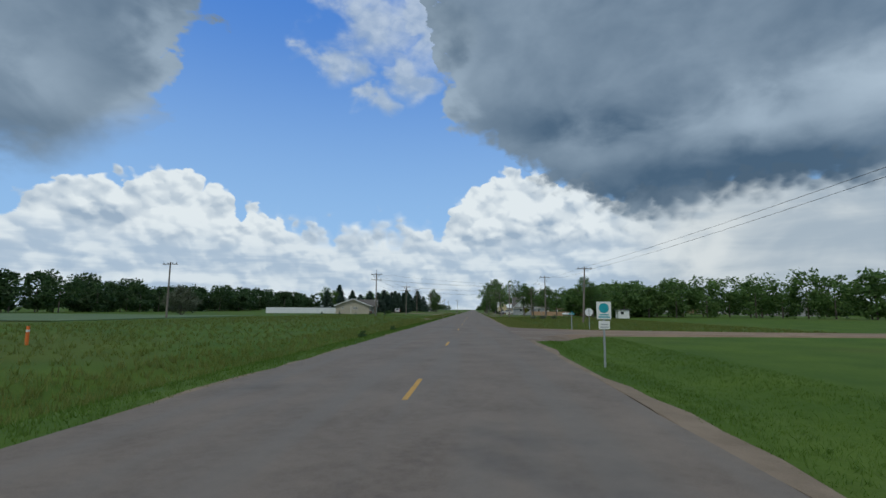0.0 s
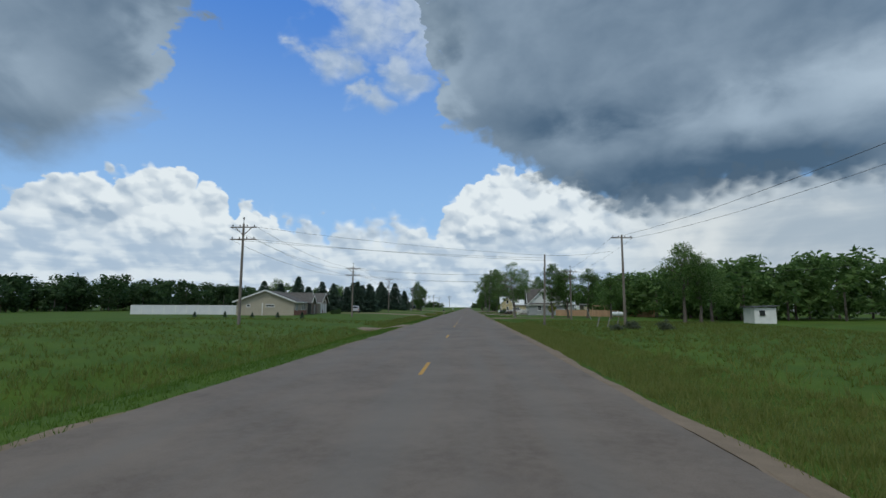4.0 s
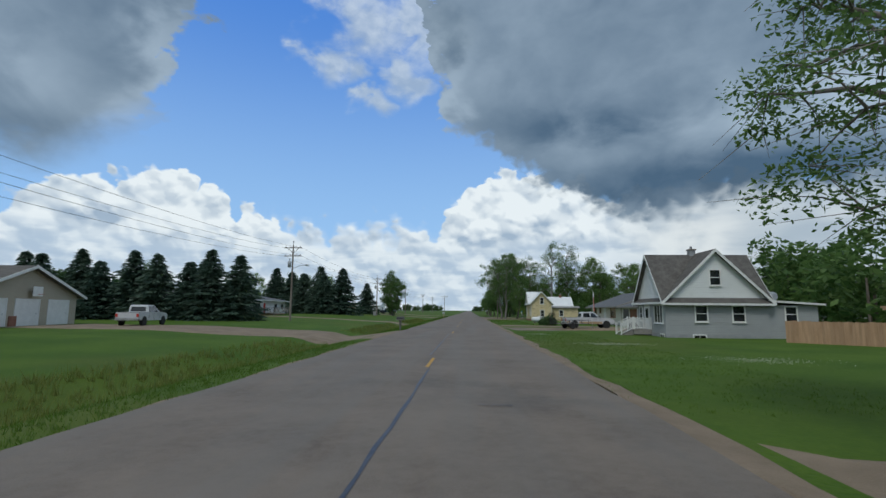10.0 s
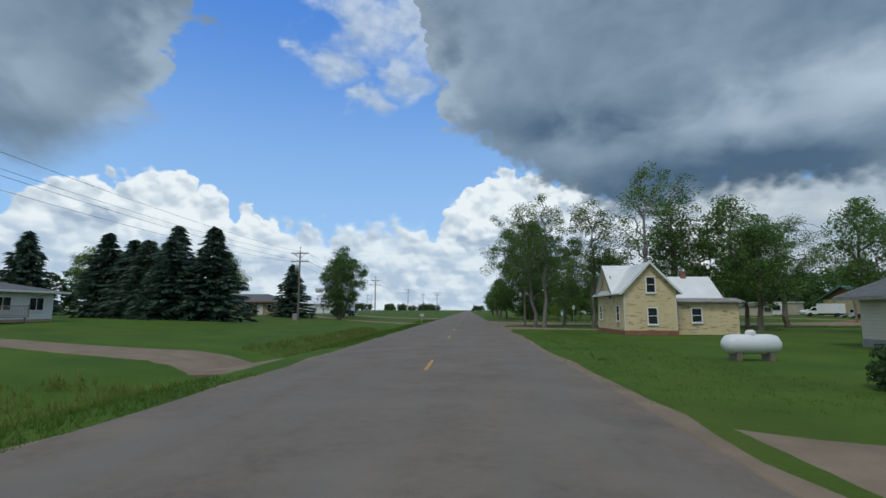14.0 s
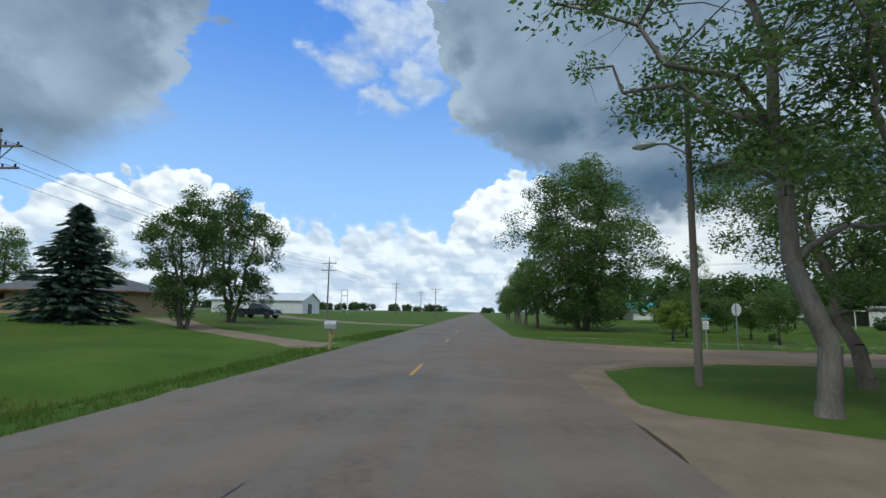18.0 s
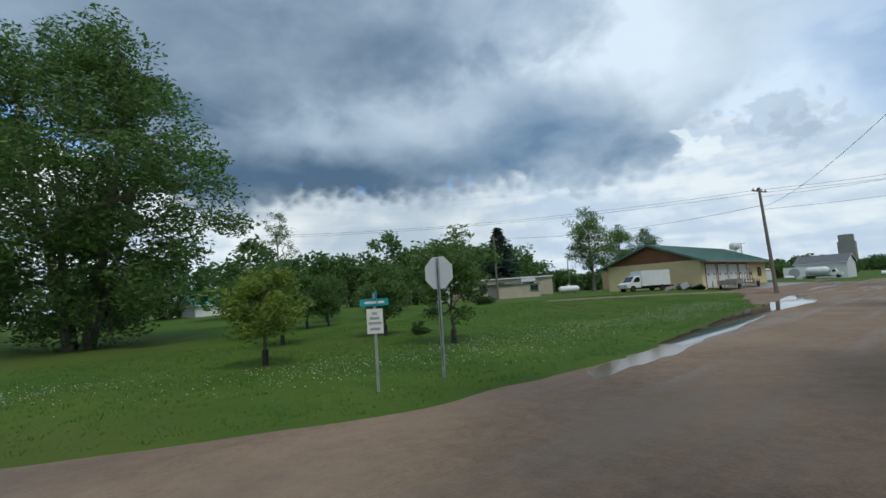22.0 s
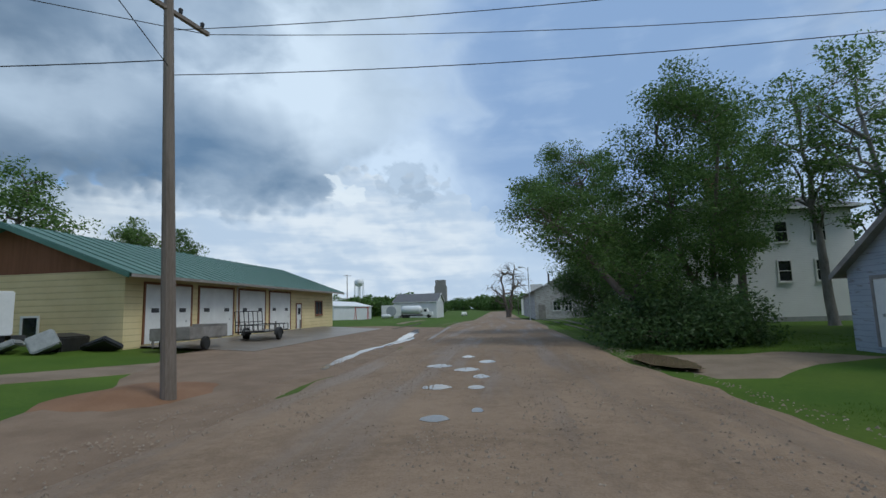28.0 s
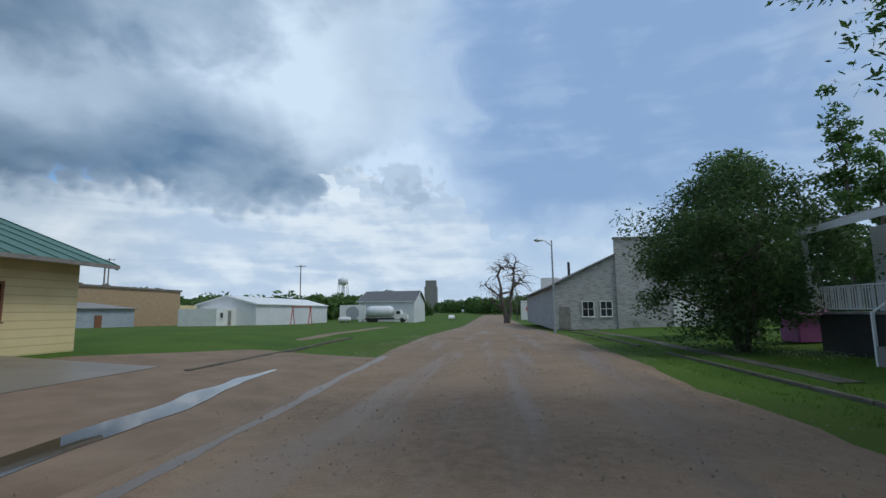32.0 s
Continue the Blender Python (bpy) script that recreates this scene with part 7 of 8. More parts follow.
# spruces
for k, (x, y, s, v) in enumerate(((-31, 206.5, 0.98, 0), (-34.5, 205.5, 0.95, 1), (-38, 206.5, 1.0, 2), (-42, 205.5, 0.98, 0), (-46, 206.5, 0.95, 1), (-50, 205.5, 1.0, 2), (-54, 207, 0.98, 1), (-59, 206, 1.0, 0),
                                  (-31, 260.4, 1.25, 0), (-35, 258.5, 1.2, 2), (-37.5, 263.5, 1.2, 1), (-42, 264.5, 1.3, 2), (-46.5, 268, 1.2, 0), (-51, 269, 1.2, 1), (-30.2, 285.4, 1.0, 0), (-83, 290, 1.6, 1), (78.3, 331.6, 1.3, 1), (-67, 212, 1.1, 0))):
    plant("spruce", SPR[v], x, y, "dense blue-green spruce with boughs to the ground", "spruce tree", s * 1.2, 61 * k, "spruces", sz=s)
for k, (x, y) in enumerate(((-44.0, 131.5), (-38.5, 130.5), (-33.4, 129.0), (-29.2, 128.5), (-24.6, 126.2))):
    plant("spruce_sapling", SPR[k % 3], x, y, "knee-high spruce sapling in mown grass", "spruce sapling", 0.115, 40 * k, "spruce saplings", sz=0.10)
# shrubs
for me, x, y, s, rz, label in ((BUSH[0], 11.0, 215.8, 0.95, 0, "rounded green shrub on the lawn"), (BUSH[1], 11.5, 212.6, 1.0, 60, "rounded green shrub on the lawn"), (BUSH[2], 76.3, 269.0, 1.2, 0, "broad dark juniper thicket beside the street"),
                               (BUSH[2], 81.5, 267.4, 0.7, 120, "broad dark thicket under the leaning tree"), (BUSH[0], 93.6, 266.2, 0.6, 10, "small green shrub at the house wall"), (BUSH[1], 95.6, 266.0, 0.45, 80, "small green shrub at the house wall"), (BUSH[1], 88.3, 264.6, 0.9, 0, "green shrub at the house wall"),
                               (BUSH[0], -8.4, 28, 0.4, 10, "weedy bush at the road edge"), (BUSH[0], -8.0, 40, 0.35, 70, "weedy bush at the road edge"), (BUSH[1], 147, 268.2, 1.2, 10, "shrub before the old store"), (BUSH[1], 141.5, 262.5, 1.4, 70, "shrub before the old store"), (BUSH[0], 160, 268.6, 1.6, 0, "overgrown bush at the old store"),
                               (BUSH[1], -31.0, 170.0, 0.8, 40, "shrub before the porch"), (BUSH[0], -31.0, 166, 0.8, 40, "shrub before the porch"), (BUSH[0], -44.5, 302.8, 0.8, 0, "pale flowering shrub at the tan house"), (BUSH[0], 24.5, 292, 0.5, 0, "small green shrub on the orchard lawn"),
                               (BUSH[0], 42.0, 303.5, 1.1, 0, "shrubby bush by the clothes post"), (BUSH[1], 50.0, 322, 1.6, 0, "large shrub beside the carport")):
    plant("shrub", me, x, y, label, "shrub", s, rz, "shrubs")
plant("shrub", bush(64, 1.3, 1.7, 40, 110, 0.085, "leaf_yellow"), 92.0, 266.6, "yellow-green spirea shrub before the white house", "shrub", 1.25)
plant("shrub", bush(65, 0.9, 1.3, 24, 40, 0.10, "leaf_grey"), 15.5, 102.0, "silvery wild shrub in rough grass", "shrub", 0.9)
plant("shrub", bush(66, 0.8, 1.1, 20, 36, 0.10, "leaf_grey"), 13.0, 98.5, "silvery wild shrub in rough grass", "shrub", 0.8)
plant("shrub", bush(67, 0.9, 1.2, 22, 36, 0.10, "leaf_grey"), 17.5, 99.0, "silvery wild shrub in rough grass", "shrub", 0.9)
# far belts
spots = row_spots(-128, 40, -118, 330, 74, 10.5, 4.6, 1, 7) + row_spots(-118, 50, -112, 330, 40, 9.5, 4.4, 21, 6)
woods("shelterbelt", spots, "long dark green shelterbelt of trees beyond the fields", 3, 0.62, "leaf_dark", 40)
spots = row_spots(-320, 120, -128, 40, 46, 12, 5.5, 2, 7) + row_spots(-300, -60, -320, 120, 26, 13, 6, 3, 8)
woods("shelterbelt", spots, "far dark line of trees across the field", 4, 0.8, "leaf_dark", 36)
spots = row_spots(40, 205, 52, 130, 26, 10.5, 4.4, 5, 4) + row_spots(52, 150, 130, 70, 34, 10.5, 4.6, 6, 6) + row_spots(36, 172, 44, 132, 12, 9.5, 3.8, 7, 3)
woods("grove", spots, "green grove behind the grey house yard", 5, 0.5, "leaf", 46)
spots = row_spots(36, 342, 80, 350, 14, 9.5, 4.0, 8, 4) + row_spots(70, 350, 120, 372, 18, 13, 4.6, 9, 6) + row_spots(92, 346, 126, 358, 10, 11.0, 4.8, 30, 4) + row_spots(20, 372, 60, 400, 14, 12, 4.6, 10, 5)
woods("grove", spots, "green trees behind the mobile home", 6, 0.5, "leaf", 46)
spots = row_spots(120, 385, 330, 400, 44, 8.5, 4.8, 11, 8) + row_spots(250, 330, 420, 350, 34, 8.0, 5.0, 12, 10) + row_spots(280, 240, 420, 262, 30, 9, 5, 13, 8) + row_spots(158, 352, 262, 348, 26, 6.2, 4.4, 31, 5) + row_spots(228, 312, 330, 318, 22, 7.2, 4.6, 32, 5) + row_spots(200, 330, 232, 326, 8, 6.2, 4.2, 33, 4) + row_spots(252, 258, 330, 262, 16, 8, 4.6, 34, 4) + row_spots(420, 262, 620, 330, 50, 12, 5.8, 14, 12)
woods("woods", spots, "line of trees at the village's far end", 7, 0.8, "leaf", 34)
spots = row_spots(-420, 900, -60, 1100, 44, 11, 8, 15, 20) + row_spots(20, 1300, 300, 1500, 26, 12, 9, 16, 20) + row_spots(-700, 500, -430, 880, 40, 12, 8, 17, 20)
woods("woods", spots, "hazy far shelterbelts on the plain", 8, 1.5, "leaf_dark", 26)
spots = row_spots(130, 240, 180, 236, 14, 10, 4.4, 18, 4) + row_spots(96, 236, 130, 232, 8, 11, 4.2, 19, 4) + row_spots(48, 240, 90, 236, 12, 11, 4.4, 20, 4)
woods("grove", spots, "trees behind the houses along the street", 9, 0.5, "leaf_dark", 46)

# ------------------------------------------------------------------ poles and wires
def crossarm(parent, p, yaw, half, drop=0.0, pins=4):
    x, y, z = p
    c, s = math.cos(radians(yaw)), math.sin(radians(yaw))
    bm = bmesh.new()
    a, b = Vector((x - c * half, y - s * half, z - drop)), Vector((x + c * half, y + s * half, z - drop))
    tube(bm, a, b, 0.075, n=4)
    arm = part("crossarm", bm, M["pole"], parent)
    for k in range(pins):
        q = a.lerp(b, (k + 0.3) / (pins - 0.4) if pins > 1 else 0.5)
        part("insulator", lathe(bmesh.new(), [(0.05, 0.02), (0.12, 0.05), (0.2, 0.06), (0.24, 0.03)], "z", q, 8), M["black"], arm)
    return a, b


def power_pole(x, y, h, yaws, label, lean=(0, 0), r=0.16, half=1.2):
    """A pole with crossarms; returns points where wires hang."""
    z = height(x, y)
    ob = thing("utility_pole", (x, y, z), label, "utility pole", "utility poles")
    top = (lean[0], lean[1], h)
    part("shaft", tubem((0, 0, -0.5), top, r, r * 0.62, 12), M["pole"], ob)
    if len(yaws) > 1:
        pin = part("top_pin", tubem(top, (top[0], top[1], h + 0.45), 0.04, n=6), M["galv"], ob)
        part("insulator", lathe(bmesh.new(), [(0.4, 0.03), (0.48, 0.08), (0.6, 0.08), (0.66, 0.03)], "z", top, 8), M["black"], pin)
        for s in (-1, 1):
            part("brace", tubem((lean[0], lean[1], h - 1.15), (lean[0] + s * half * 0.62, lean[1], h - 0.4), 0.035, n=5), M["pole"], ob)
    hang = []
    for k, yaw in enumerate(yaws):
        f = 1 - (0.35 + 1.2 * k) / h
        hang.append([Vector((x, y, z)) + v for v in crossarm(ob, (lean[0] * f, lean[1] * f, h * f), yaw, half)])
    if not hang:
        hang = [[Vector((x + lean[0], y + lean[1], z + h))] * 2]
    return ob, hang


def wire(p0, p1, sag, label="thin black overhead power cable", r=0.012):
    p0, p1 = Vector(p0), Vector(p1)
    bm = bmesh.new()
    pts = []
    for k in range(19):
        t = k / 18
        q = p0.lerp(p1, t)
        q.z -= sag * 4 * t * (1 - t)
        pts.append(q)
    rings = []
    side = (p1 - p0).cross(Vector((0, 0, 1)))
    side = side.normalized() if side.length > 1e-6 else Vector((1, 0, 0))
    for q in pts:
        rings.append([bm.verts.new(q + r * v) for v in (side, Vector((0, 0, 1)), -side, Vector((0, 0, -1)))])
    for a, b in zip(rings, rings[1:]):
        for k in range(4):
            bm.faces.new((a[k], a[(k + 1) % 4], b[(k + 1) % 4], b[k]))
    return single("power_cable", bm, M["wire"], label, "cable", group="power cables")


PL = power_pole(-22.0, 100.6, 9.8, (0, 0), "wooden power pole with two crossarms beside the field", half=1.3)
P0 = power_pole(-46.0, 62.0, 8.5, (0,), "wooden power pole near the olive tree")
L2 = power_pole(-20.7, 141.2, 9.0, (0, 0), "wooden power pole with two crossarms before the beige house", half=1.3)
L3 = power_pole(-25.5, 211.0, 10.8, (0, 0), "wooden power pole with crossarms, transformer and lamp arm", half=1.3)
L4 = power_pole(-24.9, 273.5, 10.2, (0, 0), "wooden power pole with crossarms and a transformer", half=1.3)
L5 = power_pole(-24.7, 331.5, 9.7, (0, 0), "wooden power pole with two crossarms", half=1.3)
L6 = power_pole(-24.2, 398.0, 10.0, (0, 0), "wooden power pole with two crossarms", half=1.3)
L7 = power_pole(-24.0, 462.0, 10.0, (0, 0), "wooden power pole with two crossarms", half=1.3)
L8 = power_pole(-14.0, 420.0, 10.0, (0, 60), "double-armed wooden power pole", half=2.0)
P1 = power_pole(17.2, 69.4, 8.9, (0,), "grey wooden T-shaped power pole", (0.5, 0.2))
P2 = power_pole(17.1, 109.2, 10.1, (0,), "grey wooden T-shaped power pole", (0.0, 0.0))
P3 = power_pole(8.7, 111.5, 8.2, (), "plain weathered pole without crossarm", (0.22, 0.0), 0.135)
P4 = power_pole(17.0, 136.75, 8.3, (25, -20), "wooden corner pole with double crossarm and guy wires")
MP = power_pole(62.3, 285.35, 10.1, (-14,), "leaning grey wooden power pole on the muddy corner", (-0.05, 0.38), 0.18, 1.25)
NP = power_pole(55.9, 313.5, 8.0, (20,), "wooden T-shaped power pole beside the mobile home")
SP = power_pole(7.1, 265.3, 9.8, (), "street lamp pole of weathered wood at the corner", r=0.125)
FP = [power_pole(x, y, h, (90,), "distant wooden power pole") for x, y, h in ((170, 352, 13), (148, 334, 9), (190.6, 322, 13), (140, 356, 12), (240, 271, 9), (330, 272, 9))]
EP = power_pole(64.2, 250.0, 10.6, (0,), "wooden power pole behind the shed")
for a, b in ((PL, L2), (L2, L3), (L3, L4), (L4, L5), (L5, L6), (L6, L7)):
    for k in (0, 1):
        for e in (0, 1):
            wire(a[1][k][e], b[1][k][e], 0.9)
for e in (0, 1):
    wire(P1[1][0][e], P2[1][0][e], 0.5)
    wire(P2[1][0][e], P4[1][0][e], 0.4)
    wire(P1[1][0][e], Vector((17.5, 20, 9.0)) + Vector((0, -60, 0)), 0.9)
    for k in (0, 1):
        wire(L2[1][k][e], P4[1][k][e], 0.8)
        wire(P4[1][k][e], Vector((62, 128 + 4 * k, 8.6)), 0.9)
wire(P4[1][1][0], Vector((24.5, 131.5, 0.2)), 0.0, "steel guy wire of the corner pole", 0.01)
wire(Vector(P2[1][0][0]) - Vector((0, 0, 1.5)), Vector((8.8, 111.4, 8.0)), 0.2)
for z, end in ((8.1, PL[1][0][1]), (7.8, PL[1][1][0]), (7.5, PL[1][1][1])):
    wire(Vector((8.91, 111.5, z + height(8.7, 111.5))), end, 0.3)
mtop = Vector((62.28, 285.66, height(62.3, 285.35)))
wire(mtop + Vector((0, 0, 8.2)), Vector((7.1, 265.25, 9.7)), 1.6, r=0.012)
wire(mtop + Vector((0, 0, 8.4)), NP[1][0][0], 0.8, r=0.016)
for e in (0, 1):
    wire(MP[1][0][e], EP[1][0][e], 0.9)
    wire(MP[1][0][e], Vector((30, 325 + 2 * e, 9.5)), 0.8)
wire(mtop + Vector((0, 0, 8.0)), EP[1][0][0] - Vector((0, 0, 1.2)), 0.9)
wire(mtop + Vector((0, 0, 9.2)), EP[1][0][0] + Vector((0, 0, 0.6)), 0.9)
for pole, z in ((L3, 7.6), (L4, 7.2)):
    can = part("transformer", lathe(bmesh.new(), [(0, 0.2), (0.05, 0.26), (0.85, 0.26), (0.95, 0.15), (1.0, 0.05)], "z", (-0.45, 0, z), 14), M["galv"], pole[0], "grey steel transformer can", True)
    part("bushing", tubem((-0.45, 0, z + 1.0), (-0.45, 0, z + 1.25), 0.05, 0.03, 8), M["black"], can)
part("guy_rod", tubem((0, 0, 8.6), (3.6, 1.5, 0.0), 0.012, n=4), M["wire"], P4[0])
part("guy_guard", tubem((2.9, 1.2, 1.7), (3.6, 1.5, 0.0), 0.06, n=6), M["galv"], P4[0])


def lamp_arm(pole, z, dx, dy):
    arm = part("lamp_arm", tube(tube(bmesh.new(), (0, 0, z), (dx * 0.6, dy * 0.6, z + 0.45), 0.035, n=6), (dx * 0.6, dy * 0.6, z + 0.45), (dx, dy, z + 0.5), 0.035, n=6), M["galv"], pole)
    d = Vector((dx, dy, 0)).normalized()
    c = Vector((dx, dy, z + 0.5))
    bm = bmesh.new()
    tube(bm, c - d * 0.1, c + d * 0.35, 0.07, 0.15, 8)
    tube(bm, c + d * 0.35, c + d * 0.62, 0.15, 0.06, 8)
    part("lamp_head", bm, M["galv"], arm)
    part("lens", lathe(bmesh.new(), [(-0.14, 0.03), (-0.1, 0.1), (0.0, 0.12)], "z", c + d * 0.36, 10), M["white"], arm)


lamp_arm(SP[0], 7.0, -0.9, 0.5)
lamp_arm(L3[0], 7.4, 2.0, -0.4)
lamp = thing("street_lamp", (125.2, 273.4, height(125.2, 273.4)), "slim grey steel street lamp beside the street", "street lamp")
part("pole", tubem((0, 0, -0.3), (0, 0, 8.0), 0.1, 0.06, 10), M["galv"], lamp)
lamp_arm(lamp, 7.5, -0.2, 0.9)

# ------------------------------------------------------------------ vehicles
def wheel(parent, x, y, z, r, w, rim="chrome"):
    t = part("tyre", lathe(bmesh.new(), [(-w / 2, r * 0.62), (-w / 2, r * 0.93), (-w * 0.36, r), (w * 0.36, r), (w / 2, r * 0.93), (w / 2, r * 0.62)], "y", (x, y, z), 18), M["rubber"], parent, round_off=False)
    part("rim", lathe(bmesh.new(), [(-w * 0.42, r * 0.60), (-w * 0.30, r * 0.3), (w * 0.30, r * 0.3), (w * 0.42, r * 0.60)], "y", (x, y, z), 14), M[rim], t)


def pickup(x, y, rz, paint, label, lower=None):
    """A crew-cab pickup, nose along local +x."""
    ob = thing("pickup_truck", (x, y, height(x, y) + 0.05), label, "pickup truck", "pickups", rz)
    W = 0.98
    prof = [(-2.9, 0.6), (-2.92, 1.2), (-1.05, 1.2), (-1.0, 1.24), (1.3, 1.24), (2.2, 1.19), (2.7, 1.1), (2.92, 0.92), (2.95, 0.55), (2.4, 0.45), (-2.3, 0.48)]
    bm = bmesh.new()
    extrude(bm, [(px, -W, pz) for px, pz in prof], (0, 2 * W, 0))
    bmesh.ops.bevel(bm, geom=list(bm.edges), offset=0.05, segments=2, affect="EDGES", clamp_overlap=True)
    part("body", bm, M[paint], ob)
    if lower:
        for s in (-1, 1):
            part("lower_panel", boxm(-1.32, 1.42, s * W - 0.008, s * W + 0.008, 0.5, 0.76, bevel=0.004), M[lower], ob)
            part("lower_panel", boxm(-2.86, -2.36, s * W - 0.008, s * W + 0.008, 0.62, 0.8, bevel=0.004), M[lower], ob)
    cab = bmesh.new()
    extrude(cab, [(-1.0, -W + 0.06, 1.18), (-0.9, -W + 0.12, 1.8), (-0.6, -W + 0.12, 1.9), (0.3, -W + 0.12, 1.9), (0.6, -W + 0.12, 1.8), (1.42, -W + 0.06, 1.2)], (0, 2 * W - 0.18, 0))
    for v in cab.verts:
        v.co.y *= 1.0 - 0.16 * max(0.0, v.co.z - 1.2)
    bmesh.ops.bevel(cab, geom=list(cab.edges), offset=0.06, segments=2, affect="EDGES", clamp_overlap=True)
    c = part("cab", cab, M[paint], ob)
    for s in (-1, 1):
        for xa, xb in ((-0.82, -0.02), (0.06, 1.0)):
            g = bmesh.new()
            extrude(g, [(xa, s * (W - 0.085), 1.25), (xb, s * (W - 0.085), 1.25), (xb - 0.02 - (0.5 if xa > 0 else 0), s * (W - 0.17), 1.76), (xa + 0.06, s * (W - 0.17), 1.76)], (0, s * 0.02, 0))
            part("side_window", g, M["glass"], c)
    g = bmesh.new()
    extrude(g, [(-0.99, -0.66, 1.3), (-0.99, 0.66, 1.3), (-0.925, 0.6, 1.72), (-0.925, -0.6, 1.72)], (-0.02, 0, 0))
    part("rear_window", g, M["glass"], c)
    g = bmesh.new()
    extrude(g, [(1.37, -0.75, 1.25), (1.37, 0.75, 1.25), (0.66, 0.66, 1.765), (0.66, -0.66, 1.765)], (0.025, 0, 0.03))
    part("windshield", g, M["glass"], c)
    part("bed", boxm(-2.8, -1.1, -0.86, 0.86, 1.15, 1.225), M["black"], ob)
    part("rear_bumper", boxm(-3.02, -2.9, -0.95, 0.95, 0.5, 0.72, bevel=0.03), M["chrome"], ob)
    part("front_bumper", boxm(2.88, 3.0, -0.95, 0.95, 0.42, 0.68, bevel=0.03), M["chrome"], ob)
    part("grille", boxm(2.93, 2.975, -0.55, 0.55, 0.7, 0.98, bevel=0.01), M["black"], ob)
    for s in (-1, 1):
        for xx in (-0.2, 0.8):
            part("door_handle", boxm(xx - 0.1, xx + 0.06, s * W - 0.02, s * W + 0.025, 1.04, 1.07), M["black"], ob)
        for xx in (-1.02, 0.02, 1.18):
            part("door_seam", boxm(xx - 0.008, xx + 0.008, s * W - 0.01, s * W + 0.004, 0.52, 1.2), M["black"], ob)
        part("side_mirror", boxm(0.98, 1.12, s * (W + 0.12) - 0.11, s * (W + 0.12) + 0.11, 1.24, 1.44, bevel=0.03), M["black"], ob)
        part("tail_light", boxm(-2.94, -2.86, s * 0.86 - 0.09, s * 0.86 + 0.09, 0.8, 1.1), M["red"], ob)
        part("headlight", boxm(2.8, 2.93, s * 0.75 - 0.15, s * 0.75 + 0.15, 0.78, 0.95, bevel=0.02), M["white"], ob)
        for xx in (-1.85, 1.95):
            part("wheel_arch", lathe(bmesh.new(), [(-0.02, 0.41), (-0.02, 0.47), (0.02, 0.47), (0.02, 0.41)], "y", (xx, s * W, 0.42), 18), M["black"], ob)
            wheel(ob, xx, s * (W - 0.06), 0.4, 0.4, 0.26)
    return ob


pickup(14.4, 202.6, 4, "silver", "white and tan crew-cab pickup parked on gravel", "tan_brick")
pickup(19.4, 194.6, 150, "silver", "white pickup parked before the garage")
pickup(-28.5, 313.8, -10, "navy", "dark blue pickup parked under the willow")
pickup(-30.5, 186.5, 100, "silver", "silver pickup with black bed beside the beige garage")


def utility_trailer(x, y, rz, label, ramp=True, L=3.8, material="black"):
    ob = thing("utility_trailer", (x, y, height(x, y) + 0.06), label, "trailer", "trailers", rz)
    fr = bmesh.new()
    for s in (-1, 1):
        tube(fr, (-L / 2, s * 0.85, 0.55), (L / 2, s * 0.85, 0.55), 0.045, n=4)
        tube(fr, (-L / 2, s * 0.85, 0.95), (L / 2, s * 0.85, 0.95), 0.03, n=4)
        tube(fr, (L / 2, s * 0.85, 0.55), (L / 2 + 1.1, 0, 0.5), 0.045, n=4)
        for k in range(6):
            xx = -L / 2 + L * k / 5
            tube(fr, (xx, s * 0.85, 0.55), (xx, s * 0.85, 0.95), 0.025, n=4)
    for xx in (-L / 2, L / 2):
        tube(fr, (xx, -0.85, 0.55), (xx, 0.85, 0.55), 0.045, n=4)
        tube(fr, (xx, -0.85, 0.95), (xx, 0.85, 0.95), 0.03, n=4)
    part("frame", fr, M[material], ob)
    for k in range(6):
        part("plank", boxm(-L / 2, L / 2, -0.82 + 0.275 * k, -0.82 + 0.275 * k + 0.26, 0.56, 0.6), M["grey_wood"], ob)
    if ramp:
        rm = bmesh.new()
        for k in range(7):
            yy = -0.8 + 1.6 * k / 6
            tube(rm, (-L / 2 - 0.05, yy, 0.55), (-L / 2 - 0.25, yy, 1.75), 0.025, n=4)
        for zz in (0.6, 1.15, 1.75):
            tube(rm, (-L / 2 - 0.05 - (zz - 0.55) / 6, -0.8, zz), (-L / 2 - 0.05 - (zz - 0.55) / 6, 0.8, zz), 0.025, n=4)
        part("ramp", rm, M[material], ob)
    for s in (-1, 1):
        wheel(ob, -0.1, s * 1.02, 0.33, 0.33, 0.2, "white")
        fd = bmesh.new()
        for k in range(8):
            a, b = math.pi * k / 8, math.pi * (k + 1) / 8
            extrude(fd, [(-0.1 + 0.42 * math.cos(a), s * 1.02 - 0.12, 0.33 + 0.42 * math.sin(a)), (-0.1 + 0.42 * math.cos(b), s * 1.02 - 0.12, 0.33 + 0.42 * math.sin(b)), (-0.1 + 0.44 * math.cos(b), s * 1.02 - 0.12, 0.33 + 0.44 * math.sin(b)), (-0.1 + 0.44 * math.cos(a), s * 1.02 - 0.12, 0.33 + 0.44 * math.sin(a))], (0, 0.24, 0))
        part("fender", fd, M[material], ob)
    part("jack", tubem((L / 2 + 0.9, 0, 0.0), (L / 2 + 0.9, 0, 0.75), 0.03, n=6), M["chrome"], ob)
    return ob


utility_trailer(11.4, 198.6, 14, "black utility trailer with a raised mesh ramp")
utility_trailer(80.6, 292.3, 4, "black steel utility trailer before the garage doors")


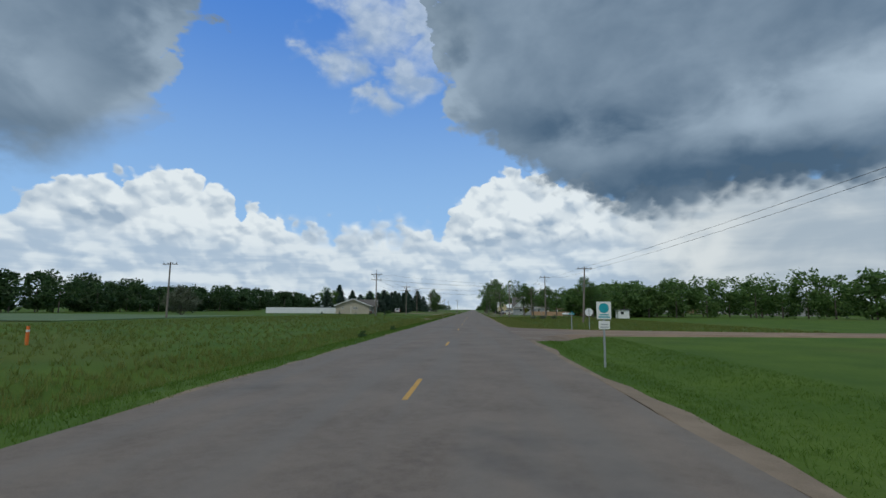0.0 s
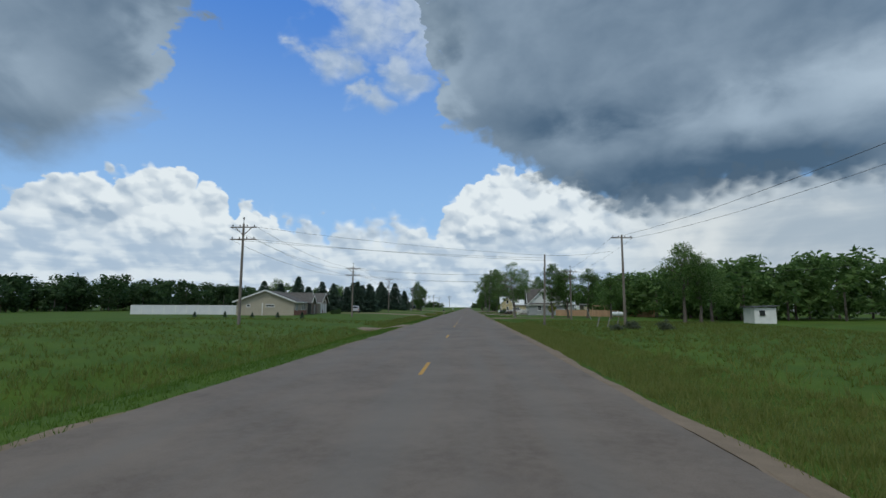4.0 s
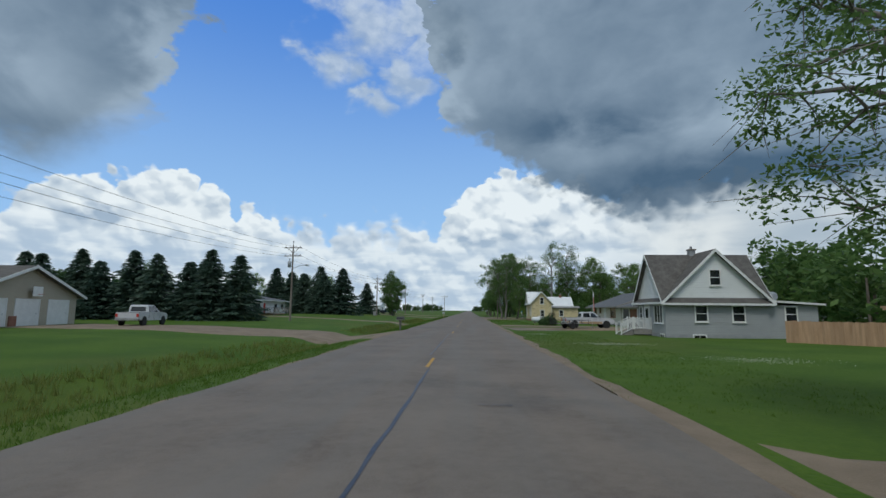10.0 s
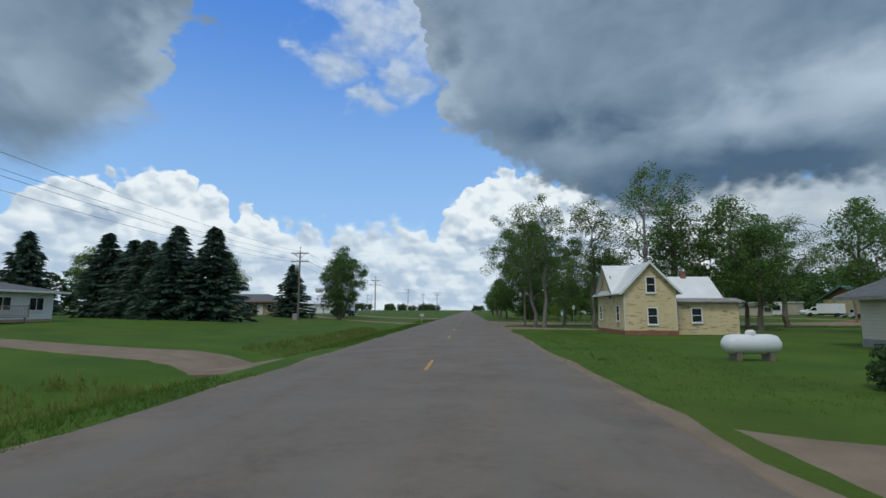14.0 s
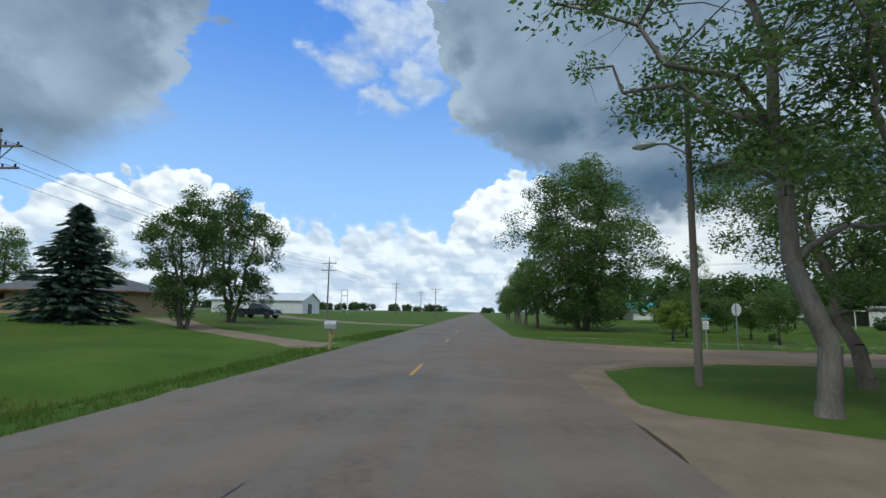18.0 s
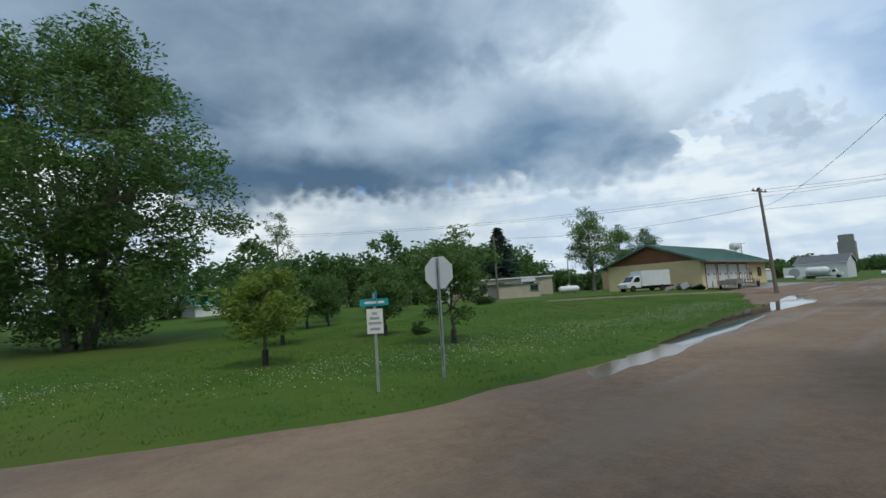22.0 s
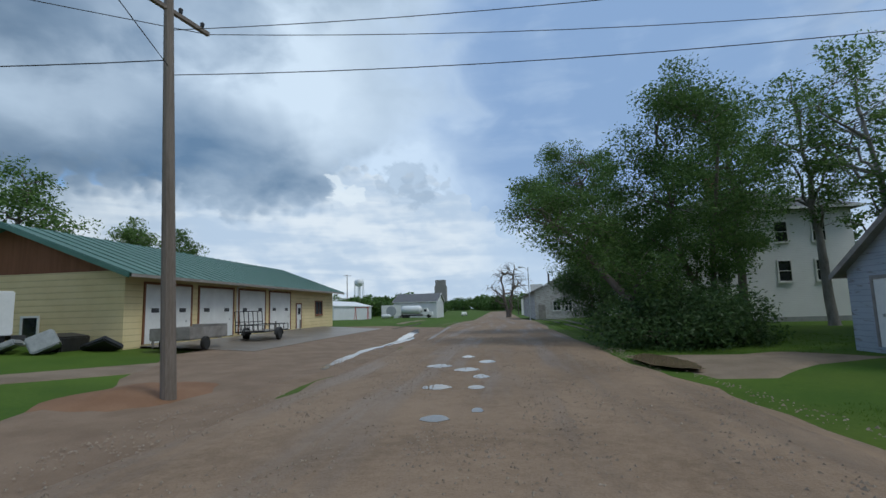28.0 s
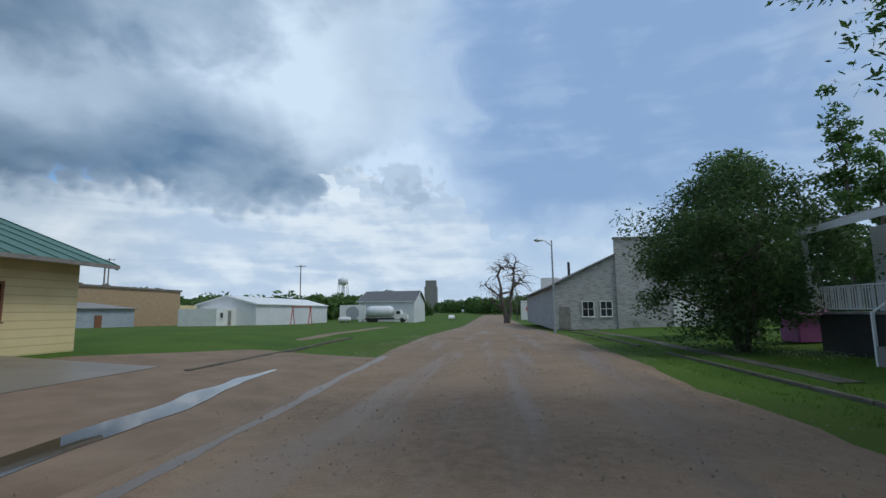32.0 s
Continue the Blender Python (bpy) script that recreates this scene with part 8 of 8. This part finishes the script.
def wooden_trailer(x, y, rz):
    ob = thing("box_trailer", (x, y, height(x, y) + 0.06), "weathered wooden-sided trailer on the muddy apron", "trailer", "", rz)
    for s in (-1, 1):
        part("side_board", boxm(-1.7, 1.7, s * 0.9 - 0.025, s * 0.9 + 0.025, 0.55, 1.05), M["grey_wood"], ob)
    part("end_board", boxm(-1.72, -1.67, -0.9, 0.9, 0.55, 1.05), M["grey_wood"], ob)
    part("end_board", boxm(1.67, 1.72, -0.9, 0.9, 0.55, 1.15), M["grey_wood"], ob)
    part("floor", boxm(-1.7, 1.7, -0.9, 0.9, 0.5, 0.56), M["grey_wood"], ob)
    part("drawbar", tube(tube(bmesh.new(), (1.6, 0.5, 0.5), (2.9, 0, 0.4), 0.04, n=4), (1.6, -0.5, 0.5), (2.9, 0, 0.4), 0.04, n=4), M["black"], ob)
    for s in (-1, 1):
        wheel(ob, -0.5, s * 0.98, 0.31, 0.31, 0.18, "white")


wooden_trailer(73.6, 292.4, 4)


def box_van(x, y, rz):
    """A white cutaway van with a square cargo box; nose along local +x."""
    ob = thing("box_van", (x, y, height(x, y)), "white box van parked on the lawn track", "van", "", rz)
    part("cargo_box", boxm(-3.1, 1.0, -1.05, 1.05, 0.62, 2.45, bevel=0.04), M["white_metal"], ob)
    bm = bmesh.new()
    extrude(bm, [(1.0, -0.95, 0.45), (3.0, -0.95, 0.45), (3.05, -0.95, 0.95), (2.35, -0.95, 1.15), (1.75, -0.95, 1.85), (1.0, -0.95, 1.9)], (0, 1.9, 0))
    bmesh.ops.bevel(bm, geom=list(bm.edges), offset=0.06, segments=2, affect="EDGES", clamp_overlap=True)
    c = part("cab", bm, M["white"], ob)
    for s in (-1, 1):
        g = bmesh.new()
        extrude(g, [(1.2, s * 0.955, 1.15), (2.15, s * 0.955, 1.15), (1.75, s * 0.955, 1.7), (1.2, s * 0.955, 1.72)], (0, s * 0.02, 0))
        part("side_window", g, M["glass"], c)
        part("headlight", boxm(2.98, 3.08, s * 0.7 - 0.14, s * 0.7 + 0.14, 0.65, 0.85), M["chrome"], c)
        for xx in (-1.9, 2.2):
            wheel(ob, xx, s * 0.92, 0.38, 0.38, 0.26)
    g = bmesh.new()
    extrude(g, [(2.36, -0.8, 1.18), (2.36, 0.8, 1.18), (1.8, 0.75, 1.8), (1.8, -0.75, 1.8)], (0.04, 0, 0.03))
    part("windshield", g, M["glass"], c)
    part("step_bumper", boxm(-3.6, -3.1, -0.9, 0.9, 0.4, 0.6), M["black"], ob)
    part("chassis", boxm(-3.0, 2.6, -0.5, 0.5, 0.3, 0.6), M["black"], ob)


box_van(67.6, 300.2, 152)
junk = thing("scrap_heap", (71.5, 297.0, height(71.5, 297)), "dark scrap metal and sheets beside the garage wall", "scrap heap")
for k, (dx, dy, dz, rx) in enumerate(((0, 0, 0.0, 10), (-1.4, -0.6, 0.1, -25), (0.2, -1.6, 0.0, 30), (-2.2, 0.8, 0.1, 5))):
    me = bm_mesh("scrap_sheet", boxm(-0.75, 0.75, -0.5, 0.5, 0.0, 0.7 if k < 2 else 0.25, bevel=0.06), M["black"] if k % 2 == 0 else M["galv"])
    o = part("scrap_sheet", me, None, junk)
    o.matrix_local = pose(dx, dy, dz, rx, 8 * k, 40 * k)


def propane_tank(x, y, rz, L, r, label):
    ob = thing("propane_tank", (x, y, height(x, y)), label, "propane tank", "propane tanks", rz)
    prof = [(-L / 2, 0.02), (-L / 2 + r * 0.15, r * 0.5), (-L / 2 + r * 0.5, r * 0.88), (-L / 2 + r, r), (L / 2 - r, r), (L / 2 - r * 0.5, r * 0.88), (L / 2 - r * 0.15, r * 0.5), (L / 2, 0.02)]
    part("tank", lathe(bmesh.new(), prof, "x", (0, 0, r + 0.25), 20), M["white_metal"], ob, round_off=True)
    part("valve_dome", lathe(bmesh.new(), [(0, 0.2), (0.12, 0.19), (0.2, 0.1)], "z", (0, 0, 2 * r + 0.22), 12), M["white"], ob)
    for s in (-1, 1):
        part("foot", boxm(s * L * 0.28 - 0.1, s * L * 0.28 + 0.1, -r * 0.7, r * 0.7, -0.2, 0.36), M["concrete"], ob)


propane_tank(11.4, 223.4, 4, 2.4, 0.4, "white propane tank on the lawn of the yellow house")
propane_tank(31.0, 158.5, 0, 2.6, 0.45, "white propane tank before the cedar fence")
propane_tank(74.5, 315.0, -50, 3.2, 0.5, "white propane tank beside the mobile home")
propane_tank(176.4, 307.2, 90, 2.6, 0.45, "white propane tank at the depot")
# fuel delivery truck at the depot
ft = thing("tank_truck", (182.0, 300.8, height(182, 300)), "white tank truck with a rounded propane barrel", "truck")
part("barrel", lathe(bmesh.new(), [(-4.2, 0.3), (-3.9, 0.9), (-3.2, 1.2), (1.6, 1.2), (2.3, 0.9), (2.6, 0.3)], "x", (0, 0, 2.3), 20), M["white_metal"], ft, round_off=True)
part("chassis", boxm(-4.4, 5.6, -0.6, 0.6, 0.6, 1.0), M["black"], ft)
cb = bmesh.new()
extrude(cb, [(2.9, -1.05, 0.7), (5.9, -1.05, 0.7), (5.9, -1.05, 1.6), (4.6, -1.05, 1.75), (4.2, -1.05, 2.7), (2.9, -1.05, 2.75)], (0, 2.1, 0))
part("cab", cb, M["white"], ft)
part("cab_window", boxm(3.3, 4.2, -1.08, 1.08, 1.75, 2.4), M["glass"], ft)
for xx in (-3.2, -2.1, 4.7):
    for s in (-1, 1):
        wheel(ft, xx, s * 1.0, 0.5, 0.5, 0.32)
ft.matrix_world = pose(182.0, 300.8, height(182, 300), 0, 0, -90) @ Matrix.Diagonal((0.85, 0.9, 0.95, 1))
hut = thing("billboard", (178.2, 306.2, height(178, 306)), "white billboard with a faded oval emblem on the grass", "billboard")
part("panel", boxm(0, 0.15, -2.6, 2.6, 0.7, 3.5), M["white"], hut)
part("emblem", lathe(bmesh.new(), [(-0.02, 0.02), (-0.03, 1.3), (0.0, 1.35)], "x", (0, 0, 1.9), 24), M["galv"], hut)
for s in (-2, 2):
    part("leg", boxm(0.15, 0.3, s - 0.1, s + 0.1, -0.3, 1.0), M["grey_wood"], hut)
swing = thing("swing_frame", (156.2, 307.8, height(156, 308)), "old red-painted steel playground frame", "swing")
for s in (-1.4, 1.4):
    for d in (-0.8, 0.8):
        part("leg", tubem((d, s, -0.1), (0, s, 2.7), 0.06, n=6), M["red"], swing)
part("top_bar", tubem((0, -1.7, 2.7), (0, 1.7, 2.7), 0.06, n=6), M["red"], swing)
car = thing("parked_car", (232, 291, height(232, 291)), "white saloon car parked at the street's far end", "car")
cb = bmesh.new()
extrude(cb, [(-2.2, -0.85, 0.3), (2.2, -0.85, 0.3), (2.2, -0.85, 0.75), (1.2, -0.85, 0.9), (0.6, -0.85, 1.4), (-1.1, -0.85, 1.4), (-1.7, -0.85, 0.95), (-2.2, -0.85, 0.85)], (0, 1.7, 0))
part("body", cb, M["white"], car)
part("windows", boxm(-1.2, 0.7, -0.87, 0.87, 0.95, 1.3), M["glass"], car)
for xx in (-1.35, 1.35):
    for s in (-1, 1):
        wheel(car, xx, s * 0.78, 0.32, 0.32, 0.2)

# ------------------------------------------------------------------ signs, mailboxes, small things
def bars(parent, face_y, x0, x1, zs, h, material, sgn=-1):
    for z, a, b in zs:
        part("text_bar", boxm(x0 + (x1 - x0) * a, x0 + (x1 - x0) * b, min(face_y, face_y + sgn * 0.006), max(face_y, face_y + sgn * 0.006), z, z + h), M[material], parent)


def town_sign():
    x, y = 4.75, 8.9
    ob = thing("town_sign", (x, y, height(x, y)), "white and teal roadside sign on a thin post", "road sign")
    part("post", boxm(-0.03, 0.03, -0.03, 0.03, -0.4, 2.35), M["galv"], ob)
    p = part("panel", boxm(-0.26, 0.26, -0.06, -0.035, 1.72, 2.35, bevel=0.01), M["white"], ob)
    part("emblem", lathe(bmesh.new(), [(-0.068, 0.01), (-0.067, 0.17), (-0.06, 0.18)], "y", (0, 0, 2.12), 20), M["teal"], p)
    bars(p, -0.06, -0.2, 0.2, ((1.78, 0.0, 1.0), (1.86, 0.1, 0.9)), 0.04, "teal")
    q = part("lower_panel", boxm(-0.2, 0.2, -0.06, -0.035, 1.36, 1.66, bevel=0.01), M["white"], ob)
    bars(q, -0.06, -0.15, 0.15, ((1.42, 0.0, 1.0), (1.52, 0.1, 0.9)), 0.035, "galv")


town_sign()


def street_sign(x, y, rz, drop, label, notice=True):
    ob = thing("street_sign", (x, y, height(x, y) - drop), label, "street sign", "street signs", rz)
    part("post", boxm(-0.03, 0.03, -0.03, 0.03, -0.4 + drop, 2.05), M["galv"], ob)
    a = part("name_blade", boxm(-0.3, 0.3, -0.05, -0.03, 1.78, 1.93, bevel=0.004), M["teal"], ob)
    bars(a, -0.05, -0.25, 0.25, ((1.83, 0.1, 0.6), (1.83, 0.66, 0.92)), 0.05, "white")
    b = part("name_blade", boxm(-0.19, 0.19, -0.05, -0.03, 1.95, 2.1, bevel=0.004), M["teal"], ob)
    b.matrix_local = pose(0, 0, 0, 0, 0, 90)
    if notice:
        c = part("notice", boxm(-0.17, 0.17, -0.05, -0.035, 1.2, 1.72, bevel=0.006), M["white"], ob)
        bars(c, -0.05, -0.13, 0.13, ((1.28, 0.1, 0.9), (1.4, 0.0, 1.0), (1.5, 0.1, 0.9), (1.6, 0.3, 0.7)), 0.05, "galv")


def stop_sign(x, y, rz, drop):
    st = thing("stop_sign", (x, y, height(x, y) - drop), "octagonal road sign seen from its bare metal back", "road sign", "stop signs", rz)
    part("post", boxm(-0.035, 0.035, -0.02, 0.02, -0.4 + drop, 2.8), M["galv"], st)
    part("perforation", boxm(-0.008, 0.008, -0.024, -0.02, 0.3 + drop, 2.7), M["black"], st)
    oc = bmesh.new()
    extrude(oc, [(0.41 * math.cos(math.pi / 8 + k * math.pi / 4), 0.022, 2.45 + 0.41 * math.sin(math.pi / 8 + k * math.pi / 4)) for k in range(8)], (0, 0.012, 0))
    part("plate", oc, M["white_metal"], st)


street_sign(14.85, 282.1, -40, 0.0, "teal street name blades over a white notice on a post")
street_sign(9.6, 39.6, 20, 0.25, "teal street name blades on a post at the side road", False)
stop_sign(16.65, 282.0, -75, 0.0)
stop_sign(11.8, 41.8, -10, 0.65)


def mailbox(x, y, rz, n, label, wood="grey_wood", body="galv"):
    ob = thing("mailbox", (x, y, height(x, y)), label, "mailbox", "mailboxes", rz)
    if n > 1:
        for s in (-1, 1):
            part("leg", tubem((0.0, 0.05 * s, -0.3), (0.0, 0.62 * s, 1.05), 0.05, n=6), M[wood], ob)
        part("post", boxm(-0.07, 0.07, -0.07, 0.07, -0.3, 1.04), M[wood], ob)
        part("shelf", boxm(-0.3, 0.3, -0.85, 0.85, 1.04, 1.1), M[wood], ob)
    else:
        part("post", boxm(-0.06, 0.06, -0.06, 0.06, -0.3, 1.05), M["tan_brick"], ob)
        part("brace", tubem((0, 0.0, 0.45), (0.35, 0, 1.0), 0.04, n=4), M["tan_brick"], ob)
    for k in range(n):
        yy = (k - (n - 1) / 2) * 0.42
        bm = bmesh.new()
        w, h = (0.12, 0.26) if n > 1 else (0.2, 0.4)
        z0 = 1.1 if n > 1 else 1.05
        pts = [(-0.28, yy - w, z0), (-0.28, yy + w, z0), (-0.28, yy + w, z0 + h * 0.5)] + [(-0.28, yy + w * math.cos(a), z0 + h * 0.5 + h * 0.5 * math.sin(a)) for a in (0.5, 1.0, 1.57, 2.14, 2.64)] + [(-0.28, yy - w, z0 + h * 0.5)]
        extrude(bm, pts, (0.6, 0, 0))
        b = part("box", bm, M["black" if n > 1 else body], ob)
        part("flag", boxm(0.0, 0.12, yy + w, yy + w + 0.01, z0 + h * 0.5, z0 + h * 0.5 + 0.05), M["red"], b)


mailbox(-6.75, 190.3, 0, 4, "row of four dark mailboxes on a splayed wooden stand")
mailbox(-6.9, 275.0, 0, 1, "large grey mailbox on a braced wooden post")
for x, y, h in ((-20.3, 12.1, 0.85), (-20.4, 10.6, 0.5)):
    mk = thing("marker_post", (x, y, height(x, y)), "orange and white plastic marker post in the field", "marker post", "marker posts")
    part("tube", tubem((0, 0, -0.2), (0, 0, h), 0.07, n=10), M["orange"], mk)
    part("band", tubem((0, 0, h * 0.7), (0, 0, h * 0.82), 0.074, n=10), M["white"], mk)
for k, (x, y) in enumerate(((13.2, 106.0), (14.4, 106.5), (15.6, 107.4))):
    sp = single("fence_stub", tubem((0, 0, -0.2), (0.35, 0.1, 1.0), 0.05, n=6), M["grey_wood"], "tilted old fence stake in rough grass", "stake", group="fence stakes", loc=(x, y, height(x, y)))
ub = thing("utility_box", (-25.6, 274.4, height(-25.6, 274.4)), "pale green utility pedestal box at the pole", "utility box")
part("box", boxm(-0.35, 0.35, -0.3, 0.3, -0.1, 0.9, bevel=0.03), M["found"], ub)
part("lid", boxm(-0.38, 0.38, -0.33, 0.33, 0.9, 0.97), M["found"], ub)
lat = thing("steel_frame", (-38.5, 392.0, 0.4), "tall galvanised loading frame in the field", "frame")
for dx in (-0.9, 0.9):
    part("leg", tubem((dx, 0, -0.3), (dx, 0, 7.4), 0.1, n=6), M["galv"], lat)
for z in (5.6, 7.3):
    part("rail", tubem((-1.0, 0, z), (1.0, 0, z), 0.09, n=6), M["galv"], lat)
flag = thing("flagpole", (19.2, 219.0, height(19.2, 219)), "white flagpole with a furled striped flag", "flagpole")
part("pole", tubem((0, 0, -0.2), (0, 0, 5.2), 0.05, 0.03, 8), M["trim"], flag)
part("flag", tubem((0.08, 0, 2.0), (0.05, 0, 4.2), 0.08, 0.05, 7), M["red"], flag)
part("flag_field", tubem((0.06, 0, 4.2), (0.05, 0, 4.9), 0.07, 0.05, 7), M["white"], flag)
tp = thing("clothes_post", (43.5, 309.5, height(43.5, 309.5)), "white T-shaped clothes line post on the lawn", "clothes post")
part("post", tubem((0, 0, -0.2), (0, 0, 2.0), 0.06, n=8), M["white"], tp)
part("arm", tubem((-0.8, 0.5, 2.0), (0.8, -0.5, 2.0), 0.05, n=6), M["white"], tp)
kerb = thing("kerb", (0, 0, 0), "low broken concrete kerb along the lawn", "kerb", kind="structure")
for k in range(24):
    x = 86 + 2.0 * k
    if k in (10, 11, 17):
        continue
    part("kerb_stone", boxm(x, x + 1.94, 270.85 + 0.03 * rnd.uniform(-1, 1), 271.0, height(x, 271.0) - 0.3, height(x, 270.8) + 0.09, bevel=0.015), M["kerb_stone"], kerb)
for k in range(10):
    x = 97.5 + 2.0 * k
    part("kerb_stone", boxm(x, x + 1.94, 287.8 + 0.07 * k, 288.0 + 0.07 * k, height(x, 288) - 0.3, height(x, 288) + 0.12, bevel=0.015), M["kerb_stone"], kerb)
strip("footpath", [(97, 269.4, 0.3), (112, 269.0, 0.35), (140, 268.6, 0.35)], M["kerb_stone"], "mossy old concrete footpath across the lawn", "footpath", 0.035, 0.15, 0.08)
play = thing("play_house", (108.5, 262.6, height(108, 262)), "magenta plastic play house beside the porch", "play house")
part("wall", boxm(0, 1.6, 0, 1.3, 0, 1.3, bevel=0.04), M["pink"], play)
part("roof", extrude(bmesh.new(), [(-0.15, -0.15, 1.3), (1.75, -0.15, 1.3), (0.8, -0.15, 1.95)], (0, 1.6, 0)), M["pink"], play)

# ------------------------------------------------------------------ grass
def blades(name, n, region, hmin, hmax, width, material, label, seed, tuft=5, lean=0.35, keep=None):
    """Grass blades as tapered triangles in tufts; region: (x0, x1, y0, y1)."""
    g = np.random.default_rng(seed)
    x0, x1, y0, y1 = region
    m = n // tuft
    cx, cy = g.uniform(x0, x1, m), g.uniform(y0, y1, m)
    if keep is not None:
        ok = np.array([keep(a, b) for a, b in zip(cx, cy)])
        cx, cy = cx[ok], cy[ok]
        m = len(cx)
    cz = np.array([height(a, b) for a, b in zip(cx, cy)])
    p = np.repeat(np.stack([cx, cy, cz], 1), tuft, 0)
    k = len(p)
    p[:, :2] += g.normal(0, 0.07, (k, 2))
    p[:, 2] -= 0.02
    hh = g.uniform(hmin, hmax, k) * np.repeat(g.uniform(0.6, 1.2, m), tuft)
    a = g.uniform(0, 6.283, k)
    d = np.stack([np.cos(a), np.sin(a), np.zeros(k)], 1) * (width * (0.6 + 0.8 * g.random(k)))[:, None]
    tip = p + np.stack([g.normal(0, lean, k) * hh, g.normal(0, lean, k) * hh, hh], 1)
    v = np.stack([p - d, p + d, tip], 1).reshape(-1, 3)
    ob = new(name, quads_mesh(name, v, k, 3, M[material]))
    return tagged(ob, label, "grass", kind="stuff")


def off_drive(x, y):
    """True on grass: off the driveways of the main road and the street."""
    if x > 3.4 and 18 < y < 52:
        lo, hi = street_edges(x, SIDE)
        return not lo - 0.1 < y < hi + 0.1
    east = ((143, 152), (189, 203), (204, 213), (252, 290))
    west = ((103.5, 112.5), (175, 190), (218, 229), (275.5, 281.5), (316, 324))
    if any(a <= y <= b for a, b in (east if x > 0 else west)):
        return False
    return True


blades("verge_grass", 60000, (-8.8, -6.35, -14, 175), 0.06, 0.18, 0.010, "blade_lawn", "tall uneven verge grass along the road edge", 1, 6, 0.35, off_drive)
blades("ditch_grass", 60000, (-12.5, -9.0, -14, 262), 0.16, 0.42, 0.014, "blade", "tall seeding ditch grass", 2, 7, 0.3, off_drive)
blades("verge_grass", 90000, (4.0, 8.5, 38, 124), 0.08, 0.30, 0.012, "blade", "tall uneven verge grass along the road edge", 3, 7, 0.35, off_drive)
blades("meadow_grass", 60000, (8.5, 34, 36, 128), 0.14, 0.34, 0.02, "blade", "rough unmown meadow grass", 4, 7, 0.35, off_drive)
blades("meadow_grass", 50000, (-40, -12.5, -14, 125), 0.14, 0.36, 0.018, "blade", "rough unmown field grass", 5, 7, 0.35, off_drive)
blades("lawn_grass", 50000, (4.0, 10, -10, 30), 0.05, 0.13, 0.008, "blade_lawn", "short mown lawn grass", 6, 6, 0.5, off_drive)
blades("lawn_grass", 70000, (3.55, 10, 124, 270), 0.05, 0.12, 0.009, "blade_lawn", "short mown lawn grass", 7, 6, 0.5, off_drive)
blades("lawn_grass", 50000, (-9.0, -6.35, 175, 300), 0.08, 0.22, 0.009, "blade_lawn", "mown verge grass", 8, 6, 0.5, off_drive)
blades("lawn_grass", 130000, (4, 60, 279.8, 300), 0.04, 0.10, 0.009, "blade_lawn", "short mown lawn grass with clover", 9, 6, 0.5, lambda x, y: y > street_edges(x)[1] + 0.15 and not (x > 52 and y < 286.5))
blades("lawn_grass", 50000, (24, 62, 262, 272.0), 0.04, 0.10, 0.009, "blade_lawn", "short mown lawn grass", 10, 6, 0.5, lambda x, y: y < street_edges(x)[0] - 0.15)
blades("lawn_grass", 40000, (70.5, 120, 262, 272.4), 0.05, 0.13, 0.01, "blade_lawn", "short mown lawn grass", 11, 6, 0.5, lambda x, y: y < street_edges(x)[0] - 0.15)


def blossoms(n, spots, seed):
    g = np.random.default_rng(seed)
    vs = []
    for k in range(n):
        x, y, r = spots[g.integers(len(spots))]
        px, py = x + g.normal() * r, y + g.normal() * r * 0.6
        pz = height(px, py) + 0.07 + 0.04 * g.random()
        for q in range(2):
            d, e = g.normal(size=3) * 0.010, g.normal(size=3) * 0.010
            c = np.array([px, py, pz])
            vs += [c - d, c + e, c + d, c - e]
    ob = new("clover_blossom", quads_mesh("clover_blossom", np.array(vs), len(vs) // 4, 4, M["clover"]))
    tagged(ob, "scattered white clover blossoms in the lawn", "clover", kind="stuff")


blossoms(5200, [(20, 284.6, 2.6), (24, 285.5, 2.6), (29, 285.2, 2.0), (34, 284.6, 1.8), (40, 285.2, 2.0), (16, 286, 2.2), (45, 285.6, 1.6), (12.0, 163, 1.2), (8.6, 172, 1.0), (104, 266, 1.4), (9, 290, 2.0)], 12)


def loose_stones(n, region, seed, label):
    """Loose stones on the street, thicker between the wheel tracks."""
    g = np.random.default_rng(seed)
    x0, x1, y0, y1 = region
    tet = np.array([(1, 0, 0), (-0.5, 0.87, 0), (-0.5, -0.87, 0), (0, 0, 0.8)])
    vs, fs = [], []
    while len(vs) < n:
        x, y = g.uniform(x0, x1), g.uniform(y0, y1)
        lo, hi = street_edges(x)
        if not lo - 0.3 < y < hi + 1.0 or noise.noise((x * 0.35, y * 1.1, seed)) < g.uniform(-0.25, 0.35):
            continue
        r = g.uniform(0.012, 0.034) * (1.5 if g.random() < 0.06 else 1.0)
        a = g.uniform(0, 6.28)
        c, d = math.cos(a), math.sin(a)
        q = tet * r * g.uniform(0.7, 1.25, (4, 3))
        vs.append(np.stack([x + q[:, 0] * c - q[:, 1] * d, y + q[:, 0] * d + q[:, 1] * c, 0.068 + dip(x) + q[:, 2]], 1))
    v = np.array(vs)
    tris = v[:, [[0, 1, 3], [1, 2, 3], [2, 0, 3]]].reshape(-1, 3)
    ob = new("loose_stones", quads_mesh("loose_stones", tris, len(tris) // 3, 3, M["pebble"]))
    tagged(ob, label, "stones", kind="stuff")


loose_stones(9000, (46, 80, 270, 286), 21, "loose brown and grey stones scattered on the gravel street")
loose_stones(5000, (80, 125, 268, 288), 22, "loose stones scattered along the gravel street")
blossoms(150, [(5.9, 183.7, 0.55)], 14)
